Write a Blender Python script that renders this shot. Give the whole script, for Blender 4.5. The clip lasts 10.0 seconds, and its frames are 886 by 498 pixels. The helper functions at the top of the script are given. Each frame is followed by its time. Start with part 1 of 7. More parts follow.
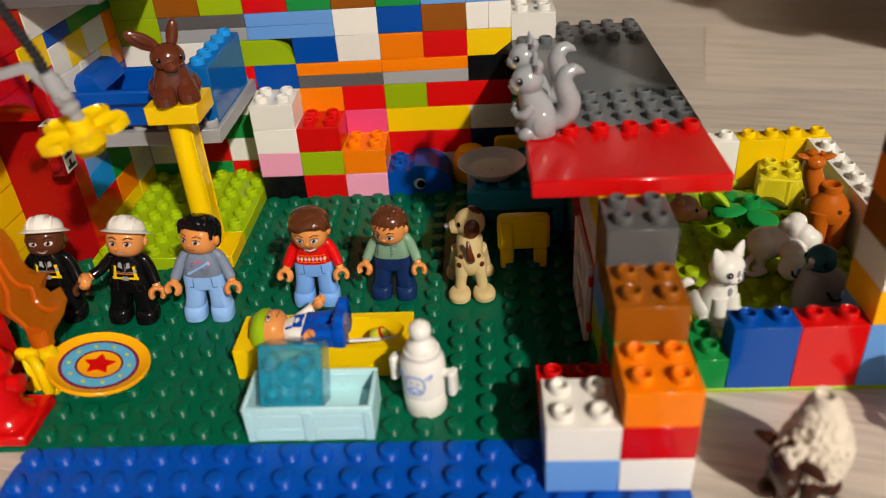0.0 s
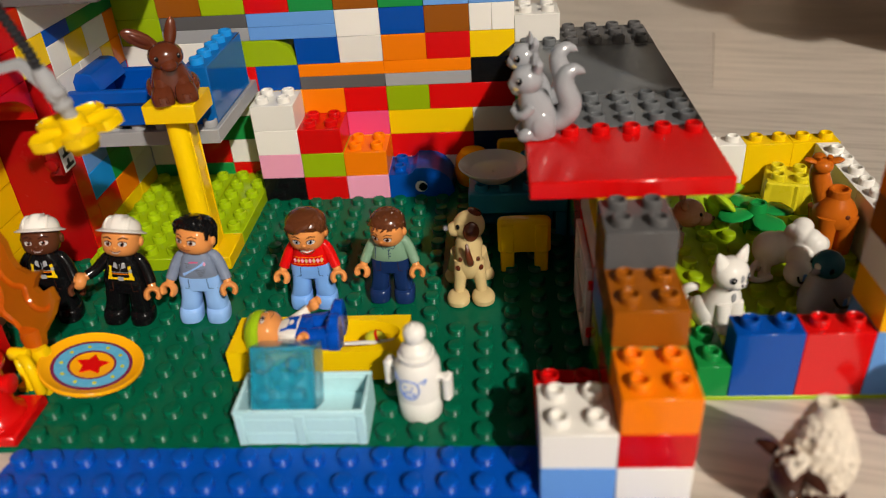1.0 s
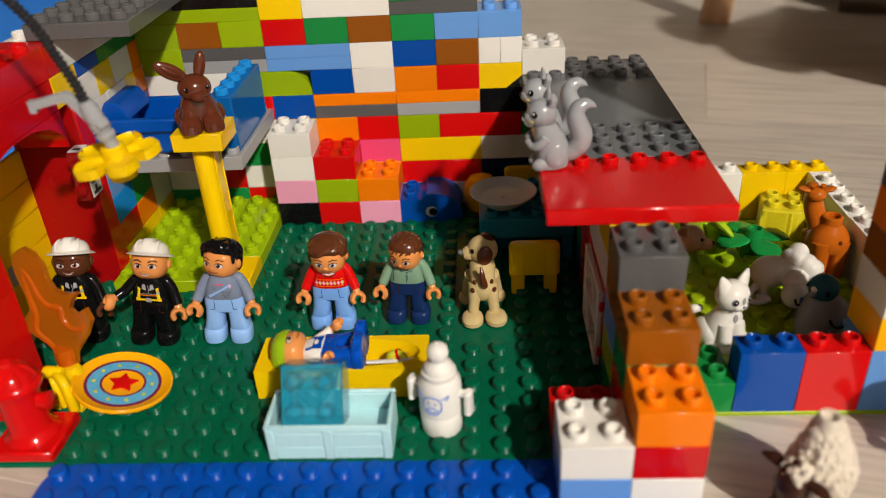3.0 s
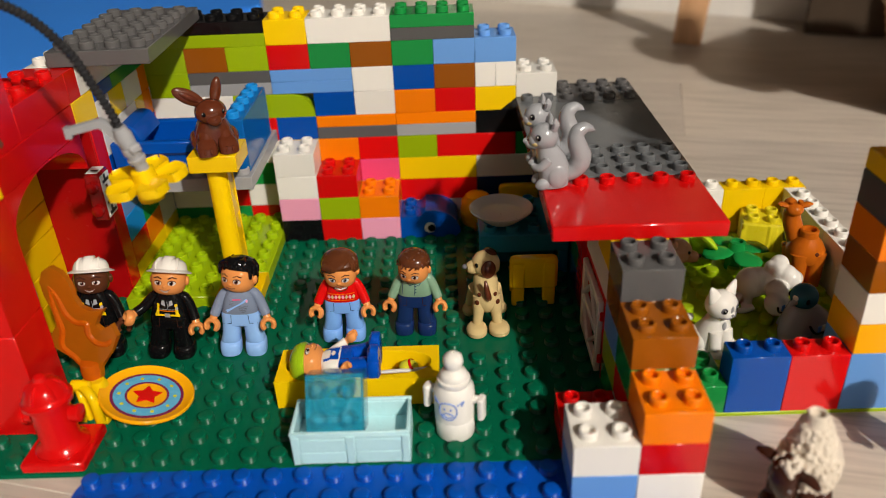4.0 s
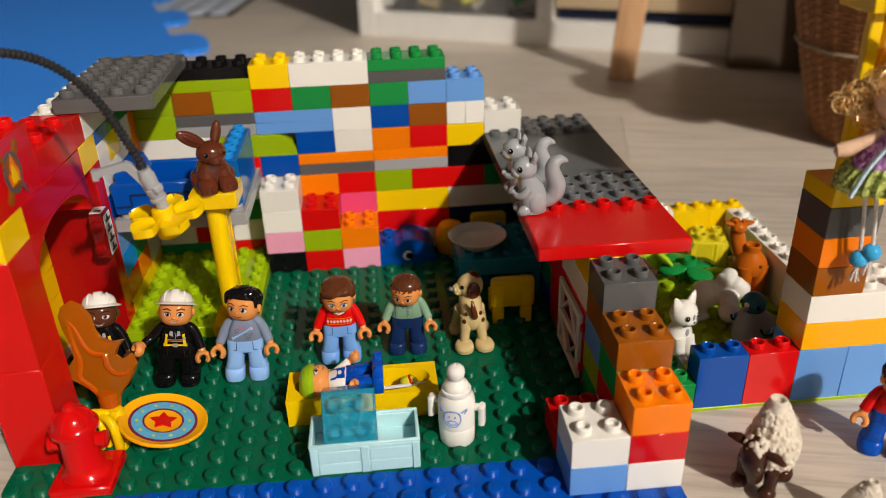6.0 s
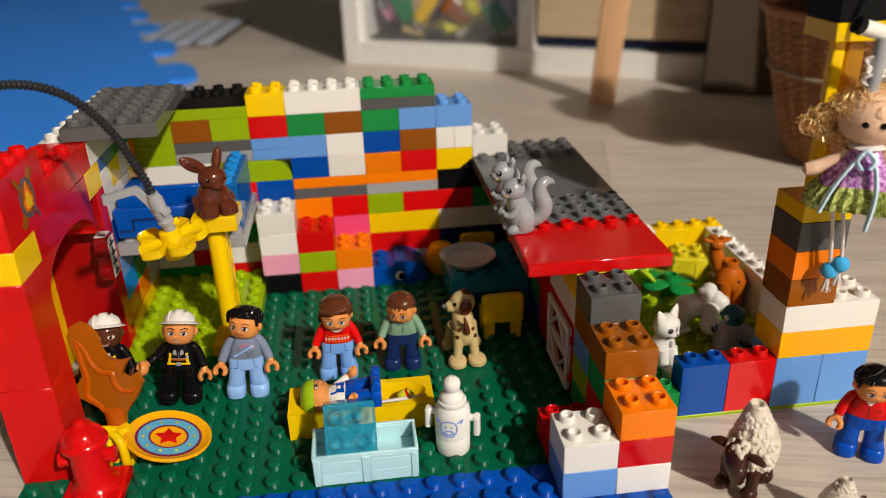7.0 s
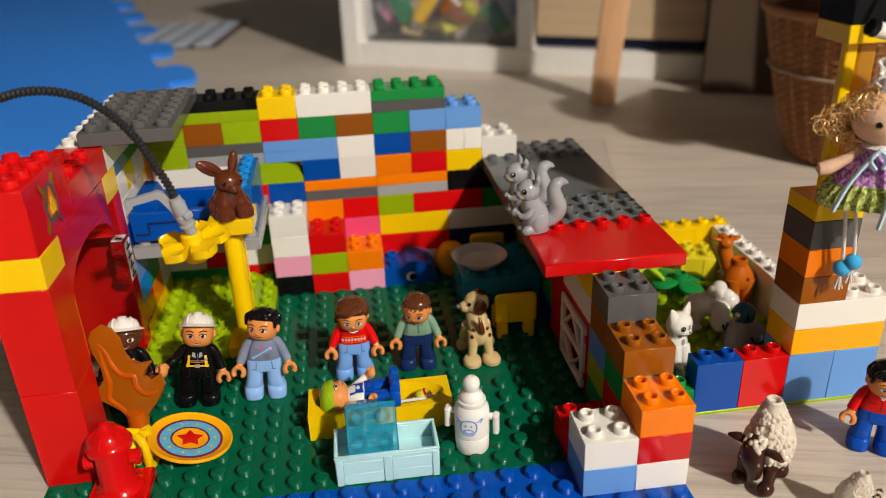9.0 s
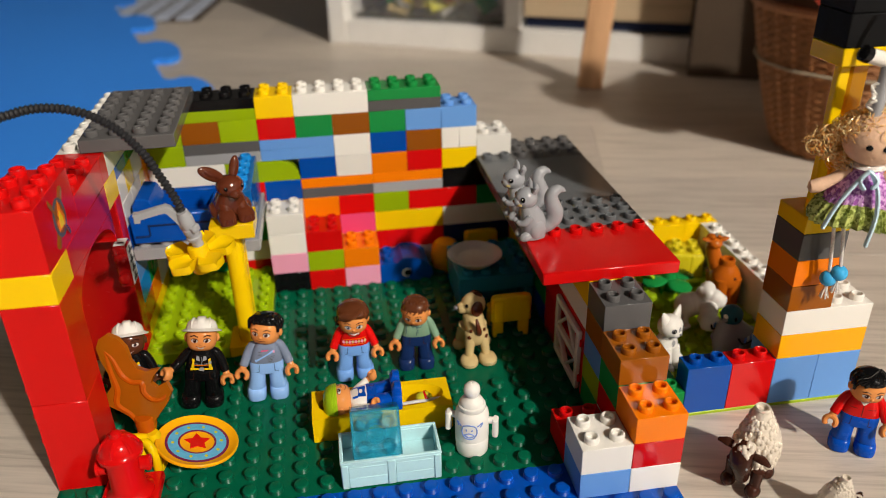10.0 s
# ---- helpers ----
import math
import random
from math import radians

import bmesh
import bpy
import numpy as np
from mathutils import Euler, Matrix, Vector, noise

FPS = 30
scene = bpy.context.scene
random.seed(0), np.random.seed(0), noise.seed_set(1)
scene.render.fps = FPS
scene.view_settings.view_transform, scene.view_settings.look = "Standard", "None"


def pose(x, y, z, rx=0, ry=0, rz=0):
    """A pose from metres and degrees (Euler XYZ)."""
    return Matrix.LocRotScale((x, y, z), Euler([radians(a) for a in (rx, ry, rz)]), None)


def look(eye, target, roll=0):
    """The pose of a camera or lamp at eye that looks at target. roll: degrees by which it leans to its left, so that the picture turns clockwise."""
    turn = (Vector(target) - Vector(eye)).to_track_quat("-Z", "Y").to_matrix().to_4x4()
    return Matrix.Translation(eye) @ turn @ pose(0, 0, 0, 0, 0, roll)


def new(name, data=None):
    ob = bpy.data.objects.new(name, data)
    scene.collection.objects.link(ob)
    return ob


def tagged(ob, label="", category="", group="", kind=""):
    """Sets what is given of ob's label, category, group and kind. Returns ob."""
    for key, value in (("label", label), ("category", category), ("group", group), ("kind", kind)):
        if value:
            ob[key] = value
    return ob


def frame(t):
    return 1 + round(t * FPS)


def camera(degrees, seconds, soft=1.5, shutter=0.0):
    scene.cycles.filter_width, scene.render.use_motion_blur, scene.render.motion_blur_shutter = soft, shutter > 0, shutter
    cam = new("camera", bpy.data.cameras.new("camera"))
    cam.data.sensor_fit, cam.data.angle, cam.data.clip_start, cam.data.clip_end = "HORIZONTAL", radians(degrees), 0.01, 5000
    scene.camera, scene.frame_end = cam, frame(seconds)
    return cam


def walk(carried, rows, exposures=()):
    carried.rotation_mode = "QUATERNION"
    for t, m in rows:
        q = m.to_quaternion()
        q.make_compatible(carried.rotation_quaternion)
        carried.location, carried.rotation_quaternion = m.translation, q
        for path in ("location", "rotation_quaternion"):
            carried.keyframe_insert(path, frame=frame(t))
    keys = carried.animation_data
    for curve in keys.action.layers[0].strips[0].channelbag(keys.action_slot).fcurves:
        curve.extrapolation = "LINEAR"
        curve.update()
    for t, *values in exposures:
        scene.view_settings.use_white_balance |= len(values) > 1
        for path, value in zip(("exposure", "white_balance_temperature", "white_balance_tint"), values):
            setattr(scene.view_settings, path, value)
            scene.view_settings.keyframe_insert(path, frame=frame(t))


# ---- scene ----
cam = camera(59.81, 10.0, 0.95)
cam.data.dof.use_dof = True
cam.data.dof.focus_distance = 0.505
cam.data.dof.aperture_fstop = 5.0
PATH = [
    (0, (0.0744, -0.5545, 0.2762), (0.0157, 0.2920, -0.2531), -4.02),
    (0.5, (0.0789, -0.5507, 0.2717), (0.0111, 0.2979, -0.2530), -4.14),
    (1, (0.0812, -0.5497, 0.2702), (0.0084, 0.3006, -0.2509), -4.03),
    (1.5, (0.0744, -0.5574, 0.2758), (-0.0041, 0.2947, -0.2418), -4.17),
    (2, (0.0733, -0.5594, 0.2759), (-0.0026, 0.2977, -0.2336), -3.76),
    (2.5, (0.0713, -0.5619, 0.2777), (0.0031, 0.2995, -0.2256), -3.53),
    (4, (0.0430, -0.5916, 0.2981), (0.0285, 0.2832, -0.1861), -2.45),
    (4.5, (0.0291, -0.6045, 0.3049), (0.0385, 0.2734, -0.1737), -2.08),
    (5, (0.0168, -0.6157, 0.3088), (0.0507, 0.2660, -0.1618), -1.72),
    (5.5, (0.0093, -0.6234, 0.3121), (0.0657, 0.2618, -0.1497), -1.69),
    (7, (-0.0056, -0.6533, 0.3218), (0.0944, 0.2485, -0.0988), -1.83),
    (7.5, (-0.0106, -0.6626, 0.3241), (0.0925, 0.2437, -0.0858), -1.88),
    (8, (-0.0171, -0.6616, 0.3261), (0.0859, 0.2464, -0.0800), -1.98),
    (8.5, (-0.0189, -0.6585, 0.3266), (0.0850, 0.2477, -0.0832), -2.13),
    (9, (-0.0218, -0.6559, 0.3257), (0.0872, 0.2443, -0.0959), -2.06),
    (9.5, (-0.0265, -0.6510, 0.3293), (0.0906, 0.2406, -0.1082), -1.92),
    (10, (-0.0350, -0.6518, 0.3564), (0.0970, 0.2251, -0.1057), -1.18),
]
walk(cam, [(t, look(eye, target, roll)) for t, eye, target, roll in PATH])

# ---------------------------------------------------------------- light
STUD, BRICK = 0.016, 0.0192
FLOOR_Z = -0.0023

world = bpy.data.worlds.new("room_air")
scene.world = world
world.use_nodes = True
world.node_tree.nodes["Background"].inputs[0].default_value = (1.0, 0.92, 0.82, 1)
world.node_tree.nodes["Background"].inputs[1].default_value = 0.004

# Unseen lamp, placed to suit the shadows' direction and the brightness falloff.
lamp = new("standing_lamp_bulb", bpy.data.lights.new("standing_lamp_bulb", "POINT"))
lamp.data.energy = 1200
lamp.data.color = (1.0, 0.93, 0.84)
lamp.data.shadow_soft_size = 0.10
lamp.location = (2.17, -3.95, 3.475)


# ---------------------------------------------------------------- materials
def nodes_of(name):
    mat = bpy.data.materials.new(name)
    mat.use_nodes = True
    tree = mat.node_tree
    return mat, tree, tree.nodes["Principled BSDF"]


def ramp(tree, source, stops):
    node = tree.nodes.new("ShaderNodeValToRGB")
    while len(node.color_ramp.elements) < len(stops):
        node.color_ramp.elements.new(0.5)
    for e, (p, c) in zip(node.color_ramp.elements, stops):
        e.position, e.color = p, (*c, 1) if len(c) == 3 else c
    tree.links.new(source, node.inputs[0])
    return node.outputs[0]


def noise_tex(tree, scale, detail=3.0, rough=0.55, stretch=None):
    co = tree.nodes.new("ShaderNodeTexCoord")
    tex = tree.nodes.new("ShaderNodeTexNoise")
    tex.inputs["Scale"].default_value = scale
    tex.inputs["Detail"].default_value = detail
    tex.inputs["Roughness"].default_value = rough
    if stretch:
        mp = tree.nodes.new("ShaderNodeMapping")
        mp.inputs["Scale"].default_value = stretch
        tree.links.new(co.outputs["Object"], mp.inputs[0])
        tree.links.new(mp.outputs[0], tex.inputs["Vector"])
    else:
        tree.links.new(co.outputs["Object"], tex.inputs["Vector"])
    return tex.outputs["Fac"]


def mixed(tree, fac, a, b, mode="MIX"):
    m = tree.nodes.new("ShaderNodeMix")
    m.data_type, m.blend_type = "RGBA", mode
    for k, v in ((0, fac), (6, a), (7, b)):
        if isinstance(v, (int, float)):
            m.inputs[k].default_value = v
        elif isinstance(v, tuple):
            m.inputs[k].default_value = (*v, 1)
        else:
            tree.links.new(v, m.inputs[k])
    return m.outputs[2]


def bump(tree, bsdf, height, strength, distance=0.001):
    b = tree.nodes.new("ShaderNodeBump")
    b.inputs["Strength"].default_value = strength
    b.inputs["Distance"].default_value = distance
    tree.links.new(height, b.inputs["Height"])
    tree.links.new(b.outputs[0], bsdf.inputs["Normal"])


def plastic(name, rgb, rough=0.15, dust=0.04, wave=0.03, gloss=0.22, vary=True):
    """Glossy moulded plastic: slight mottling, dust, fine scratches and a faintly wavy skin."""
    mat, tree, bsdf = nodes_of(name)
    info = tree.nodes.new("ShaderNodeObjectInfo")
    shade = ramp(tree, info.outputs["Random"], [(0.0, (0.9, 0.9, 0.9)), (1.0, (1.06, 1.06, 1.06))])
    base = mixed(tree, 1.0 if vary else 0.0, rgb, shade, "MULTIPLY")
    specks = ramp(tree, noise_tex(tree, 900, 4, 0.7), [(0.62, (0, 0, 0)), (0.8, (dust, dust, dust))])
    pale = tuple(min(1.0, 0.35 * c + 0.25) for c in rgb)
    col = mixed(tree, specks, base, pale)
    tree.links.new(col, bsdf.inputs["Base Color"])
    r = ramp(tree, noise_tex(tree, 130, 4, 0.6), [(0.3, (rough * 0.75,) * 3), (0.75, (rough * 1.5,) * 3)])
    tree.links.new(r, bsdf.inputs["Roughness"])
    bsdf.inputs["Specular IOR Level"].default_value = gloss
    bump(tree, bsdf, noise_tex(tree, 55, 2, 0.5), wave, 0.002)
    return mat


def see_through(name, rgb, rough=0.12, clear=0.75, thick=0.5, pale=0.2):
    """Tinted clear plastic: mostly transparent, a little milky, with a clear gloss."""
    mat, tree, bsdf = nodes_of(name)
    milk = tree.nodes.new("ShaderNodeBsdfDiffuse")
    milk.inputs[0].default_value = (*rgb, 1)
    tint = tree.nodes.new("ShaderNodeBsdfTransparent")
    tint.inputs[0].default_value = (*[c * (0.95 - pale) + pale for c in rgb], 1)
    glow = tree.nodes.new("ShaderNodeBsdfTranslucent")
    glow.inputs[0].default_value = (*rgb, 1)
    sheen = tree.nodes.new("ShaderNodeBsdfGlossy")
    sheen.inputs["Roughness"].default_value = rough
    rim = tree.nodes.new("ShaderNodeFresnel")
    rim.inputs[0].default_value = 1.45
    a, b, c = (tree.nodes.new("ShaderNodeMixShader") for _ in range(3))
    a.inputs[0].default_value = thick
    tree.links.new(milk.outputs[0], a.inputs[1])
    tree.links.new(glow.outputs[0], a.inputs[2])
    tree.links.new(ramp(tree, noise_tex(tree, 80, 2), [(0.3, (clear * 0.96,) * 3), (0.7, (min(1, clear * 1.04),) * 3)]), b.inputs[0])
    tree.links.new(a.outputs[0], b.inputs[1])
    tree.links.new(tint.outputs[0], b.inputs[2])
    tree.links.new(rim.outputs[0], c.inputs[0])
    tree.links.new(b.outputs[0], c.inputs[1])
    tree.links.new(sheen.outputs[0], c.inputs[2])
    tree.links.new(c.outputs[0], tree.nodes["Material Output"].inputs[0])
    tree.nodes.remove(bsdf)
    return mat


RED = plastic("red_plastic", (0.62, 0.004, 0.004), 0.13, 0.04, 0.03, 0.30)
# Tower red darkened with the shade inside the archway.
SHADED_RED = plastic("dark_red_plastic", (0.34, 0.003, 0.004), 0.2)
ORANGE = plastic("orange_plastic", (0.87, 0.20, 0.002))
YELLOW = plastic("yellow_plastic", (0.88, 0.57, 0.002))
AMBER = plastic("amber_plastic", (0.88, 0.40, 0.004))
LIME = plastic("lime_plastic", (0.30, 0.43, 0.004))
LIMEBASE = plastic("lime_base_plastic", (0.30, 0.43, 0.004), 0.42, 0.04, 0.03, 0.22, False)
GREEN = plastic("green_plastic", (0.01, 0.25, 0.05))
DEEP = plastic("deep_green_plastic", (0.001, 0.112, 0.053), 0.2, 0.02, 0.03, 0.13, False)
BLUE = plastic("blue_plastic", (0.001, 0.065, 0.36))
POND = plastic("royal_blue_plastic", (0.001, 0.075, 0.44), 0.2, 0.04, 0.03, 0.16, False)
SKY = plastic("light_blue_plastic", (0.13, 0.31, 0.68))
AQUA = plastic("pale_aqua_plastic", (0.50, 0.77, 0.80), 0.3)
AZURE = plastic("azure_plastic", (0.01, 0.26, 0.70))
TEAL = plastic("teal_plastic", (0.018, 0.25, 0.40))
WHITE = plastic("white_plastic", (0.80, 0.765, 0.70))
BROWN = plastic("brown_plastic", (0.28, 0.078, 0.004))
CHOC = plastic("chocolate_plastic", (0.105, 0.024, 0.009), 0.13, 0.01, 0.03, 0.6)
DKBROWN = plastic("dark_brown_plastic", (0.045, 0.015, 0.009))
PINK = plastic("pink_plastic", (0.80, 0.07, 0.19))
ROSE = plastic("pale_pink_plastic", (0.80, 0.33, 0.47))
DKGREY = plastic("dark_grey_plastic", (0.10, 0.096, 0.095), 0.12, 0.01)
SLATE = plastic("slate_grey_plastic", (0.13, 0.135, 0.14), 0.14, 0.012)
GREY = plastic("light_grey_plastic", (0.33, 0.33, 0.335))
SILVER = plastic("silver_grey_plastic", (0.34, 0.345, 0.36), 0.13, 0.01, 0.03, 0.6)
BLACK = plastic("black_plastic", (0.005, 0.005, 0.0055), 0.13, 0.004)
MATTBLACK = plastic("matt_black_plastic", (0.008, 0.008, 0.0085), 0.4, 0.01, 0.03, 0.06)
NAVY = plastic("navy_plastic", (0.008, 0.025, 0.10))
TAN = plastic("tan_plastic", (0.60, 0.45, 0.21), 0.14)
SKIN = plastic("peach_plastic", (0.72, 0.275, 0.075))
DARKSKIN = plastic("cocoa_plastic", (0.095, 0.030, 0.013))
HAIR = plastic("russet_plastic", (0.105, 0.03, 0.010), 0.15, 0.02, 0.03, 0.55)
DENIM = plastic("denim_blue_plastic", (0.27, 0.47, 0.84), 0.18)
JEANS = plastic("mid_blue_plastic", (0.17, 0.36, 0.76), 0.18)
STEEL = plastic("steel_blue_plastic", (0.19, 0.23, 0.32), 0.22)
SAGE = plastic("sage_plastic", (0.20, 0.33, 0.22), 0.22)
ROYAL = plastic("bright_blue_plastic", (0.001, 0.07, 0.46), 0.22)
APPLE = plastic("apple_green_plastic", (0.32, 0.50, 0.01), 0.2)
SPROUT = plastic("bright_lime_plastic", (0.42, 0.62, 0.02), 0.25)
STRAW = plastic("straw_yellow_plastic", (0.66, 0.55, 0.014), 0.3)
LEMON = plastic("lemon_plastic", (0.62, 0.58, 0.03))
PURPLE = plastic("plum_plastic", (0.17, 0.015, 0.07))
RUST = plastic("rust_orange_plastic", (0.46, 0.105, 0.006), 0.16)
PIGEON = plastic("pigeon_grey_plastic", (0.30, 0.29, 0.32), 0.2)
DUSK = plastic("dusky_grey_plastic", (0.16, 0.155, 0.17), 0.25)
PETROL = plastic("petrol_plastic", (0.02, 0.11, 0.16), 0.2)
RUBBER = plastic("black_rubber", (0.022, 0.022, 0.024), 0.5, 0.06)
PRINTBLUE = plastic("sky_blue_print", (0.10, 0.40, 0.62), 0.25)
BLUEMARK = plastic("pale_blue_print", (0.20, 0.30, 0.62), 0.3)
CLEARBLUE = see_through("clear_blue_plastic", (0.03, 0.72, 1.0), 0.05, 0.73, 0.45, 0.88)
CLEARAZURE = see_through("clear_azure_plastic", (0.006, 0.25, 0.82), 0.1, 0.22, 0.45)
FLAME = see_through("clear_orange_plastic", (0.98, 0.34, 0.012), 0.12, 0.34, 0.62)
FLAMERIM = see_through("deep_orange_plastic", (0.95, 0.21, 0.006), 0.12, 0.2, 0.5)
CLEARRED = see_through("clear_red_plastic", (0.75, 0.012, 0.012), 0.08, 0.5, 0.4)
CLEARAMBER = see_through("clear_amber_plastic", (1.0, 0.50, 0.008), 0.08, 0.30, 0.55)


def glint_streaked(mat, rough=0.46, lean=1.0):
    """A stud's side with gloss stretched to imitate the glint mirrored by the plate."""
    side = mat.copy()
    side.name = mat.name + "_drawn"
    tree = side.node_tree
    bsdf = tree.nodes["Principled BSDF"]
    for link in list(bsdf.inputs["Roughness"].links) + list(bsdf.inputs["Normal"].links):
        tree.links.remove(link)
    bsdf.inputs["Roughness"].default_value = rough
    bsdf.inputs["Specular IOR Level"].default_value = 1.0
    bsdf.inputs["Anisotropic"].default_value = lean
    bsdf.inputs["Anisotropic Rotation"].default_value = 0.25
    tang = tree.nodes.new("ShaderNodeTangent")
    tang.direction_type, tang.axis = "RADIAL", "Z"
    tree.links.new(tang.outputs[0], bsdf.inputs["Tangent"])
    return side


STUDSIDE = {"deep_green_plastic": glint_streaked(DEEP), "royal_blue_plastic": glint_streaked(POND)}


def wood(name, light, dark, size, rough=0.45, along=0):
    mat, tree, bsdf = nodes_of(name)
    st = [size * 6.0] * 3
    st[along] = size * 0.35
    info = tree.nodes.new("ShaderNodeObjectInfo")
    co = tree.nodes.new("ShaderNodeTexCoord")
    mp = tree.nodes.new("ShaderNodeMapping")
    mp.inputs["Scale"].default_value = st
    tree.links.new(co.outputs["Object"], mp.inputs[0])
    shift = tree.nodes.new("ShaderNodeVectorMath")
    shift.operation = "MULTIPLY_ADD"
    shift.inputs[1].default_value = (1, 1, 1)
    tree.links.new(mp.outputs[0], shift.inputs[0])
    rnd = tree.nodes.new("ShaderNodeMath")
    rnd.operation = "MULTIPLY"
    rnd.inputs[1].default_value = 37.0
    tree.links.new(info.outputs["Random"], rnd.inputs[0])
    tree.links.new(rnd.outputs[0], shift.inputs[2])
    tex = tree.nodes.new("ShaderNodeTexNoise")
    tex.inputs["Scale"].default_value = 1.0
    tex.inputs["Detail"].default_value = 7
    tex.inputs["Roughness"].default_value = 0.62
    tex.inputs["Distortion"].default_value = 0.5
    tree.links.new(shift.outputs[0], tex.inputs["Vector"])
    grain = ramp(tree, tex.outputs["Fac"], [(0.32, dark), (0.52, light), (0.7, tuple(min(1, c * 1.12) for c in light))])
    tone = ramp(tree, info.outputs["Random"], [(0.0, (0.88, 0.88, 0.89)), (1.0, (1.08, 1.07, 1.05))])
    tree.links.new(mixed(tree, 1.0, grain, tone, "MULTIPLY"), bsdf.inputs["Base Color"])
    bsdf.inputs["Roughness"].default_value = rough
    bump(tree, bsdf, tex.outputs["Fac"], 0.12, 0.001)
    return mat


LAMINATE = wood("grey_oak_laminate", (0.55, 0.485, 0.41), (0.385, 0.33, 0.27), 26.0, 0.42)
BEECH = wood("beech_wood", (0.62, 0.36, 0.19), (0.46, 0.24, 0.11), 14.0, 0.4, 2)
BOARD = wood("pale_veneer", (0.50, 0.38, 0.24), (0.38, 0.28, 0.17), 5.0, 0.5)


def matte(name, rgb, rough=0.8, scale=60, amount=0.15, relief=0.1, dist=0.002):
    mat, tree, bsdf = nodes_of(name)
    n = noise_tex(tree, scale, 5, 0.65)
    lo, hi = tuple(c * (1 - amount) for c in rgb), tuple(min(1, c * (1 + amount)) for c in rgb)
    tree.links.new(ramp(tree, n, [(0.3, lo), (0.7, hi)]), bsdf.inputs["Base Color"])
    bsdf.inputs["Roughness"].default_value = rough
    bump(tree, bsdf, n, relief, dist)
    return mat


FOAM = matte("blue_foam", (0.03, 0.275, 1.0), 0.75, 700, 0.08, 0.3, 0.001)
# Far darker than white paint, to weaken bounce light and reflections.
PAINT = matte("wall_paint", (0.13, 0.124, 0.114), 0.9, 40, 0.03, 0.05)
LACQUER = matte("white_lacquer", (0.82, 0.79, 0.74), 0.4, 30, 0.03, 0.02)
JOINT = matte("floor_underlay", (0.23, 0.195, 0.16), 0.8, 20, 0.1, 0.03)
# Brown board, darkened further to hold the cabinet's shade.
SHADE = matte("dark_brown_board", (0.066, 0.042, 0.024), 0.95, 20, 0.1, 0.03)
WICKER = matte("wicker_cane", (0.36, 0.15, 0.05), 0.6, 120, 0.3, 0.3)
LIGHT_LINER = matte("brown_cloth_lining", (0.10, 0.045, 0.018), 0.9, 200, 0.2, 0.3)
STRING = matte("natural_string", (0.42, 0.34, 0.23), 0.8, 200, 0.15, 0.2)
WOOL = matte("moulded_fleece", (0.70, 0.61, 0.50), 0.35, 260, 0.10, 0.5, 0.0015)
CLOTHBLACK = matte("black_cloth", (0.012, 0.011, 0.011), 0.85, 200, 0.2, 0.3)
NAVYCLOTH = matte("navy_cloth", (0.012, 0.022, 0.07), 0.85, 200, 0.2, 0.3)
PALEBLUE = matte("pale_blue_metal", (0.50, 0.55, 0.66), 0.5, 60, 0.05, 0.05)
RIBBON = matte("pale_blue_ribbon", (0.55, 0.74, 0.84), 0.4, 400, 0.1, 0.2)
LACE = matte("white_lace", (0.75, 0.70, 0.66), 0.8, 900, 0.3, 0.5)
CORALBAG = matte("coral_film", (0.85, 0.10, 0.06), 0.3, 40, 0.25, 0.4, 0.004)
INK = matte("black_print", (0.02, 0.02, 0.02), 0.5, 300, 0.1, 0.05)
PAPER = matte("white_label", (0.75, 0.73, 0.70), 0.6, 300, 0.05, 0.05)
GLITTERSKIN = matte("doll_felt", (0.78, 0.50, 0.33), 0.8, 500, 0.06, 0.2)


def tinsel(name, rgb, glint, scale):
    """Glittering fabric or hair: tiny bumpy facets, paler glints painted into their colour."""
    mat, tree, bsdf = nodes_of(name)
    co = tree.nodes.new("ShaderNodeTexCoord")
    vor = tree.nodes.new("ShaderNodeTexVoronoi")
    vor.inputs["Scale"].default_value = scale
    tree.links.new(co.outputs["Object"], vor.inputs["Vector"])
    pick = ramp(tree, vor.outputs["Color"], [(0.35, rgb), (0.75, glint)])
    tree.links.new(pick, bsdf.inputs["Base Color"])
    bsdf.inputs["Metallic"].default_value = 0.25
    bsdf.inputs["Roughness"].default_value = 0.3
    bump(tree, bsdf, vor.outputs["Color"], 0.9, 0.002)
    return mat


GLITTERVIOLET = tinsel("violet_glitter_cloth", (0.34, 0.09, 0.40), (0.85, 0.50, 0.85), 700)
GLITTERGREEN = tinsel("green_glitter_cloth", (0.16, 0.20, 0.02), (0.60, 0.66, 0.20), 700)
TINSELHAIR = tinsel("golden_tinsel_hair", (0.88, 0.46, 0.12), (1.0, 0.80, 0.42), 900)


# ---------------------------------------------------------------- mesh building
def rounded(pts, rr, steps=4):
    """A smooth curve through a few points, the radii easing along."""
    out, rad, n = [], [], len(pts)
    for i in range(n - 1):
        p0, p1, p2, p3 = (pts[max(0, min(n - 1, i + k))] for k in (-1, 0, 1, 2))
        for j in range(steps):
            u = j / steps
            out.append(0.5 * ((2 * p1) + (p2 - p0) * u + (2 * p0 - 5 * p1 + 4 * p2 - p3) * u * u + (3 * p1 - p0 - 3 * p2 + p3) * u**3))
            e = u * u * (3 - 2 * u)
            rad.append(rr[i] + (rr[i + 1] - rr[i]) * e)
    return out + [pts[-1]], rad + [rr[-1]]


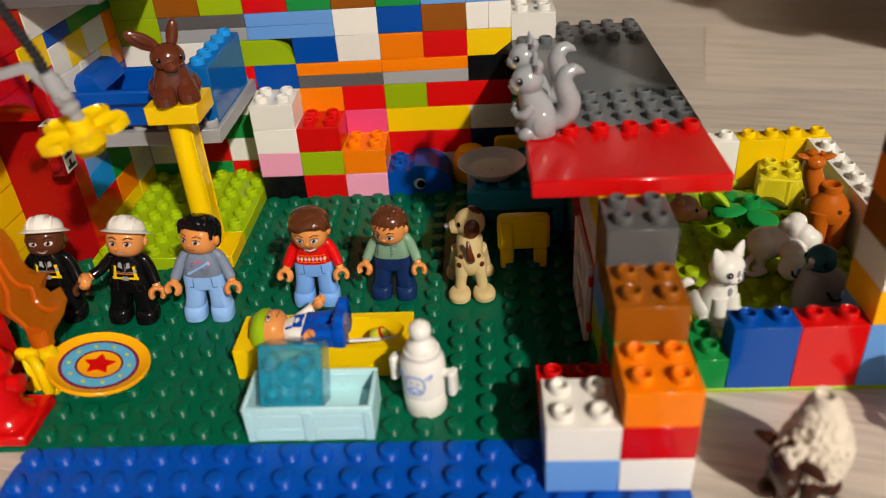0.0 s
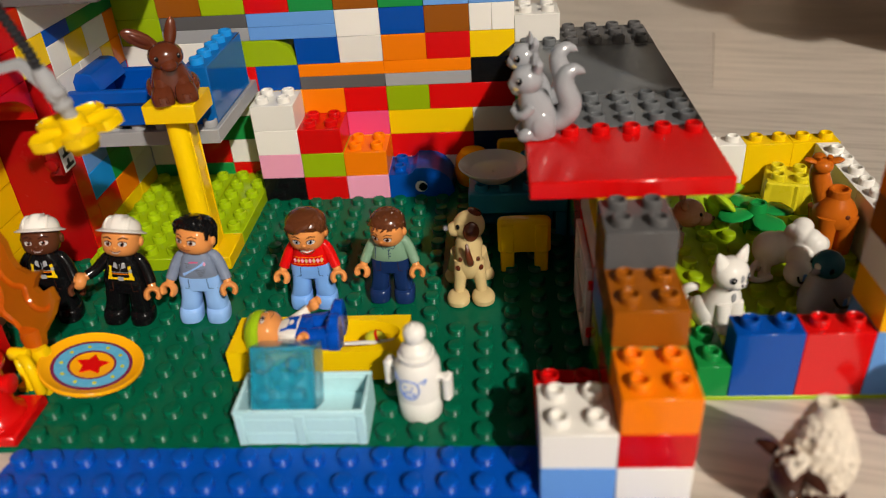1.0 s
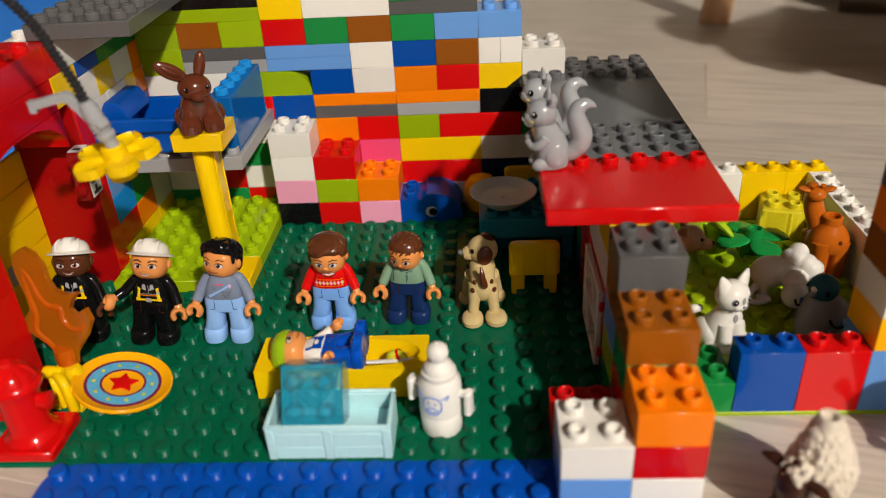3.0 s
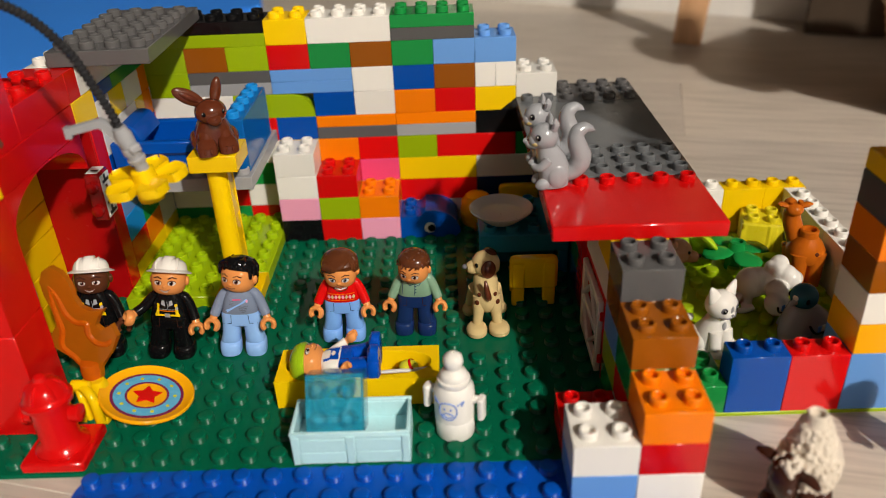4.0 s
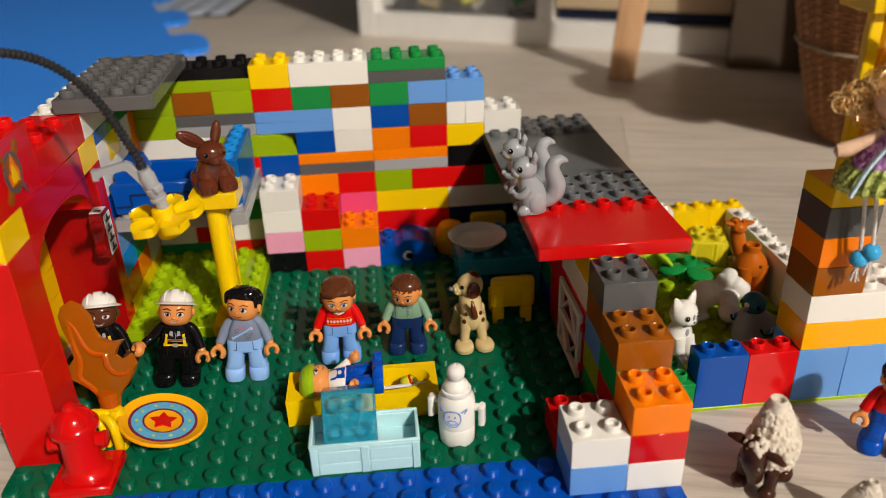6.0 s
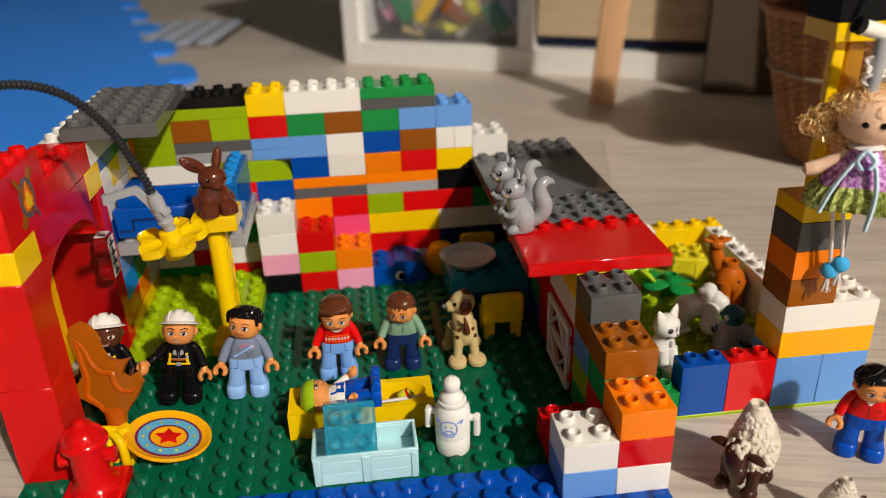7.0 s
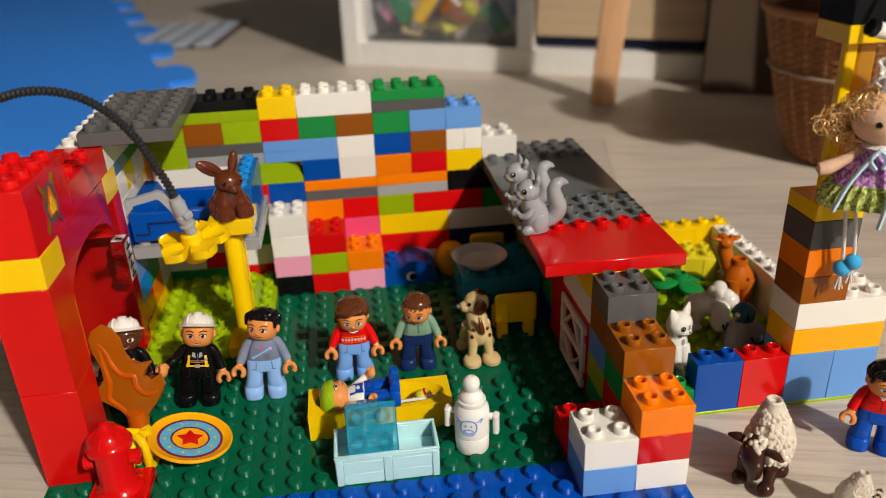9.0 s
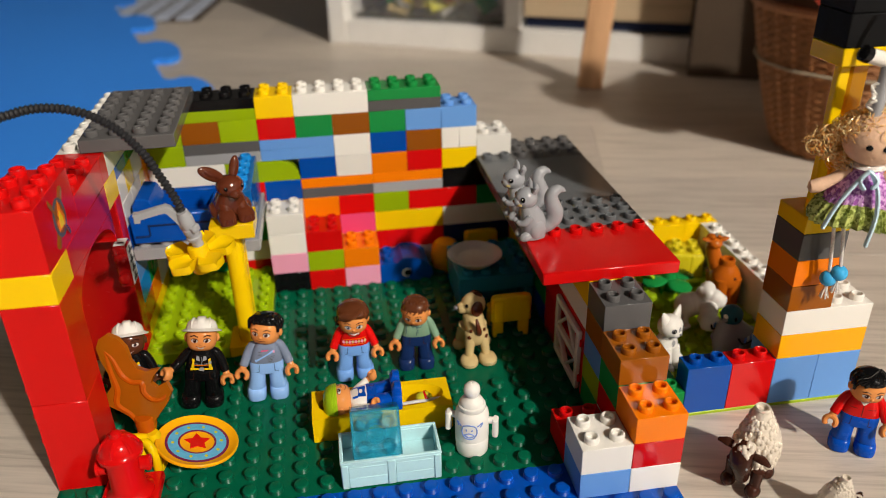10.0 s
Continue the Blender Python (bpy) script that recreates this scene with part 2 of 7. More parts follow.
class Shape:
    """Collects simple solids, each with its material, and becomes one mesh."""

    def __init__(self):
        self.v, self.f, self.k, self.mats = [], [], [], []

    def slot(self, mat):
        if mat not in self.mats:
            self.mats.append(mat)
        return self.mats.index(mat)

    def add(self, verts, faces, mat, m=None):
        n, s = len(self.v), self.slot(mat)
        self.v += [tuple(m @ Vector(p)) for p in verts] if m else [tuple(p) for p in verts]
        self.f += [tuple(i + n for i in f) for f in faces]
        self.k += [s] * len(faces)
        return self

    def box(self, x0, x1, y0, y1, z0, z1, mat, b=0.0004, m=None):
        c, h = ((x0 + x1) / 2, (y0 + y1) / 2, (z0 + z1) / 2), (abs(x1 - x0) / 2, abs(y1 - y0) / 2, abs(z1 - z0) / 2)
        b = min(b, 0.45 * min(h) * 2)
        idx, verts, faces = {}, [], []
        for s in [(i, j, k) for i in (-1, 1) for j in (-1, 1) for k in (-1, 1)]:
            for a in range(3):
                idx[s, a] = len(verts)
                verts.append([c[q] + s[q] * (h[q] - (0 if q == a else b)) for q in range(3)])
        for a in range(3):
            p, q = [i for i in range(3) if i != a]
            for sg in (-1, 1):
                loop = []
                for u, w in ((-1, -1), (1, -1), (1, 1), (-1, 1)):
                    s = [0, 0, 0]
                    s[a], s[p], s[q] = sg, u, w
                    loop.append(idx[tuple(s), a])
                faces.append(loop)
            for u in (-1, 1):
                for w in (-1, 1):
                    s0, s1 = [0, 0, 0], [0, 0, 0]
                    s0[a], s1[a] = -1, 1
                    s0[p] = s1[p] = u
                    s0[q] = s1[q] = w
                    faces.append((idx[tuple(s0), p], idx[tuple(s1), p], idx[tuple(s1), q], idx[tuple(s0), q]))
        for s in [(i, j, k) for i in (-1, 1) for j in (-1, 1) for k in (-1, 1)]:
            faces.append((idx[s, 0], idx[s, 1], idx[s, 2]))
        return self.add(verts, faces, mat, m)

    def lathe(self, profile, mat, m=None, seg=20, start=0.0, turn=360.0):
        """Turned about z: profile of (radius, z). Closed at the axis where the radius is 0."""
        full = turn >= 359.9
        cols = seg if full else seg + 1
        verts, faces, ring = [], [], []
        for r, z in profile:
            if r < 1e-7:
                ring.append([len(verts)] * cols)
                verts.append((0, 0, z))
            else:
                ring.append(list(range(len(verts), len(verts) + cols)))
                for i in range(cols):
                    a = radians(start + turn * i / seg)
                    verts.append((r * math.cos(a), r * math.sin(a), z))
        for a, b in zip(ring, ring[1:]):
            for i in range(seg):
                j = (i + 1) % cols
                f = [a[i], a[j], b[j], b[i]]
                f = [x for n, x in enumerate(f) if x not in f[:n]]
                if len(f) > 2:
                    faces.append(f)
        return self.add(verts, faces, mat, m)

    def ball(self, c, r, mat, m=None, seg=20, rings=12):
        r = (r, r, r) if isinstance(r, (int, float)) else r
        prof = [(math.sin(math.pi * i / rings), -math.cos(math.pi * i / rings)) for i in range(rings + 1)]
        prof[0], prof[-1] = (0, -1), (0, 1)
        t = Matrix.Translation(c) @ (m or Matrix()) @ Matrix.Diagonal((*r, 1))
        return self.lathe(prof, mat, t, seg)

    def disc(self, c, r, h, mat, m=None, seg=20, b=0.0003):
        b = min(b, h * 0.4, r * 0.4)
        return self.lathe([(0, 0), (r, 0), (r, h - b), (r - b, h), (0, h)], mat, Matrix.Translation(c) @ (m or Matrix()), seg)

    def tube(self, pts, radii, mat, m=None, seg=10, flat=1.0):
        """Swept along pts; radii one or one a point; round ends."""
        pts = [Vector(p) for p in pts]
        rr = list(radii) if isinstance(radii, (list, tuple)) else [radii] * len(pts)
        if 3 <= len(pts) <= 10:
            pts, rr = rounded(pts, rr)
        verts, faces = [], []
        up = Vector((0.13, 0.31, 0.94))
        prev = None
        rows = []
        for i, p in enumerate(pts):
            d = (pts[min(i + 1, len(pts) - 1)] - pts[max(i - 1, 0)]).normalized()
            side = d.cross(up if prev is None else prev.cross(d))
            if side.length < 1e-6:
                side = d.orthogonal()
            side.normalize()
            if prev is not None:
                side = (prev - d * prev.dot(d)).normalized()
            prev = side
            oth = d.cross(side)
            rows.append(list(range(len(verts), len(verts) + seg)))
            for k in range(seg):
                a = 2 * math.pi * k / seg
                verts.append(p + side * (rr[i] * math.cos(a)) + oth * (rr[i] * flat * math.sin(a)))
        for a, b in zip(rows, rows[1:]):
            for k in range(seg):
                faces.append((a[k], a[(k + 1) % seg], b[(k + 1) % seg], b[k]))
        for row, p, q, r in ((rows[0], pts[0], pts[1], rr[0]), (rows[-1], pts[-1], pts[-2], rr[-1])):
            tip = len(verts)
            verts.append(p + (p - q).normalized() * r * 0.5)
            for k in range(seg):
                faces.append((row[k], row[(k + 1) % seg], tip))
        return self.add([tuple(v) for v in verts], faces, mat, m)

    def prism(self, poly, z0, z1, mat, m=None, b=0.0):
        """A flat outline raised from z0 to z1, its upper rim bevelled by b."""
        n = len(poly)
        cx, cy = sum(p[0] for p in poly) / n, sum(p[1] for p in poly) / n
        ins = []
        for x, y in poly:
            d = math.hypot(x - cx, y - cy) or 1
            ins.append((x - (x - cx) / d * b, y - (y - cy) / d * b))
        levels = [[(x, y, z0) for x, y in poly], [(x, y, z1 - b) for x, y in poly]]
        if b:
            levels.append([(x, y, z1) for x, y in ins])
        verts = [p for lv in levels for p in lv]
        faces = [tuple(range(n))[::-1], tuple(range((len(levels) - 1) * n, len(levels) * n))]
        for lv in range(len(levels) - 1):
            for i in range(n):
                j = (i + 1) % n
                faces.append((lv * n + i, lv * n + j, (lv + 1) * n + j, (lv + 1) * n + i))
        return self.add(verts, faces, mat, m)

    def stud(self, x, y, z, mat, hollow=True, seg=16, r=0.0047, h=0.0044):
        e = 0.0005
        if hollow:
            prof = [(r, 0), (r, h - 0.0010), (r - 0.00013, h - 0.0005), (r - 0.0005, h - 0.00013), (r - 0.0010, h), (0.0035, h), (0.0031, h - e), (0.0031, h - 0.0032), (0, h - 0.0032)]
        else:
            prof = [(r, 0), (r, h - 0.0010), (r - 0.00013, h - 0.0005), (r - 0.0005, h - 0.00013), (r - 0.0010, h), (0, h)]
            if mat.name in STUDSIDE:
                self.lathe(prof[:2], STUDSIDE[mat.name], Matrix.Translation((x, y, z)), seg)
                prof = prof[1:]
        return self.lathe(prof, mat, Matrix.Translation((x, y, z)), seg)

    def mesh(self, name):
        me = bpy.data.meshes.new(name)
        me.from_pydata(self.v, [], self.f)
        for mat in self.mats:
            me.materials.append(mat)
        me.polygons.foreach_set("material_index", self.k)
        me.update()
        bm = bmesh.new()
        bm.from_mesh(me)
        bmesh.ops.recalc_face_normals(bm, faces=bm.faces)
        bm.to_mesh(me)
        bm.free()
        me.polygons.foreach_set("use_smooth", [True] * len(me.polygons))
        me.set_sharp_from_angle(angle=radians(38))
        return me

    def put(self, name, parent=None, m=None):
        ob = new(name, self.mesh(name))
        if parent:
            ob.parent = parent
        if m:
            ob.matrix_basis = m
        return ob


def thing(name, label, category, group="", kind="", at=(0, 0, 0), rz=0):
    """An empty at a thing's base, the parent of its parts."""
    e = new(name)
    e.empty_display_size = 0.01
    e.matrix_basis = pose(*at, 0, 0, rz)
    return tagged(e, label, category, group, kind)


def S(v):
    return v * STUD


def Z(v):
    return v * BRICK


MESHES = {}
GAP = 0.00009


def brick_mesh(nx, ny, nz, mat, studs):
    """A toy brick of nx by ny studs and nz brick heights, its origin at its lower front left corner."""
    key = (nx, ny, nz, mat.name, tuple(studs))
    if key not in MESHES:
        s = Shape()
        s.box(GAP, S(nx) - GAP, GAP, S(ny) - GAP, 0, Z(nz) - GAP, mat, 0.00035)
        for i, j in studs:
            s.stud(S(i + 0.5), S(j + 0.5), Z(nz) - GAP, mat)
        MESHES[key] = s.mesh("brick")
    return MESHES[key]


def brick(parent, x, y, z, nx, ny, nz, mat, studs=False, name="brick"):
    """studs: True for all, False for none, or a list of (i, j)."""
    if studs is True:
        studs = [(i, j) for i in range(int(nx)) for j in range(int(ny))]
    ob = new(name if nz >= 1 else "plate", brick_mesh(nx, ny, nz, mat, studs or []))
    ob.parent = parent
    ob.location = (S(x), S(y), Z(z))
    return ob


def row(parent, z, nz, y, ny, runs, studs=False):
    """Bricks side by side along x: runs of (x0, x1, material)."""
    for x0, x1, mat in runs:
        brick(parent, x0, y, z, x1 - x0, ny, nz, mat, studs)


def file_of(parent, z, nz, x, nx, runs, studs=False):
    """Bricks one behind another along y: runs of (y0, y1, material)."""
    for y0, y1, mat in runs:
        brick(parent, x, y0, z, nx, y1 - y0, nz, mat, studs)


def baseplate(name, x0, x1, y0, y1, mat, label, thick=0.0023, top=0.0, skip=(), radius=0.014):
    s = Shape()
    poly = []
    for cx, cy, a0 in ((x1, y1, 0), (x0, y1, 90), (x0, y0, 180), (x1, y0, 270)):
        ox = S(cx) + (-radius if cx == x1 else radius)
        oy = S(cy) + (-radius if cy == y1 else radius)
        for i in range(7):
            a = radians(a0 + 15 * i)
            poly.append((ox + radius * math.cos(a), oy + radius * math.sin(a)))
    s.prism(poly, top - thick, top, mat, None, 0.0006)
    plate = thing(name, label, "baseplate")
    s.put("sheet", plate)
    one = Shape().stud(0, 0, 0, mat, False, 16).mesh("stud")
    far = Shape()
    for i in range(int(x0), int(x1)):
        for j in range(int(y0), int(y1)):
            if any(a <= i < b and c <= j < d for a, b, c, d in skip):
                continue
            if j < y0 + 12:
                ob = new("stud", one)
                ob.parent = plate
                ob.location = (S(i + 0.5), S(j + 0.5), top)
            else:
                far.stud(S(i + 0.5), S(j + 0.5), top, mat, False, 14)
    if far.v:
        tagged(far.put("rear_studs", plate), kind="stuff")
    return plate


# ---------------------------------------------------------------- the room
def room():
    # Unseen walls and ceiling, coloured dark to hold down the fill light.
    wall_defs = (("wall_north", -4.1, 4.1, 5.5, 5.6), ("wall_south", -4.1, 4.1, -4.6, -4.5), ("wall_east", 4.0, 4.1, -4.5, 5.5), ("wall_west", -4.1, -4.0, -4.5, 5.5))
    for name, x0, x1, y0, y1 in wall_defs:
        tagged(Shape().box(x0, x1, y0, y1, FLOOR_Z - 0.1, 3.6, PAINT, 0).put(name), "unseen room wall, paint darkened to dim bounce light", "wall", "", "structure")
    tagged(Shape().box(-4.1, 4.1, -4.6, 5.6, 3.6, 3.7, PAINT, 0).put("ceiling"), "unseen room ceiling, paint darkened to dim bounce light", "ceiling", "", "structure")
    base = tagged(Shape().box(-4.0, 4.0, -4.5, 5.5, FLOOR_Z - 0.1, FLOOR_Z - 0.003, JOINT, 0).put("floor"), "greyish oak laminate plank floor, softly worn", "floor", "", "structure")
    whole = Shape().box(-0.6399, 0.6399, -0.0959, 0.0959, -0.0028, 0, LAMINATE, 0.0004).mesh("plank")
    turn = radians(-14)
    c, s = math.cos(turn), math.sin(turn)
    walls = ((1, 0, 3.998), (-1, 0, 3.998), (0, 1, 5.498), (0, -1, 4.498))
    for r in range(-29, 33):
        for k in range(-5, 6):
            u, w = (k + (r * 0.37) % 1.0) * 1.28, r * 0.192
            m = pose(0.2 + u * c - w * s, 0.5 + u * s + w * c, FLOOR_Z, 0, 0, -14)
            ends = [m @ Vector((a, b, 0)) for a in (-0.64, 0.64) for b in (-0.096, 0.096)]
            cut = [q for q in walls if any(q[0] * p.x + q[1] * p.y > q[2] for p in ends)]
            if any(all(q[0] * p.x + q[1] * p.y > q[2] for p in ends) for q in walls):
                continue
            plank = whole
            if cut:
                bm = bmesh.new()
                bm.from_mesh(whole)
                for nx, ny, far in cut:
                    local = m.inverted()
                    spot = local @ Vector((nx * far, ny * far, FLOOR_Z))
                    bmesh.ops.bisect_plane(bm, geom=bm.verts[:] + bm.edges[:] + bm.faces[:], plane_co=spot, plane_no=local.to_3x3() @ Vector((nx, ny, 0)), clear_outer=True)
                if not bm.faces:
                    bm.free()
                    continue
                plank = whole.copy()
                bm.to_mesh(plank)
                bm.free()
            ob = new("plank", plank)
            ob.parent = base
            ob.matrix_basis = m


# ---------------------------------------------------------------- base plates
FEET = ((-13, -11, -12, -10), (-10, -8, -12, -10), (-7, -5, -12, -10), (-3, -1, -12, -10), (0, 2, -11, -9), (3, 5, -12, -10))
baseplate("green_baseplate", -14, 10, -18, 6, DEEP, "deep green studded toy baseplate, slightly dusty", skip=FEET)
baseplate("blue_baseplate", -10, 10, -26, -18, POND, "royal blue studded toy baseplate against the green one")


# ---------------------------------------------------------------- back wall of toy bricks
back = thing("brick_wall", "tall wall of mixed-colour toy bricks on green baseplate", "toy wall")
row(back, 8.5, 0.5, 0, 2, [(-10, -6, BLACK), (0, 4, GREEN)], True)
row(back, 8, 0.5, 0, 2, [(-12, -6, LIME), (0, 4, DKGREY)])
row(back, 8, 1, 0, 2, [(-6, -4, YELLOW), (-4, 0, WHITE)], True)
row(back, 7, 1, 0, 2, [(-12, -10, LIME), (-10, -8, BROWN), (-8, -6, LIME), (-6, -4, RED), (-4, -2, GREEN), (-2, 0, BROWN), (0, 2, GREEN), (2, 4, SKY)])
row(back, 7, 1, 0, 2, [(4, 6, SKY)], True)
row(back, 6, 1, 0, 2, [(-12, -10, LIME), (-2, 0, WHITE), (0, 2, BLUE), (2, 4, BROWN), (4, 5, WHITE), (5, 6, WHITE)])
row(back, 6.5, 0.5, 0, 2, [(-10, -6, DKGREY), (-6, -2, SKY)])
row(back, 6, 0.5, 0, 2, [(-10, -6, GREY), (-6, -2, SKY)])
row(back, 5, 1, 0, 2, [(-12, -8, WHITE), (-4, -2, BLUE), (-2, 0, WHITE), (0, 2, ORANGE), (2, 4, RED)])
row(back, 4, 1, 0, 2, [(-12, -6, RED), (-6, -4, BLUE), (4, 8, BLACK)])
row(back, 4.5, 0.5, 0, 2, [(-4, 0, ORANGE), (0, 4, ORANGE)])
row(back, 4, 0.5, 0, 2, [(-4, 0, DKGREY), (0, 4, GREY)])
row(back, 3, 1, 0, 2, [(-12, -10, BROWN), (-10, -8, BROWN), (-8, -6, WHITE), (-6, -4, YELLOW), (-4, -2, ORANGE), (-2, 0, RED), (0, 2, LIME), (2, 6, RED), (6, 8, GREEN)])
row(back, 2, 1, 0, 2, [(-12, -9, BROWN), (-9, -6, GREEN), (-6, -2, RED), (-2, 0, PINK), (0, 4, YELLOW), (4, 8, WHITE)])
row(back, 1, 1, 0, 2, [(-12, -10, WHITE), (-10, -8, RED), (-8, -6, WHITE), (-6, -2, BLUE), (-2, 0, YELLOW), (0, 4, RED), (4, 8, NAVY)])
row(back, 0, 1, 0, 2, [(-12, -8, GREEN), (-8, -4, RED), (-4, 0, SKY), (0, 4, WHITE), (4, 8, GREEN)])


def curved_end_brick(parent, x0, x1, z, mat):
    """A brick with a rounded upper right end."""
    w, h, n = S(x1 - x0), Z(1), 8
    poly = [(GAP, 0), (w - GAP, 0)]
    r = S(1.15)
    poly += [(w - r + (r - GAP) * math.cos(radians(a)), (h - GAP) * math.sin(radians(a))) for a in [90 * i / n for i in range(n + 1)]]
    poly.append((GAP, h - GAP))
    s = Shape().prism(poly, GAP, S(2) - GAP, mat, pose(0, S(2), 0, 90, 0, 0))
    ob = s.put("brick", parent)
    ob.location = (S(x0), 0, Z(z))


def cut_corner_brick(parent, x0, x1, z, mat):
    """A brick whose lower right corner is cut away."""
    w, h = S(x1 - x0), Z(1)
    poly = [(GAP, 0), (w - S(0.75), 0), (w - GAP, h * 0.48), (w - GAP, h - GAP), (GAP, h - GAP)]
    s = Shape().prism(poly, GAP, S(2) - GAP, mat, pose(0, S(2), 0, 90, 0, 0))
    ob = s.put("brick", parent)
    ob.location = (S(x0), 0, Z(z))


curved_end_brick(back, -8, -4, 5, LIME)
cut_corner_brick(back, 4, 6, 5, YELLOW)

# ---------------------------------------------------------------- stepped columns before the back wall
for x, stack, label in (
    (-6, [(WHITE, 3), (WHITE, 2), (ROSE, 1), (BLACK, 0)], "column of white, pink and black toy bricks"),
    (-4, [(RED, 2), (LIME, 1), (RED, 0)], "column of red and lime toy bricks"),
    (-2, [(ORANGE, 1), (ROSE, 0)], "short column of orange and pink toy bricks"),
):
    col = thing("brick_column", label, "toy bricks", "stepped columns", at=(S(x), S(-2), 0))
    for n, (mat, z) in enumerate(stack):
        brick(col, 0, 0, z, 2, 2, 1, mat, n == 0)

# ---------------------------------------------------------------- left wall of toy bricks
left = thing("brick_wall", "side wall of mixed-colour toy bricks under a grey plate", "toy wall")
for y0, y1 in ((-7, -4), (-4, 0), (0, 2)):
    brick(left, -14, y0, 8, 2, y1 - y0, 1, WHITE, [(0, j) for j in range(y1 - y0)])
file_of(left, 7.5, 0.5, -14, 2, [(-6, -4, BLUE), (-4, 0, GREEN), (0, 2, GREEN)])
file_of(left, 6.5, 1, -14, 2, [(-6, -4.6, WHITE), (-4.6, -3, YELLOW), (-3, -1, WHITE), (-1, 0, ORANGE), (0, 2, LIME)])
file_of(left, 5.5, 1, -14, 2, [(-6, -4, WHITE), (-4, -2, WHITE), (-2, -1, YELLOW), (-1, 0, ORANGE), (0, 2, WHITE)])
file_of(left, 4.5, 1, -14, 2, [(-6, -2, BLUE), (-2, 0, BLUE), (0, 2, RED)])
file_of(left, 4, 0.5, -14, 2, [(-6, -2, DKGREY), (-2, 2, DKGREY)])
file_of(left, 3, 1, -14, 2, [(-6, -4, SKY), (-4, -2, GREEN), (-2, 0, BROWN), (0, 2, RED)])
file_of(left, 2, 1, -14, 2, [(-6, -4, AZURE), (-4, -2, GREEN), (-2, 0, WHITE), (0, 2, RED)])
file_of(left, 1, 1, -14, 2, [(-6, -4, RED), (-4, -2, ORANGE), (-2, 0, WHITE), (0, 2, BLUE)])
file_of(left, 0, 1, -14, 2, [(-6, -4, YELLOW), (-4, -2, YELLOW), (-2, 0, YELLOW), (0, 2, GREEN)])

# the grey plate lying across the corner of the two walls
grey_top = Shape()
grey_top.box(0, S(4), 0, S(7.8), 0, Z(0.5), DKGREY, 0.0005)
for i in range(4):
    for j in range(7):
        grey_top.stud(S(i + 0.5), S(j + 0.55), Z(0.5), DKGREY)
tagged(grey_top.put("roof_plate", m=pose(S(-12.9), S(-7.25), Z(9.02), 0, 0, 1.5)), "dark grey studded plate lying across two brick walls", "toy plate")

# ---------------------------------------------------------------- red tower with its archway
tower = thing("fire_tower", "red toy fire station tower with yellow bands and archway", "toy building")
brick(tower, -14, -16, 0, 2, 2, 3.5, RED)
brick(tower, -14, -16, 3.5, 2, 2, 3.5, RED)
brick(tower, -14, -16, 7, 2, 2, 1, YELLOW)
brick(tower, -14, -8, 7, 2, 2, 1, YELLOW)
brick(tower, -14, -12, 8, 2, 4, 1, RED, True)
brick(tower, -14, -8, 8, 2, 1, 1, RED)
brick(tower, -14, -14, 7, 2, 6, 1, RED)
brick(tower, -14, -16, 8, 2, 4, 2, RED, True)
brick(tower, -14, -7, 4, 2, 1, 3, RED)
brick(tower, -14, -7, 0, 2, 1, 4, RED)
# Panel added to put the archway's shade on the jamb.
Shape().box(S(-14.9), S(-12.04), S(-7) - 0.0009, S(-7) + GAP, 0.0002, Z(6.95), SHADED_RED, 0.0003).put("jamb_panel", tower)


def arch_panel():
    """The wall over the archway: a block with a round-headed opening cut up into it."""
    y0, y1, zs, zt = S(-14) + GAP, S(-8) - GAP, Z(5.75), Z(7) - GAP
    r, n = S(3) - GAP, 20
    cy = S(-11)
    k = (Z(6.95) - zs) / r
    arc = [(cy - r * math.cos(math.pi * i / n), zs + r * k * math.sin(math.pi * i / n)) for i in range(n + 1)]
    s = Shape()
    x0, x1 = S(-14) + GAP, S(-12) - GAP
    verts, faces = [], []
    for x in (x0, x1):
        verts += [(x, y, z) for y, z in arc] + [(x, max(y0, min(y1, y)), zt) for y, z in arc]
    m = n + 1
    for i in range(n):
        faces.append((i, i + 1, m + i + 1, m + i))
        faces.append((2 * m + i, 2 * m + i + 1, 3 * m + i + 1, 3 * m + i))
        faces.append((i, i + 1, 2 * m + i + 1, 2 * m + i))
        faces.append((m + i, m + i + 1, 3 * m + i + 1, 3 * m + i))
    faces.append((0, m, 3 * m, 2 * m))
    faces.append((n, m + n, 3 * m + n, 2 * m + n))
    s.add(verts, faces, RED)
    s.put("archway", tower)


arch_panel()

# the yellow roller door behind the archway
door = new("roller_door")
door.parent = tower
for i in range(5):
    Shape().box(S(-14.9), S(-14.72), S(-12.0), S(-7.07), Z(1.08 * i) + 0.0002, Z(1.08 * (i + 1)), YELLOW, 0.0006).put("door_panel", door)
Shape().box(S(-14.72), S(-14.62), S(-10.3), S(-9.9), Z(1.6), Z(2.3), GREY, 0.0004).put("door_handle", door)

# printed campfire badge on the tower's side
badge = Shape()
bm_ = pose(S(-12) + 0.0001, S(-13.9), Z(9.0), 90, 0, 90) @ Matrix.Diagonal((1.35, 1.1, 1, 1))
for x0, y0, x1, y1 in ((-0.0085, -0.0125, 0.0085, 0.0125), (0.0085, -0.0125, -0.0085, 0.0125)):
    badge.tube([(x0, y0, 0), (x1, y1, 0)], 0.0024, BROWN, bm_, 6, 0.12)
badge.prism([(0.0078 * math.cos(a), 0.0105 * math.sin(a)) for a in [2 * math.pi * i / 24 for i in range(24)]], 0.0001, 0.00035, DKGREY, bm_)
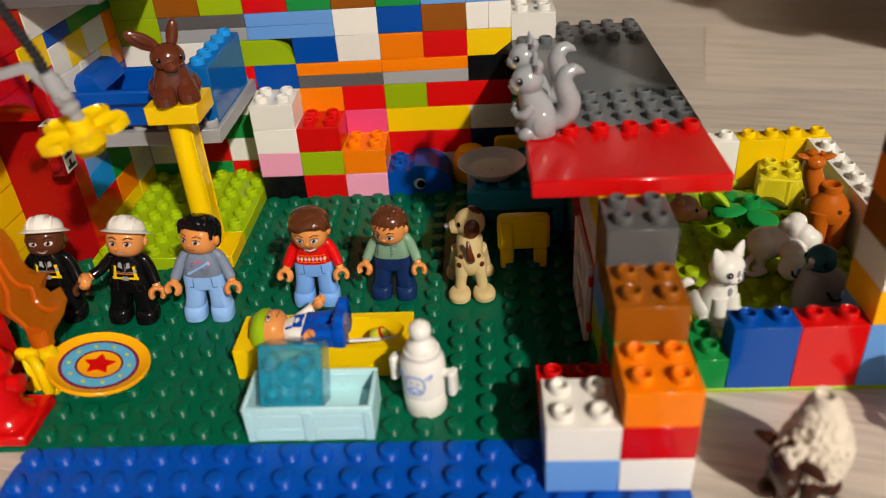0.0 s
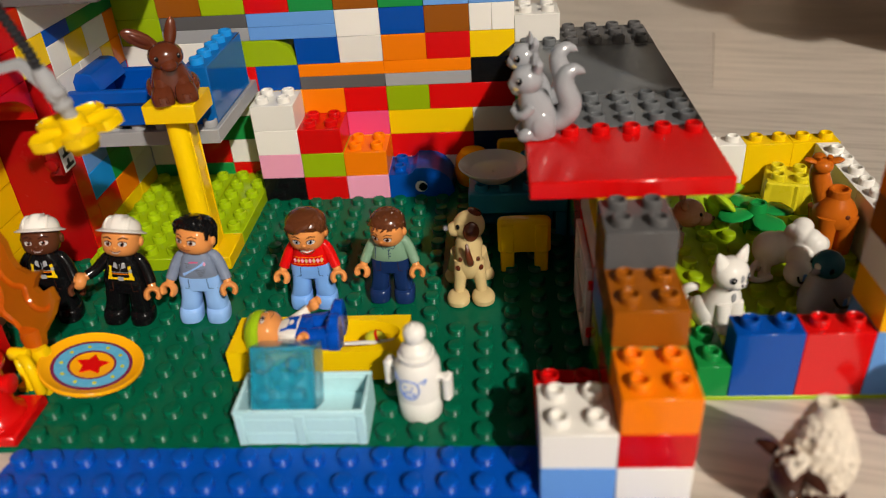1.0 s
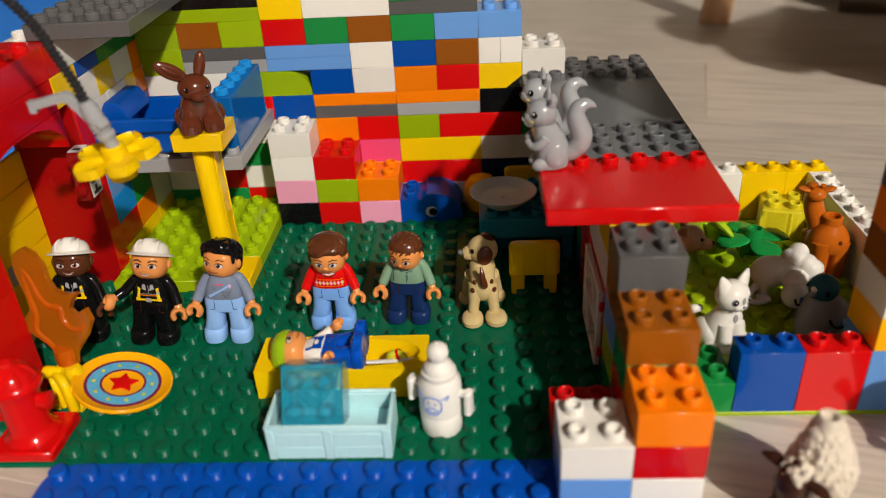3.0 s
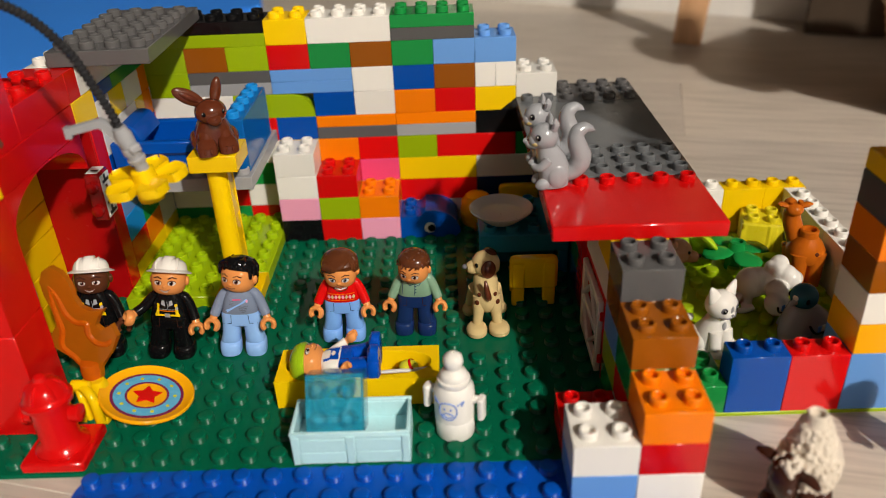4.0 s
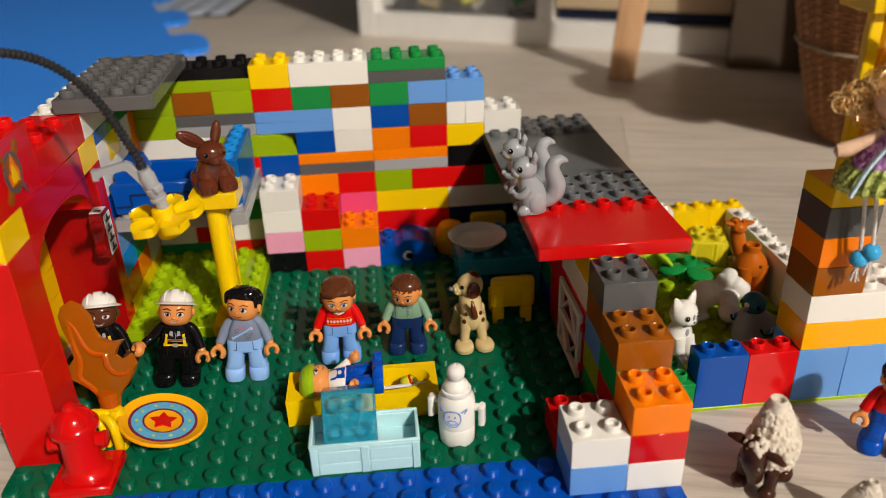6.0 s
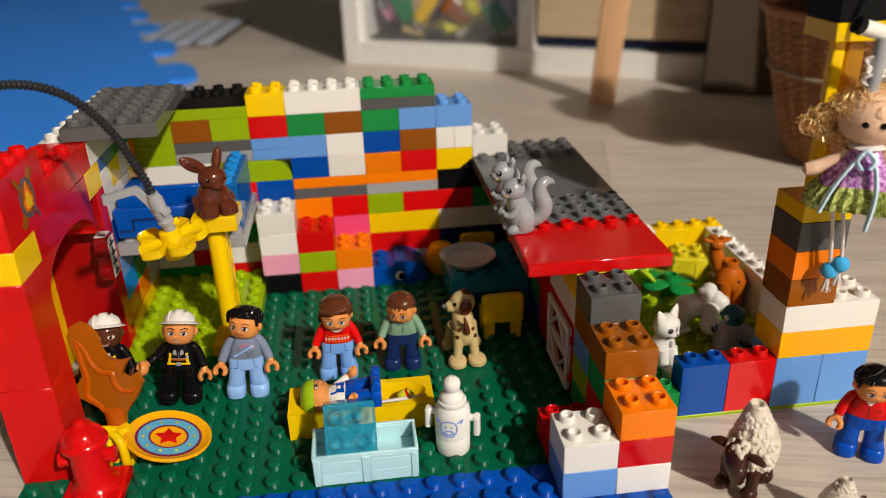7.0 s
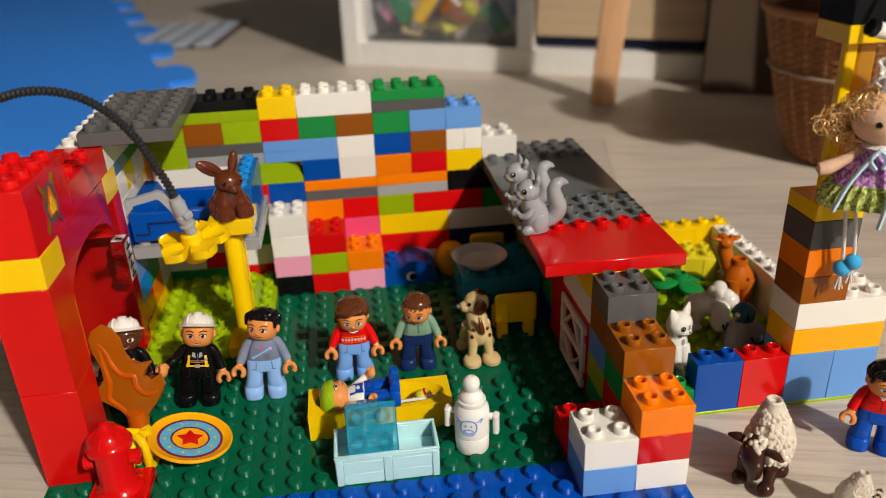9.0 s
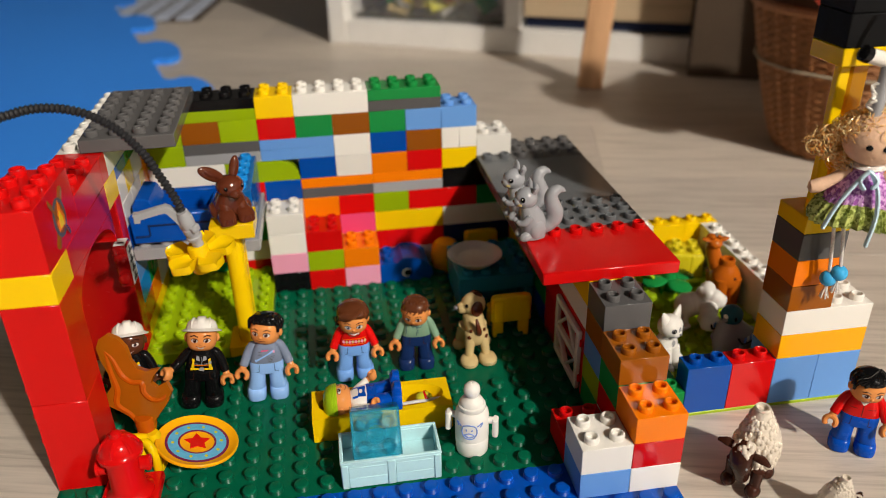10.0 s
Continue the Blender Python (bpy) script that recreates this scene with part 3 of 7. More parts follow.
badge.prism([(0.0058 * math.cos(a), 0.0082 * math.sin(a)) for a in [2 * math.pi * i / 24 for i in range(24)]], 0.0001, 0.0005, BROWN, bm_)
badge.prism([(-0.0042, -0.006), (0.0042, -0.006), (0.0050, -0.001), (0.0028, 0.003), (0.001, 0.009), (-0.0025, 0.003), (-0.0050, -0.001)], 0.0001, 0.0006, ORANGE, bm_)
badge.prism([(-0.0025, -0.005), (0.0025, -0.005), (0.0025, -0.001), (0.0, 0.004), (-0.0025, -0.001)], 0.0001, 0.0008, YELLOW, bm_)
badge.put("printed_badge", tower)
for k in range(4):
    Shape().lathe([(0.0032, 0), (0.0032, 0.0026), (0.0026, 0.003), (0, 0.003)], RED, pose(S(-14), S(-15.5), Z(0.9 + 1.0 * k), 0, -90, 0), 12).put("side_stud", tower)

# clear red lamp brick with a label, set sideways on the tower
lantern = thing("lantern_brick", "clear red toy brick with white printed label, on red tower", "toy brick", at=(S(-12.35), S(-8.02), Z(3.75)))
LW, LD, LH = S(0.62), S(1.0), Z(1.75)
sh = Shape().box(0.0002, LW, 0, LD, 0, LH, CLEARRED, 0.0012)
for zz in (0.45, 1.3):
    sh.lathe([(0.0040, 0), (0.0040, 0.0034), (0.0034, 0.0038), (0, 0.0038)], CLEARRED, pose(LW / 2, 0.0002, Z(zz), 90, 0, 0), 14)
sh.put("body", lantern)
lab = Shape().box(LW + 0.0001, LW + 0.0005, 0.0012, LD - 0.0012, 0.002, LH - 0.002, PAPER, 0.0001)
lab.box(0.001, LW - 0.001, 0.002, LD - 0.002, LH + 0.0001, LH + 0.0005, PAPER, 0.0001)
for i in range(4):
    z0 = 0.0036 + i * 0.0074
    lab.box(LW + 0.0005, LW + 0.0008, 0.0030, LD - 0.0030, z0, z0 + 0.0022, INK, 0.0001)
    lab.box(LW + 0.0005, LW + 0.0008, 0.0060, 0.0086, z0, z0 + 0.0056, INK, 0.0001)
lab.box(0.003, LW - 0.002, 0.005, 0.0072, LH + 0.0005, LH + 0.0008, INK, 0.0001)
lab.put("label", lantern)

# ---------------------------------------------------------------- right wall, steps, gate
right = thing("brick_wall", "stepped side wall of coloured toy bricks with grey top", "toy wall")
brick(right, 8, -20, 0, 2, 2, 1, WHITE)
brick(right, 8, -20, 1, 2, 2, 1, RED)
brick(right, 8, -20, 2, 2, 2, 1, ORANGE, True)
file_of(right, 0, 1, 8, 2, [(-18, -16, WHITE), (-16, -14, GREEN), (-10, -8, RED), (-8, -4, BLUE), (-4, 0, RED)])
file_of(right, 1, 1, 8, 2, [(-18, -16, RED), (-16, -14, LIME), (-10, -8, RED), (-8, -4, GREEN), (-4, 0, YELLOW)])
file_of(right, 2, 1, 8, 2, [(-18, -16, GREEN), (-16, -14, SKY), (-10, -8, RED), (-8, -4, RED), (-4, 0, GREEN)])
brick(right, 8, -18, 3, 2, 2, 1, BROWN, True)
brick(right, 8, -16, 3, 2, 2, 1, BROWN)
brick(right, 8, -16, 4, 2, 2, 1, DKGREY, True)
file_of(right, 3, 1, 8, 2, [(-14, -10, WHITE), (-10, -6, RED), (-6, 0, GREEN)])
file_of(right, 4, 1, 8, 2, [(-14, -12, YELLOW), (-12, -8, WHITE), (-8, -4, RED), (-4, 0, BLUE)])

corner = thing("brick_column", "low column of white and light blue toy bricks", "toy bricks", at=(S(6), S(-20), 0))
brick(corner, 0, 0, 0, 2, 2, 1, SKY)
brick(corner, 0, 0, 1, 2, 2, 1, WHITE, True)
step = thing("loose_brick", "single red toy brick in the wall's shade", "toy brick", at=(S(6), S(-18), 0))
brick(step, 0, 0, 0, 2, 2, 1, RED, True)

gate = thing("stable_gate", "white lattice gate in a red frame, closed", "toy gate", at=(S(8), S(-14), 0))
fr = Shape()
fr.box(0.0004, 0.006, 0.0004, 0.004, 0, Z(3) - 0.0003, RED, 0.0006)
fr.box(0.0004, 0.006, S(4) - 0.004, S(4) - 0.0004, 0, Z(3) - 0.0003, RED, 0.0006)
fr.box(0.0004, 0.006, 0.0042, S(4) - 0.0042, Z(3) - 0.004, Z(3) - 0.0003, RED, 0.0006)
fr.put("frame", gate)
leaf = Shape()
a, b_, zb, zt = 0.0052, S(4) - 0.0052, 0.003, Z(2.75)
for y0, y1, z0, z1 in ((a, a + 0.005, zb, zt), (b_ - 0.005, b_, zb, zt), (a + 0.0051, b_ - 0.0051, zb, zb + 0.005), (a + 0.0051, b_ - 0.0051, zt - 0.005, zt), (a + 0.0051, b_ - 0.0051, (zb + zt) / 2 - 0.0022, (zb + zt) / 2 + 0.0022)):
    leaf.box(-0.0030, 0.0004, y0, y1, z0, z1, WHITE, 0.0006)
for za, zc in ((zb + 0.004, (zb + zt) / 2 - 0.001), ((zb + zt) / 2 + 0.001, zt - 0.004)):
    for ya, yc in ((a + 0.004, (a + b_) / 2), (b_ - 0.004, (a + b_) / 2)):
        zz = (za, zc) if za > 0.02 else (zc, za)
        leaf.tube([(-0.0012, ya, zz[0]), (-0.0012, yc, zz[1])], 0.0024, WHITE, None, 6, 0.5)
leaf.put("lattice_leaf", gate)
Shape().box(0.0062, 0.009, 0.002, S(4) - 0.002, 0.001, Z(2.7), RED, 0.0006).put("back_panel", gate)
for zz in (0.012, 0.042):
    Shape().disc((-0.0008, 0.0030, zz), 0.0014, 0.005, RED, None, 10).put("hinge", gate)

# ---------------------------------------------------------------- roof over the right wall
roof = thing("flat_roof", "flat roof of one red and several grey plates", "toy roof")
red_plate = Shape().box(S(6) + GAP, S(12) - GAP, S(-14), S(-10) - GAP, Z(5), Z(5.5), RED, 0.0009)
for i in range(6):
    red_plate.stud(S(6.5 + i), S(-10.5), Z(5.5), RED)
red_plate.put("red_plate", roof)
g = Shape().box(S(6) + GAP, S(12) - GAP, S(-10) + GAP, S(-7) - GAP, Z(5), Z(5.5), SLATE, 0.0004)
for i in range(6):
    for j in range(3):
        g.stud(S(6.5 + i), S(-9.5 + j), Z(5.5), SLATE)
g.put("grey_plate", roof)
Shape().box(S(6) + GAP, S(12) - GAP, S(-7) + GAP, S(-1) - GAP, Z(5), Z(5.5), SLATE, 0.0006).put("smooth_plate", roof)
g = Shape().box(S(6) + GAP, S(8) - GAP, S(-1) + GAP, S(2) - GAP, Z(5), Z(5.5), SLATE, 0.0004)
for i in range(2):
    g.stud(S(6.5 + i), S(-0.5), Z(5.5), SLATE)
g.put("grey_plate", roof)
g = Shape().box(S(8) + GAP, S(12) - GAP, S(-1) + GAP, S(2) - GAP, Z(5), Z(5.5), DKGREY, 0.0004)
for i in range(4):
    for j in range(3):
        g.stud(S(8.5 + i), S(-0.5 + j), Z(5.5), DKGREY)
g.put("dark_plate", roof)
chimney = thing("loose_brick", "white toy brick standing on the grey roof", "toy brick", at=(S(6), S(0), Z(5.5)))
brick(chimney, 0, 0, 0, 2, 2, 1, WHITE, True)
chim_base = thing("brick_column", "black and green toy bricks holding the roof", "toy bricks", at=(S(8), S(0), 0))
for z, mat in enumerate((GREEN, RED, BLUE, GREEN, BLACK)):
    brick(chim_base, 0, 0, z, 2, 2, 1, mat)

# ---------------------------------------------------------------- animal pen
pen = baseplate("lime_baseplate", 10, 20, -16, -1, LIMEBASE, "lime green studded toy baseplate of the animal pen", skip=((12, 20, -16, -14), (19, 20, -16, 0), (13, 20, -3, 0)), radius=0.002)
fence = thing("pen_fence", "low fence of coloured toy bricks round the animals", "toy fence")
brick(fence, 11, -16, 0, 1, 2, 1, GREEN, True)
brick(fence, 12, -16, 0, 2, 1, 2, BLUE, True)
brick(fence, 14, -16, 0, 2, 1, 2, RED, True)
brick(fence, 13, -2.65, 0, 3, 1, 2, WHITE, True)
brick(fence, 16, -2.65, 0, 2, 1, 2, YELLOW, True)
brick(fence, 18, -2.65, 0, 2, 1, 2, YELLOW, True)
for y, long in ((-4.15, 1.5), (-7.15, 3), (-10.15, 3), (-13.15, 3), (-14, 0.85)):
    brick(fence, 18.9, y, 0, 1, long, 2, WHITE, long > 1)

pillar = thing("pen_pillar", "stack of blue, amber, white, brown, orange, grey toy bricks", "toy pillar")
brick(pillar, 16, -16, 0, 2, 2, 2, SKY)
brick(pillar, 18, -16, 0, 2, 2, 2, SKY)
brick(pillar, 16, -16, 2, 4, 2, 1, AMBER)
brick(pillar, 16, -16, 3, 4, 2, 1, WHITE, [(2, 0), (3, 0), (2, 1), (3, 1)])
brick(pillar, 16, -16, 4, 2, 2, 1, BROWN)
brick(pillar, 16, -16, 5, 2, 2, 1, ORANGE)
brick(pillar, 16, -16, 6, 2, 2, 1, DKGREY)

mast = thing("crane_mast", "yellow toy crane mast with clear amber column and black head", "toy crane", at=(S(16), S(-16), Z(7)))
Shape().box(GAP, S(2) - GAP, GAP, S(2) - GAP, 0, Z(0.6), YELLOW, 0.0006).put("base", mast)
Shape().box(S(0.30), S(0.74), S(0.42), S(0.8), Z(0.6), Z(5.55), YELLOW, 0.0008).put("post", mast)
Shape().box(S(0.76), S(1.55), S(0.45), S(1.5), Z(0.6), Z(5.55), CLEARAMBER, 0.002).put("clear_column", mast)
Shape().box(GAP, S(2) - GAP, GAP, S(2) - GAP, Z(5.55), Z(6.1), YELLOW, 0.0006).put("cap", mast)
hd = Shape().box(GAP, S(4) - GAP, GAP, S(2) - GAP, Z(6.1), Z(7.1), MATTBLACK, 0.0006)
hd.box(GAP, S(3) - GAP, GAP, S(2) - GAP, Z(7.1) + 0.0002, Z(8.6), MATTBLACK, 0.0006)
for i in range(3):
    hd.stud(S(0.5 + i), S(0.5), Z(8.6), MATTBLACK)
hd.put("head", mast)


# ---------------------------------------------------------------- shaped solids
def loft(self, rings, mat, m=None, seg=24, power=2.0):
    """Stacked rounded sections: (z, centre x, centre y, half width, half depth); power 2 is round, 4 nearly square."""
    verts, faces = [], []
    for z, cx, cy, rx, ry in rings:
        for i in range(seg):
            a = 2 * math.pi * i / seg
            ca, sa = math.cos(a), math.sin(a)
            verts.append((cx + rx * math.copysign(abs(ca) ** (2 / power), ca), cy + ry * math.copysign(abs(sa) ** (2 / power), sa), z))
    n = len(rings)
    for k in range(n - 1):
        for i in range(seg):
            j = (i + 1) % seg
            faces.append((k * seg + i, k * seg + j, (k + 1) * seg + j, (k + 1) * seg + i))
    faces.append(tuple(range(seg))[::-1])
    faces.append(tuple(range((n - 1) * seg, n * seg)))
    return self.add(verts, faces, mat, m)


Shape.loft = loft
MM = Matrix.Scale(0.001, 4)


def front_of(rings, power):
    """The y of a loft's front surface at (x, z)."""

    def at(x, z):
        for a, b in zip(rings, rings[1:]):
            if a[0] <= z <= b[0]:
                f = (z - a[0]) / (b[0] - a[0])
                cx, cy, rx, ry = (a[k] + f * (b[k] - a[k]) for k in (1, 2, 3, 4))
                u = min(0.98, abs(x - cx) / rx)
                return cy - ry * (1 - u**power) ** (1 / power)
        return 0.0

    return at


def decal(s, poly, surface, mat, m, lift=0.1):
    """A thin print that follows a curved front: poly of (x, z)."""
    n = len(poly)
    cx, cz = sum(p[0] for p in poly) / n, sum(p[1] for p in poly) / n
    verts, faces = [(cx, surface(cx, cz) - lift, cz)], []
    for f in (0.55, 1.0):
        verts += [(cx + f * (x - cx), surface(cx + f * (x - cx), cz + f * (z - cz)) - lift, cz + f * (z - cz)) for x, z in poly]
    for i in range(n):
        j = (i + 1) % n
        faces.append((0, 1 + i, 1 + j))
        faces.append((1 + i, 1 + n + i, 1 + n + j, 1 + j))
    s.add(verts, faces, mat, m)


def oval(cx, cz, rx, rz, n=16, top=1.0):
    out = []
    for i in range(n):
        a = 2 * math.pi * i / n
        out.append((cx + rx * math.cos(a), cz + rz * (top if math.sin(a) > 0 else 1.0) * math.sin(a)))
    return out


def stroke(s, pts, surface, r, mat, m):
    fine = []
    for (x0, z0), (x1, z1) in zip(pts, pts[1:]):
        for k in range(4):
            f = k / 4
            fine.append((x0 + f * (x1 - x0), z0 + f * (z1 - z0)))
    fine.append(pts[-1])
    s.tube([(x, surface(x, z), z) for x, z in fine], r, mat, m, 6)


HEAD_RINGS = [(-0.5, 0, 0, 6.5, 6.3), (0.5, 0, 0, 8.4, 8.0), (2.5, 0, -0.3, 10.0, 9.7), (6, 0, -0.4, 10.8, 10.4), (11, 0, -0.2, 10.8, 10.4), (14, 0, 0, 9.8, 9.6), (16.4, 0, 0, 6.5, 6.5)]
TORSO_RINGS = [(30, 0, 0, 11.2, 6.7), (31, 0, 0, 11.7, 7.0), (38, 0, 0, 9.7, 6.8), (42, 0, 0, 8.2, 6.2), (44, 0, 0, 6.8, 5.6), (45.5, 0, 0, 5.8, 4.9)]


def short_hair(s, hair, h):
    """A short cut combed to one side from a parting, with locks of uneven length."""
    s.loft([(9.0, 0, 3.6, 11.0, 8.2), (12.0, 0, 2.4, 11.5, 9.6), (14.5, 0, 1.4, 11.5, 10.6), (17.0, 0, 1.0, 10.4, 9.9), (19.2, 0, 1.0, 7.8, 7.6), (20.4, 0, 1.0, 4.2, 4.2)], hair, h, 32, 2.2)
    s.loft([(1.5, 0, 5.6, 8.6, 4.6), (4.0, 0, 5.2, 10.4, 6.0), (9.5, 0, 4.6, 10.9, 7.2)], hair, h, 24, 2.2)
    for i in range(9):
        u = i / 8
        end = (-10.9 + 20.6 * u, -9.4 + 4.4 * abs(u - 0.45) ** 1.4 * 2.2, 14.2 + 0.7 * math.sin(i * 2.3) + 1.6 * u)
        top = (5.2 - 1.5 * u, 1.5 - 1.2 * u, 20.2)
        mid = (0.45 * end[0] + 2.2, -6.2 + 1.5 * abs(u - 0.4), 18.9)
        s.tube([top, mid, (0.85 * end[0] + 0.3, end[1] + 0.5, 16.6), end], [1.0, 1.8, 1.9, 1.0], hair, h, 8)
    for sx in (-1, 1):
        for k in range(3):
            s.tube([(sx * 7.0, 4.0 * k - 3.0, 18.6), (sx * 10.4, 4.2 * k - 4.2, 15.0), (sx * 11.0, 4.0 * k - 4.6, 10.6 - 1.2 * (k == 0))], [1.3, 1.7, 1.0], hair, h, 8)


def curly_hair(s, hair, h):
    """A cap of small tight curls."""
    s.loft([(8.5, 0, 3.8, 10.8, 8.0), (12.0, 0, 2.4, 11.2, 9.4), (14.5, 0, 1.4, 11.3, 10.6), (17.0, 0, 1.0, 10.2, 9.8), (19.0, 0, 1.0, 7.8, 7.6), (20.2, 0, 1.0, 4.2, 4.2)], hair, h, 32, 2.2)
    s.loft([(2.0, 0, 5.6, 8.6, 4.6), (4.0, 0, 5.2, 10.2, 6.0), (9.5, 0, 4.6, 10.7, 7.2)], hair, h, 24, 2.2)
    rng = random.Random(4)
    for i in range(70):
        q, u = i * 2.39996, (i + 0.5) / 70
        z = 20.0 - 8.0 * u
        rad_ = 11.0 * math.sqrt(max(0.02, 1 - ((z - 11.0) / 9.6) ** 2))
        x, y = rad_ * math.cos(q), 0.9 + rad_ * 0.96 * math.sin(q)
        if z < 13.4 and y < -3:
            z = 13.6
        a = rng.uniform(0, 3.1)
        d = Vector((math.cos(a), math.sin(a), 0.4)) * 1.5
        s.tube([Vector((x, y, z)) - d, Vector((x * 1.03, y * 1.03, z + 0.35)), Vector((x, y, z)) + d], [0.45, 0.72, 0.45], hair, h, 7)


def bob_hair(s, hair, h):
    """A smooth full cut with a fringe swept across the brow and a flick behind one ear."""
    s.loft([(7.5, 0, 4.4, 10.6, 7.6), (10.5, 0, 2.8, 11.9, 9.4), (13.5, 0, 1.4, 12.4, 10.9), (16.5, 0, 0.8, 11.8, 10.8), (19.0, 0, 0.8, 9.6, 9.2), (20.8, 0, 0.9, 6.0, 6.0), (21.5, 0, 1.0, 2.6, 2.6)], hair, h, 36, 2.2)
    s.loft([(-0.5, 0, 6.4, 7.4, 3.8), (3.5, 0, 6.0, 10.6, 5.8), (9.0, 0, 4.8, 11.4, 7.6)], hair, h, 24, 2.2)
    for i in range(7):
        u = i / 6
        s.tube([(6.6, -4.0 + 2.2 * u, 19.4), (3.0 - 5.0 * u, -8.4 + 2.0 * u, 18.0), (-2.6 - 6.0 * u, -10.2 + 3.6 * u, 15.8), (-5.6 - 5.4 * u, -9.0 + 4.6 * u, 13.0 - 1.8 * u)], [1.2, 1.9, 1.9, 1.0], hair, h, 8)
    for i in range(3):
        s.tube([(6.4 + i, -4.6 + 2 * i, 18.6), (8.8 + 0.9 * i, -6.4 + 2.6 * i, 15.4), (10.2 + 0.6 * i, -4.8 + 2.6 * i, 11.4 - i)], [1.3, 1.9, 1.0], hair, h, 8)
    s.tube([(-10.6, 0.0, 10), (-11.6, 2.4, 5.4), (-11.0, 4.0, 1.8), (-13.4, 4.4, 1.0)], [2.2, 2.4, 1.9, 0.7], hair, h, 10)
    s.tube([(9.8, 4.6, 8), (10.2, 5.2, 4.4), (9.2, 5.6, 0.8)], [2.2, 2.0, 1.0], hair, h, 10)


def cap_hair(s, hair, h):
    """A knitted cap pulled down all round."""
    s.lathe([(0, 20.6), (6, 20.0), (10.4, 17.4), (11.9, 14.0), (12.3, 11.4), (12.3, 9.6), (11.2, 9.4)], APPLE, h @ pose(0, 0.4, 0.4, 0, 0, 0), 26)
    for k in range(3):
        s.lathe([(11.4, 10.0 + 1.3 * k), (12.45 - 0.1 * k, 10.6 + 1.3 * k), (11.4, 11.2 + 1.3 * k)], APPLE, h @ pose(0, 0.4, 0.4, 0, 0, 0), 26)


HAIRCUTS = {"short": short_hair, "curly": curly_hair, "bob": bob_hair, "cap": cap_hair}


def safety_helmet(s, mat, h):
    """A broad-brimmed helmet pushed back, with a high crest and two ribs."""
    tip = h @ pose(0, 0.6, 13.4, -13, 0, 0)
    wide = tip @ Matrix.Diagonal((1.0, 1.05, 1, 1))
    s.lathe([(0, 7.4), (4.4, 7.3), (7.6, 6.6), (9.6, 5.0), (10.7, 2.8), (11.1, 0.6), (12.2, 0.0), (14.0, -0.7), (14.3, -1.2), (13.7, -1.5), (11.4, -0.8), (10.4, -1.2), (0, -1.2)], mat, wide, 36)
    s.loft([(0.2, 0, -9.2, 3.6, 2.6), (3.4, 0, -7.4, 3.5, 3.6), (6.4, 0, -4.0, 3.3, 5.6), (8.2, 0, -1.4, 3.0, 6.2), (8.8, 0, -0.6, 2.4, 5.2)], mat, tip, 24, 3.6)
    for sx in (-1, 1):
        s.tube([(sx * 6.4, -9.0, 0.6), (sx * 6.4, -7.6, 4.2), (sx * 5.6, -3.8, 6.9), (sx * 5.0, 3.0, 7.0)], [0.9, 1.1, 1.0, 0.6], mat, tip, 8)


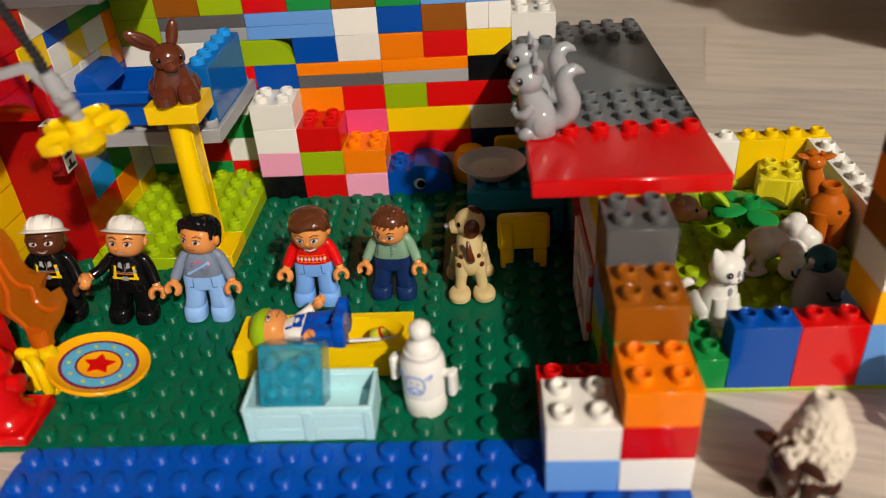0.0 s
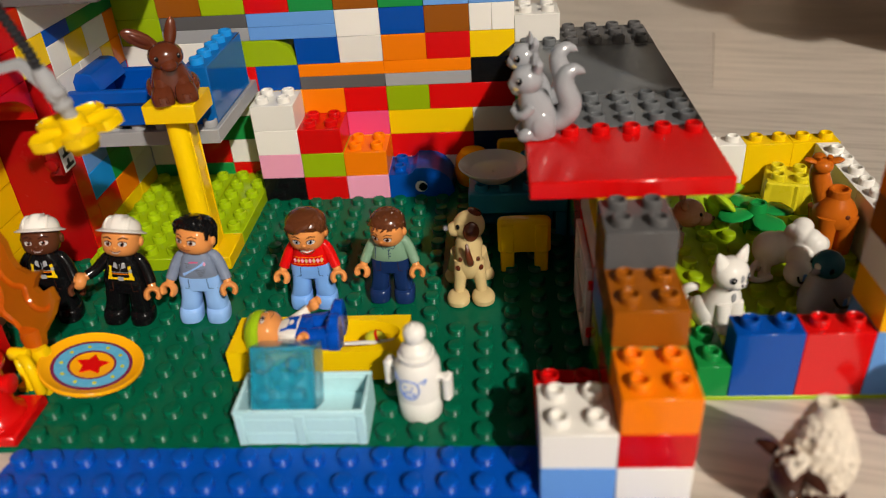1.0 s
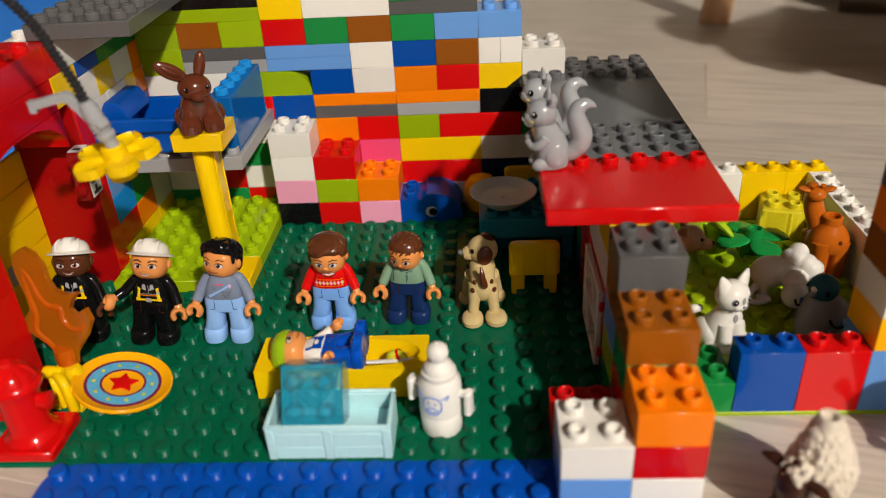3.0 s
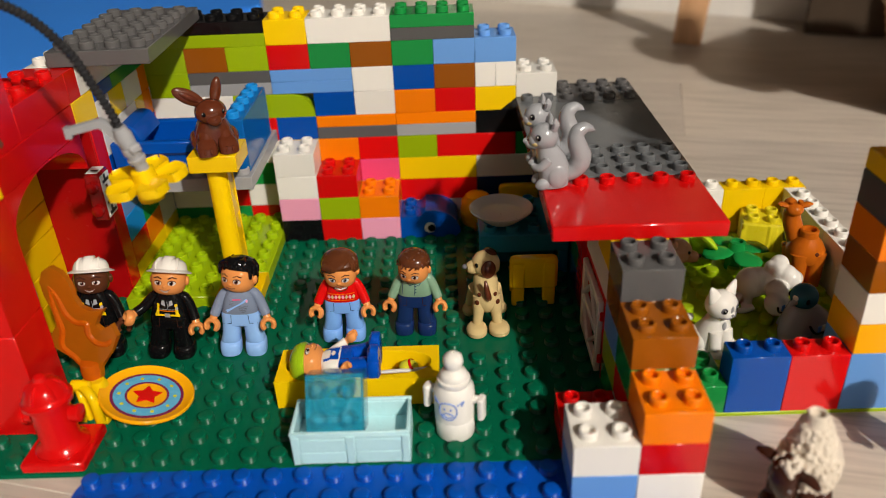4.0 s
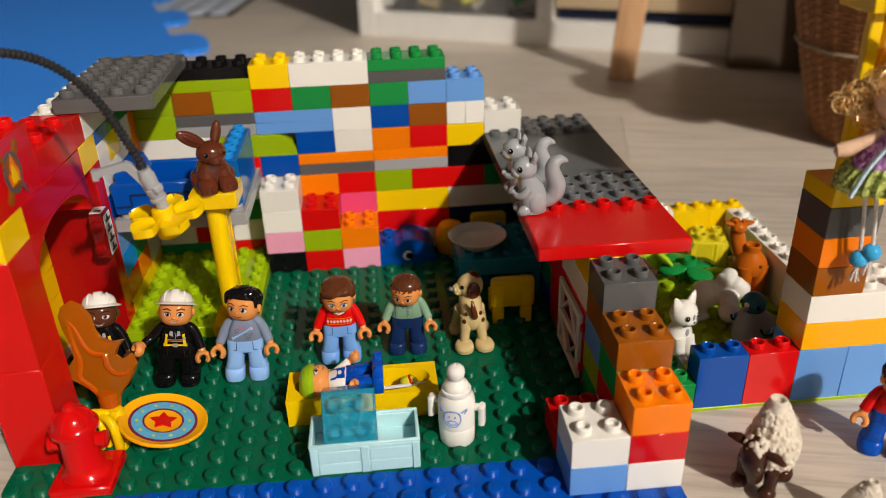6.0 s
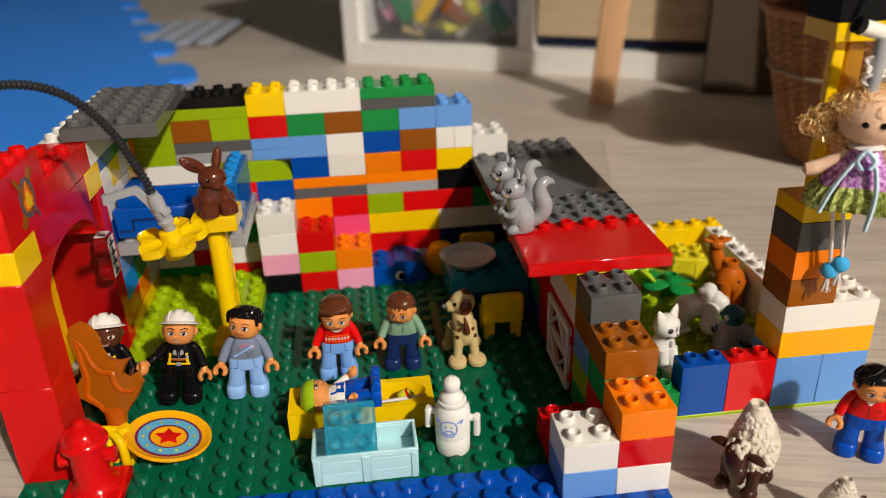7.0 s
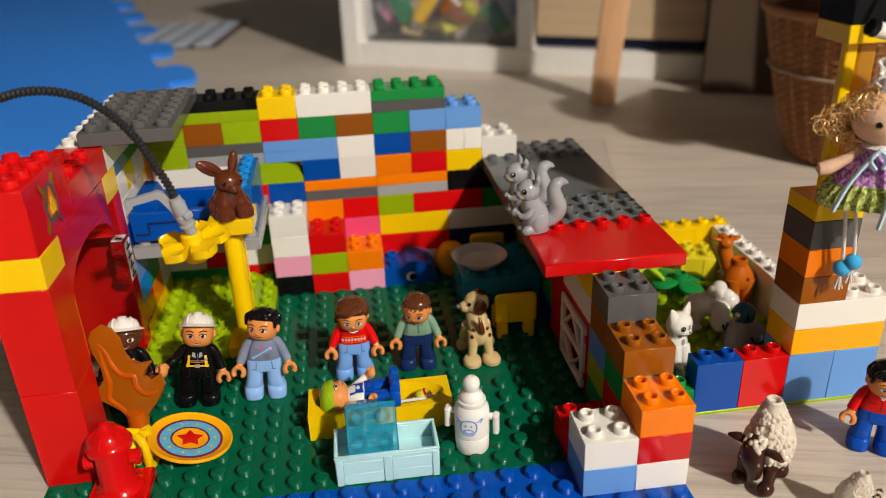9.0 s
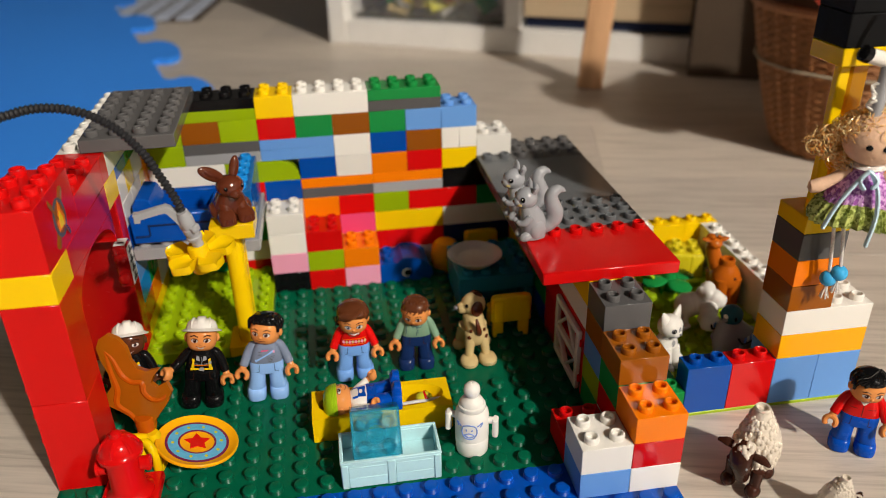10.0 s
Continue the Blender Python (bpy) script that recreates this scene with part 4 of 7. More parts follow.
def figure(name, label, at, rz, skin, top, legs, hair=None, helmet=None, style="short", scale=1.025, lying=None, print_=None, look_=0.0, smile=0.3, lean=0.0, head=1.0, nod=0.0, iris=None, neck=45.0, reach=0.0):
    """A chunky toy figure of one mesh, about 63 mm high, that faces -y."""
    s = Shape()
    face, chest = front_of(HEAD_RINGS, 2.3), front_of(TORSO_RINGS, 3.2)
    for sx in (-1, 1):
        s.loft([(0, sx * 7.8, -2.2, 5.5, 6.8), (0.8, sx * 7.9, -2.3, 6.5, 7.8), (4.0, sx * 7.9, -2.4, 6.7, 8.1), (7.4, sx * 7.8, -1.9, 6.6, 7.6), (8.8, sx * 7.6, -1.3, 6.2, 7.0), (9.2, sx * 7.5, -1.0, 5.8, 6.5), (9.8, sx * 7.5, -1.0, 6.1, 6.8), (15.0, sx * 6.9, -0.5, 5.6, 6.4), (25, sx * 6.2, 0, 5.5, 6.3)], legs, MM, 24, 2.7)
        if lying:
            s.loft([(0, sx * 6.6, -5.0, 5.4, 10.0), (0.8, sx * 6.6, -5.0, 6.0, 11.0), (6.0, sx * 6.6, -5.0, 6.0, 11.0), (8.4, sx * 6.6, -4.0, 5.2, 9.0)], legs, MM, 24, 3.0)
    hip = [(20.5, 0, 0, 10.8, 5.6), (21.5, 0, 0, 12.0, 6.5), (29, 0, 0, 11.9, 6.9), (31, 0, 0, 11.4, 6.6)]
    s.loft(hip, legs, MM, 24, 3.6)
    waist = front_of(hip, 3.6)
    for sx in (-1, 1):
        stroke(s, [(sx * 5.2, 29.8), (sx * 5.5, 23.6), (sx * 10.4, 22.8)], waist, 0.2, NAVY if legs in (DENIM, JEANS) else DKBROWN, MM)
    s.loft(TORSO_RINGS, top, MM, 28, 3.2)
    for sx in (-1, 1):
        f = reach if sx < 0 else 0.0
        elbow, wrist = Vector((sx * (13.9 + 1.4 * f), -2.2, 32.8 + 1.6 * f)), Vector((sx * (15.8 + 3.4 * f), -4.2 - 1.5 * f, 28.6 + 3.6 * f))
        palm = wrist + Vector((sx * (0.8 + 1.2 * f), -1.6, -2.6 + 1.6 * f))
        s.tube([(sx * 6.0, 0.8, 43.0), (sx * 9.0, 0.6, 41.4), (sx * (11.6 + 0.5 * f), -0.4, 37.6 + 0.5 * f), elbow, wrist], [2.4, 3.2, 3.3, 3.2, 3.1], top, MM, 16)
        s.tube([wrist, palm], [2.3, 2.5], skin, MM, 12)
        grip = Matrix.Translation(palm + Vector((sx * (0.5 + 1.2 * f), -1.6, -3.0 + 1.5 * f))) @ pose(0, 0, 0, -24, 0, sx * (14 + 50 * f))
        s.tube([(3.5 * math.sin(radians(q)), 0, 3.5 * math.cos(radians(q))) for q in range(-138, 139, 23)], [1.5] + [1.8] * 11 + [1.5], skin, MM @ grip @ Matrix.Diagonal((1, 1.6, 1, 1)), 10)
    h = MM @ Matrix.Translation((0, 0, neck)) @ pose(0, 0, 0, nod, 0, look_) @ Matrix.Diagonal((0.94 * head, 0.95 * head, head, 1))
    s.loft(HEAD_RINGS, skin, h, 32, 2.3)
    for sx in (-1, 1):
        s.ball((0, 0, 0), (1.6, 2.2, 2.9), skin, h @ Matrix.Translation((sx * 11.0, 1.2, 7.4)), 12, 8)
        decal(s, oval(sx * 4.3, 8.0, 2.6, 1.65), face, DKBROWN, h, 0.06)
        decal(s, oval(sx * 4.4, 7.75, 2.35, 1.3), face, EYEWHITE, h, 0.12)
        decal(s, oval(sx * 4.1, 7.9, 1.3, 1.35), face, iris or LIPBROWN, h, 0.18)
        decal(s, oval(sx * 4.1, 7.95, 0.85, 0.95, 10), face, BLACK, h, 0.22)
        decal(s, oval(sx * 4.0 - 0.5, 8.5, 0.42, 0.42, 8), face, EYEWHITE, h, 0.26)
        stroke(s, [(sx * 2.0, 10.5), (sx * 4.4, 11.5), (sx * 7.0, 10.7)], face, 0.42 if helmet else 0.3, DKBROWN if hair or helmet else skin, h)
    s.ball((0, 0, 0), (1.4, 1.0, 1.0), skin, h @ Matrix.Translation((0, -10.7, 5.6)), 12, 8)
    if smile > 0.6:
        decal(s, [(-3.4, 3.9), (-1.6, 3.2), (0, 3.0), (1.6, 3.2), (3.4, 3.9), (1.8, 2.2), (0, 1.8), (-1.8, 2.2)], face, EYEWHITE, h, 0.1)
    stroke(s, [(-3.2, 3.2 + smile * 0.8), (-1.4, 3.0), (0, 2.9), (1.4, 3.0), (3.2, 3.2 + smile * 0.8)], face, 0.24, LIPBROWN, h)
    if helmet:
        safety_helmet(s, helmet, h)
    if hair:
        HAIRCUTS[style](s, hair, h)
    if print_ == "harness":
        for sx in (-1, 1):
            decal(s, [(sx * 6.9, 32.0), (sx * 5.0, 32.0), (sx * 4.4, 40.0), (sx * 6.0, 40.4)], chest, YELLOW, MM, 0.1)
            stroke(s, [(sx * 6.0, 32.0), (sx * 5.3, 40.0)], chest, 0.2, LEMON, MM)
            decal(s, [(sx * 1.0, 38.6), (sx * 3.6, 39.6), (sx * 3.0, 42.6), (sx * 1.4, 42.2)], chest, SILVER, MM, 0.12)
        decal(s, [(-7.4, 31.2), (7.4, 31.2), (7.4, 33.2), (-7.4, 33.2)], chest, YELLOW, MM, 0.14)
        stroke(s, [(-5.0, 35.4), (0, 35.2), (5.0, 35.4)], chest, 0.3, ORANGE, MM)
        stroke(s, [(-4.6, 36.4), (0, 36.2), (4.6, 36.4)], chest, 0.16, SILVER, MM)
        decal(s, [(-1.6, 30.8), (1.6, 30.8), (1.6, 33.6), (-1.6, 33.6)], chest, GREY, MM, 0.22)
        decal(s, oval(5.8, 37.4, 0.9, 1.3, 10), chest, SILVER, MM, 0.25)
        stroke(s, [(0, 41.6), (0.5, 38.5), (0, 36.6)], chest, 0.16, SILVER, MM)
    if print_ == "sash":
        decal(s, [(-8.0, 33.4), (-7.2, 31.8), (6.0, 39.6), (5.0, 41.2)], chest, DENIM, MM, 0.16)
        for i in range(4):
            stroke(s, [(-0.5 + i * 0.5, 36.2 - i * 1.25), (2.2, 35.6 - i * 1.25), (5.6 - i * 0.5, 36.2 - i * 1.25)], chest, 0.17, DKGREY, MM)
        for i in range(3):
            stroke(s, [(-5.6, 40.0 - i * 1.2), (-3.0, 39.6 - i * 1.2)], chest, 0.15, DKGREY, MM)
        decal(s, [(-3.4, 40.2), (1.6, 40.4), (1.6, 41.2), (-3.4, 41.0)], chest, PINK, MM, 0.12)
        decal(s, oval(5.2, 39.6, 0.7, 1.1, 10), chest, ROSE, MM, 0.24)
    if print_ == "pullover":
        for i in range(8):
            x = -8.0 + i * 2.28
            decal(s, [(x - 1.1, 34.4), (x, 32.7), (x + 1.1, 34.4), (x, 36.1)], chest, TAN if i % 2 else ROSE, MM, 0.1)
        stroke(s, [(-8.6, 36.8), (0, 36.6), (8.6, 36.8)], chest, 0.2, ORANGE, MM)
        stroke(s, [(-8.8, 32.2), (0, 32.0), (8.8, 32.2)], chest, 0.2, ORANGE, MM)
        stroke(s, [(-4.6, 41.0), (-2.4, 39.2), (0, 38.8), (2.4, 39.2), (4.6, 41.0)], chest, 0.4, CHOC, MM)
        stroke(s, [(-3.6, 41.4), (0, 40.1), (3.6, 41.4)], chest, 0.5, WHITE, MM)
    if print_ == "shirt":
        stroke(s, [(0, 40.6), (0.2, 31.6)], chest, 0.18, NAVY, MM)
        for z in (38.6, 36.4, 34.2):
            decal(s, oval(0.9, z, 0.5, 0.5, 8), chest, NAVY, MM, 0.14)
        for sx in (-1, 1):
            stroke(s, [(0, 40.6), (sx * 3.0, 39.0), (sx * 4.6, 41.6)], chest, 0.2, NAVY, MM)
        decal(s, [(-2.8, 42.6), (2.8, 42.6), (0.2, 40.8)], chest, WHITE, MM, 0.12)
        stroke(s, [(-7.6, 41.0), (-8.4, 32.0)], chest, 0.18, NAVY, MM)
    if print_ == "dungarees":
        decal(s, [(-6.2, 31.0), (6.2, 31.0), (5.4, 38.6), (-5.4, 38.6)], chest, ROYAL, MM, 0.2)
        for sx in (-1, 1):
            decal(s, [(sx * 4.2, 38.0), (sx * 6.2, 38.0), (sx * 6.0, 42.8), (sx * 4.4, 42.8)], chest, ROYAL, MM, 0.18)
        decal(s, oval(0, 35.4, 2.4, 1.6), chest, WHITE, MM, 0.3)
    if print_ == "jacket":
        stroke(s, [(0, 40.0), (0, 31.4)], chest, 0.25, DKBROWN, MM)
        decal(s, [(-2.8, 42.8), (2.8, 42.8), (0, 39.6)], chest, WHITE, MM, 0.12)
        for sx in (-1, 1):
            stroke(s, [(sx * 3.2, 37.2), (sx * 7.8, 37.2)], chest, 0.2, DKBROWN, MM)
    ob = s.put(name)
    m = pose(S(at[0]), S(at[1]), at[2] if len(at) > 2 else 0.0, 0, lean, rz) @ Matrix.Scale(scale, 4)
    if lying:
        m = lying @ Matrix.Scale(scale, 4)
    ob.matrix_basis = m
    return tagged(ob, label, "toy figure", "toy figures")


EYEWHITE = plastic("white_print", (0.62, 0.58, 0.54), 0.25)
LIPBROWN = plastic("brown_print", (0.16, 0.04, 0.02), 0.25)


# ---------------------------------------------------------------- the people of the toy town
figure("toy_firefighter", "dark-skinned toy firefighter figure in black with white helmet", (-11.95, -10.95), 4, DARKSKIN, BLACK, BLACK, helmet=WHITE, print_="harness", look_=8, smile=1.0, lean=5, nod=-14)
figure("toy_firefighter", "toy firefighter figure in black with yellow harness, white helmet", (-8.98, -11.19), 2, SKIN, BLACK, BLACK, helmet=WHITE, print_="harness", look_=0, smile=1.0, lean=7.5, nod=-17, reach=1.0)
figure("toy_figure", "toy figure with black hair, grey-blue top, pale blue trousers", (-6.05, -11.15), 4, SKIN, STEEL, DENIM, hair=BLACK, print_="sash", look_=-22, lean=4, nod=-12)
figure("toy_figure", "toy figure with brown hair, red patterned pullover, blue trousers", (-2.0, -10.42), 2, SKIN, RED, JEANS, hair=HAIR, style="bob", print_="pullover", look_=-2, lean=2, scale=0.985, iris=STEEL, nod=6, neck=42.5, head=1.05)
figure("toy_figure", "toy figure with brown hair, sage green shirt, navy trousers", (0.98, -10.15), -2, SKIN, SAGE, NAVY, hair=HAIR, style="curly", print_="shirt", look_=-16, lean=1.5, scale=0.965, nod=9, neck=42)
figure("toy_figure", "toy figure with black hair, red jacket, blue trousers on floor", (18.05, -19.0, FLOOR_Z), -30, SKIN, RED, ROYAL, hair=BLACK, print_="jacket", look_=14, nod=6, scale=0.97, neck=43.5)


# ---------------------------------------------------------------- yellow tub, child, rattle
def tub():
    t = thing("toy_tub", "yellow toy bathtub of two joined halves, oval hollow", "toy tub", at=(S(-4), S(-15), 0))
    w, d, h, n = S(3) - GAP, S(2), Z(1), 48
    for half in (0, 1):
        s = Shape()
        ox = S(3) * half + (GAP if half else 0)
        outer, oval, deep = [], [], []
        cx, cy, rx, ry = S(3), S(1), S(2.7), S(0.78)
        a0 = -90 if half else 90
        m = 24
        for i in range(m + 1):
            a = radians(a0 + 180 * i / m)
            ca, sa = math.cos(a), math.sin(a)
            oval.append((cx + rx * math.copysign(abs(ca) ** 0.8, ca), cy + ry * math.copysign(abs(sa) ** 0.8, sa)))
            deep.append((cx + (rx - 0.005) * math.copysign(abs(ca) ** 0.8, ca), cy + (ry - 0.003) * math.copysign(abs(sa) ** 0.8, sa)))
            k = max(abs(ca) * 1.0, abs(sa) * 1.0)
            px = cx + (S(3) - 0.0003) * max(-1, min(1, ca / k))
            outer.append((px, cy + (S(1) - 0.0003) * max(-1, min(1, sa / k))))
        e = m + 1
        verts = [(x, y, 0) for x, y in outer] + [(x, y, h) for x, y in outer] + [(x, y, h) for x, y in oval] + [(x, y, 0.0065) for x, y in deep] + [(cx, cy, 0.006)]
        faces = []
        for i in range(m):
            faces.append((i, i + 1, e + i + 1, e + i))
            faces.append((e + i, e + i + 1, 2 * e + i + 1, 2 * e + i))
            faces.append((2 * e + i, 2 * e + i + 1, 3 * e + i + 1, 3 * e + i))
            faces.append((3 * e + i, 3 * e + i + 1, 4 * e))
        s.add(verts, faces, YELLOW)
        s.put("tub_half", t)


tub()
flat = Matrix(((0, 0, -1, S(-0.16)), (1, 0, 0, S(-14.1)), (0, -1, 0, 0.0215), (0, 0, 0, 1))) @ Matrix.Diagonal((0.96, 0.96, 0.77, 1))
figure("toy_child", "small toy child lying in yellow tub, lime green cap", (0, 0), 0, SKIN, WHITE, ROYAL, hair=SKIN, style="cap", scale=1.0, lying=flat, print_="dungarees", look_=8, head=1.16)
rattle = thing("toy_rattle", "white toy rattle with yellow and red ball in tub", "toy rattle", at=(S(0.85), S(-14.25), Z(0.76)), rz=1)
Shape().tube([(-0.017, 0, 0.001), (-0.006, 0, 0.0015), (0.006, 0, 0.002), (0.017, 0, 0.0035)], [0.0018, 0.0022, 0.0022, 0.0016], WHITE, None, 10, 0.7).put("handle", rattle)
Shape().ball((0.000, 0.0050, 0.0015), (0.0062, 0.0055, 0.0052), LEMON).put("ball", rattle)
Shape().lathe([(0.0057, -0.0012), (0.0063, 0), (0.0057, 0.0012)], RED, pose(0.0028, 0.0050, 0.0015, 0, 62, 0), 20).put("band", rattle)
rattle.scale = (0.95, 0.78, 0.78)


# ---------------------------------------------------------------- pale crate with a clear blue brick
def crate():
    t = thing("toy_crate", "pale aqua toy crate with panelled sides, open top", "toy crate", at=(S(-2.92), S(-17.88), 0))
    w, d, h, k = S(3.94), S(1.78), 0.0192, 0.0017
    Shape().box(k + 0.0001, w - k - 0.0001, k + 0.0001, d - k - 0.0001, 0.0, 0.0094, AQUA, 0.0003).put("bottom", t)
    for name, b in (("front_panel", (0, w, 0, k)), ("back_panel", (0, w, d - k, d)), ("side_panel", (0, k, k, d - k)), ("side_panel", (w - k, w, k, d - k))):
        pan = Shape().box(*b, 0.0, h, AQUA, 0.0003).put(name, t)
        if name == "front_panel":
            for px, pw in ((0.0004, 0.0040), (w / 2 - 0.0024, 0.0048), (w - 0.0044, 0.0040)):
                Shape().box(px, px + pw, -0.0008, 0.0, 0.0003, h - 0.0002, AQUA, 0.0003).put("batten", pan)
            for x0, x1 in ((0.0048, w / 2 - 0.0028), (w / 2 + 0.0028, w - 0.0048)):
                for z0, z1 in ((0.0006, 0.0082), (0.0088, 0.0168)):
                    Shape().box(x0, x1, -0.0004, 0.0, z0, z1, AQUA, 0.0003).put("board", pan)
    rim = Shape()
    rim.box(-0.0003, w + 0.0003, -0.0003, k + 0.0002, h, h + 0.0022, AQUA, 0.0005)
    rim.box(-0.0003, w + 0.0003, d - k - 0.0002, d + 0.0003, h, h + 0.0022, AQUA, 0.0005)
    rim.box(-0.0003, k + 0.0002, k + 0.0003, d - k - 0.0003, h, h + 0.0022, AQUA, 0.0005)
    rim.box(w - k - 0.0002, w + 0.0003, k + 0.0003, d - k - 0.0003, h, h + 0.0022, AQUA, 0.0005)
    rim.put("rim", t)


crate()


def clear_brick():
    """A hollow clear brick, open below, with four studs and a middle tube."""
    s = Shape()
    w, h, k = S(2) - 2 * GAP, Z(1), 0.0016
    s.box(0, w, 0, k, 0, h - k - 0.0001, CLEARBLUE, 0.0003)
    s.box(0, w, w - k, w, 0, h - k - 0.0001, CLEARBLUE, 0.0003)
    s.box(0, k, k + 0.0001, w - k - 0.0001, 0, h - k - 0.0001, CLEARBLUE, 0.0003)
    s.box(w - k, w, k + 0.0001, w - k - 0.0001, 0, h - k - 0.0001, CLEARBLUE, 0.0003)
    s.box(0, w, 0, w, h - k, h, CLEARBLUE, 0.0004)
    for i in (0.5, 1.5):
        for j in (0.5, 1.5):
            s.stud(S(i) - GAP, S(j) - GAP, h, CLEARBLUE)
    s.lathe([(0.0066, 0), (0.0066, h - k - 0.0001), (0.0056, h - k - 0.0001), (0.0056, 0), (0.0066, 0)], CLEARBLUE, Matrix.Translation((w / 2, w / 2, 0)), 20)
    return s


tagged(clear_brick().put("clear_brick", m=pose(S(-2.40), S(-16.66), 0.0096, 61, 0, 0) @ Matrix.Scale(0.97, 4)), "clear blue hollow toy brick tilted inside the pale crate", "toy brick")

# ---------------------------------------------------------------- feeding bottle
bottle = thing("feeding_bottle", "white toy feeding bottle with handles and blue print", "toy bottle", at=(S(2.52), S(-16.45), 0.0005), rz=-20)
Shape().lathe([(0, 0), (0.0098, 0), (0.0102, 0.001), (0.0104, 0.011), (0.0100, 0.0116), (0.0106, 0.0122), (0.0106, 0.026), (0.0101, 0.0305), (0.0084, 0.0328), (0, 0.0330)], WHITE, None, 32).put("body", bottle)
Shape().lathe([(0.0082, 0.0329), (0.0086, 0.0340), (0.0084, 0.0358), (0.0074, 0.0362), (0.0074, 0.0376), (0.0062, 0.0398), (0.0044, 0.0408), (0.0038, 0.0420), (0.0047, 0.0436), (0.0052, 0.0462), (0.0047, 0.0490), (0.0028, 0.0508), (0.0009, 0.0513), (0.0006, 0.0507), (0, 0.0505)], WHITE, None, 28).put("teat", bottle)
for sx, dz in ((-1, 0.001), (1, -0.001)):
    hnd = Shape().tube([(sx * 0.0095, 0, 0.0245 + dz), (sx * 0.0130, 0, 0.025 + dz), (sx * 0.0150, 0, 0.0245 + dz)], [0.0024, 0.0022, 0.0022], WHITE, None, 10)
    hnd.loft([(0.0135 + dz, sx * 0.0147, 0, 0.0012, 0.0026), (0.0142 + dz, sx * 0.0147, 0, 0.0019, 0.0034), (0.0262 + dz, sx * 0.0146, 0, 0.0019, 0.0034), (0.0270 + dz, sx * 0.0144, 0, 0.0012, 0.0026)], WHITE, None, 16, 3)
    hnd.put("handle", bottle)
pr = Shape()
for pts in ([(-4.2, 22.4), (-6.4, 24.2), (-5.6, 22.0)], [(4.0, 22.8), (6.4, 24.4), (5.4, 22.2)], [(-3.2, 22.6), (0, 23.8), (3.2, 22.6), (3.8, 18.6), (1.8, 15.2), (-1.8, 15.2), (-3.8, 18.6), (-3.2, 22.6)], [(-2.4, 17.2), (0, 16), (2.4, 17.2), (0, 18.5), (-2.4, 17.2)], [(-1.6, 21), (-1.2, 20)], [(1.6, 21), (1.2, 20)]):
    pr.tube([(0.001 * x, -math.sqrt(0.0106**2 - (0.001 * x) ** 2), 0.001 * (z * 1.2 - 2.0)) for x, z in [(1.2 * x, z) for x, z in pts]], 0.00045, BLUEMARK, None, 6)
pr.put("print", bottle)
bottle.scale = (1.06, 1.06, 1.04)


# ---------------------------------------------------------------- star plate
plate = thing("star_plate", "yellow toy plate with blue ring and red star", "toy plate", at=(S(-8.75), S(-14.92), 0.0048), rz=10)
tilt = pose(0, 0, 0.0040, 0, 14, 0)
Shape().lathe([(0, 0.0), (0.018, 0.0), (0.0205, 0.0006), (0.0252, 0.0024), (0.0264, 0.0036), (0.0264, 0.0050), (0.0258, 0.0056), (0.0250, 0.0054), (0.0236, 0.0042), (0.0218, 0.0038), (0.0207, 0.0032), (0, 0.0032)], AMBER, tilt, 44).put("dish", plate)
for n, (r0, r1, mat) in enumerate(((0.0186, 0.0203, PURPLE), (0.0122, 0.0186, PRINTBLUE), (0.0110, 0.0122, PURPLE))):
    Shape().lathe([(r0, 0.0033), (r0, 0.0036), (r1, 0.0036), (r1, 0.0033), (r0, 0.0033)], mat, tilt, 40).put("printed_ring", plate)
Shape().prism([((0.0084 if i % 2 == 0 else 0.0046) * math.sin(math.pi * i / 5), (0.0084 if i % 2 == 0 else 0.0046) * math.cos(math.pi * i / 5)) for i in range(10)], 0.0033, 0.0040, RED, tilt, 0.0002).put("star", plate)
for i in range(10):
    a = 2 * math.pi * i / 10
    Shape().disc((0.0154 * math.cos(a), 0.0154 * math.sin(a), 0.00365), 0.0011, 0.0003, LEMON, None, 8).put("dot", plate, tilt)

# ---------------------------------------------------------------- hydrant, yellow handle block, flame
hyd = thing("fire_hydrant", "glossy red toy fire hydrant on a square foot", "toy hydrant", at=(S(-11.0), S(-16.95), 0.0002))
Shape().box(-S(1.08), S(1.08), -S(1.02), S(1.02), 0, 0.0066, RED, 0.0012).put("foot", hyd)
Shape().lathe([(0.0140, 0.0066), (0.0140, 0.0076), (0.0116, 0.0100), (0.0103, 0.0130), (0.0100, 0.0356), (0.0110, 0.0366), (0.0131, 0.0371), (0.0133, 0.0394), (0.0118, 0.0404), (0.0111, 0.0424), (0.0095, 0.0462), (0.0068, 0.0488), (0.0046, 0.0502), (0.0036, 0.0508), (0.0030, 0.0532), (0.0014, 0.0544), (0, 0.0546)], RED, None, 40).put("barrel", hyd)
for k in range(6):
    Shape().tube([(0.0109, 0, 0.0420), (0.0091, 0, 0.0464), (0.0054, 0, 0.0494)], [0.0011, 0.0012, 0.0008], RED, pose(0, 0, 0, 0, 0, 60 * k + 20), 8).put("rib", hyd)
for sx in (-1, 1):
    rr = 0.0044
    Shape().lathe([(rr, 0), (rr, 0.0036), (rr + 0.0006, 0.0038), (rr + 0.0006, 0.0056), (rr - 0.001, 0.0064), (0, 0.0064)], RED, pose(sx * 0.0100, 0, 0.0280, 0, 90 * sx, 0), 20).put("outlet", hyd)

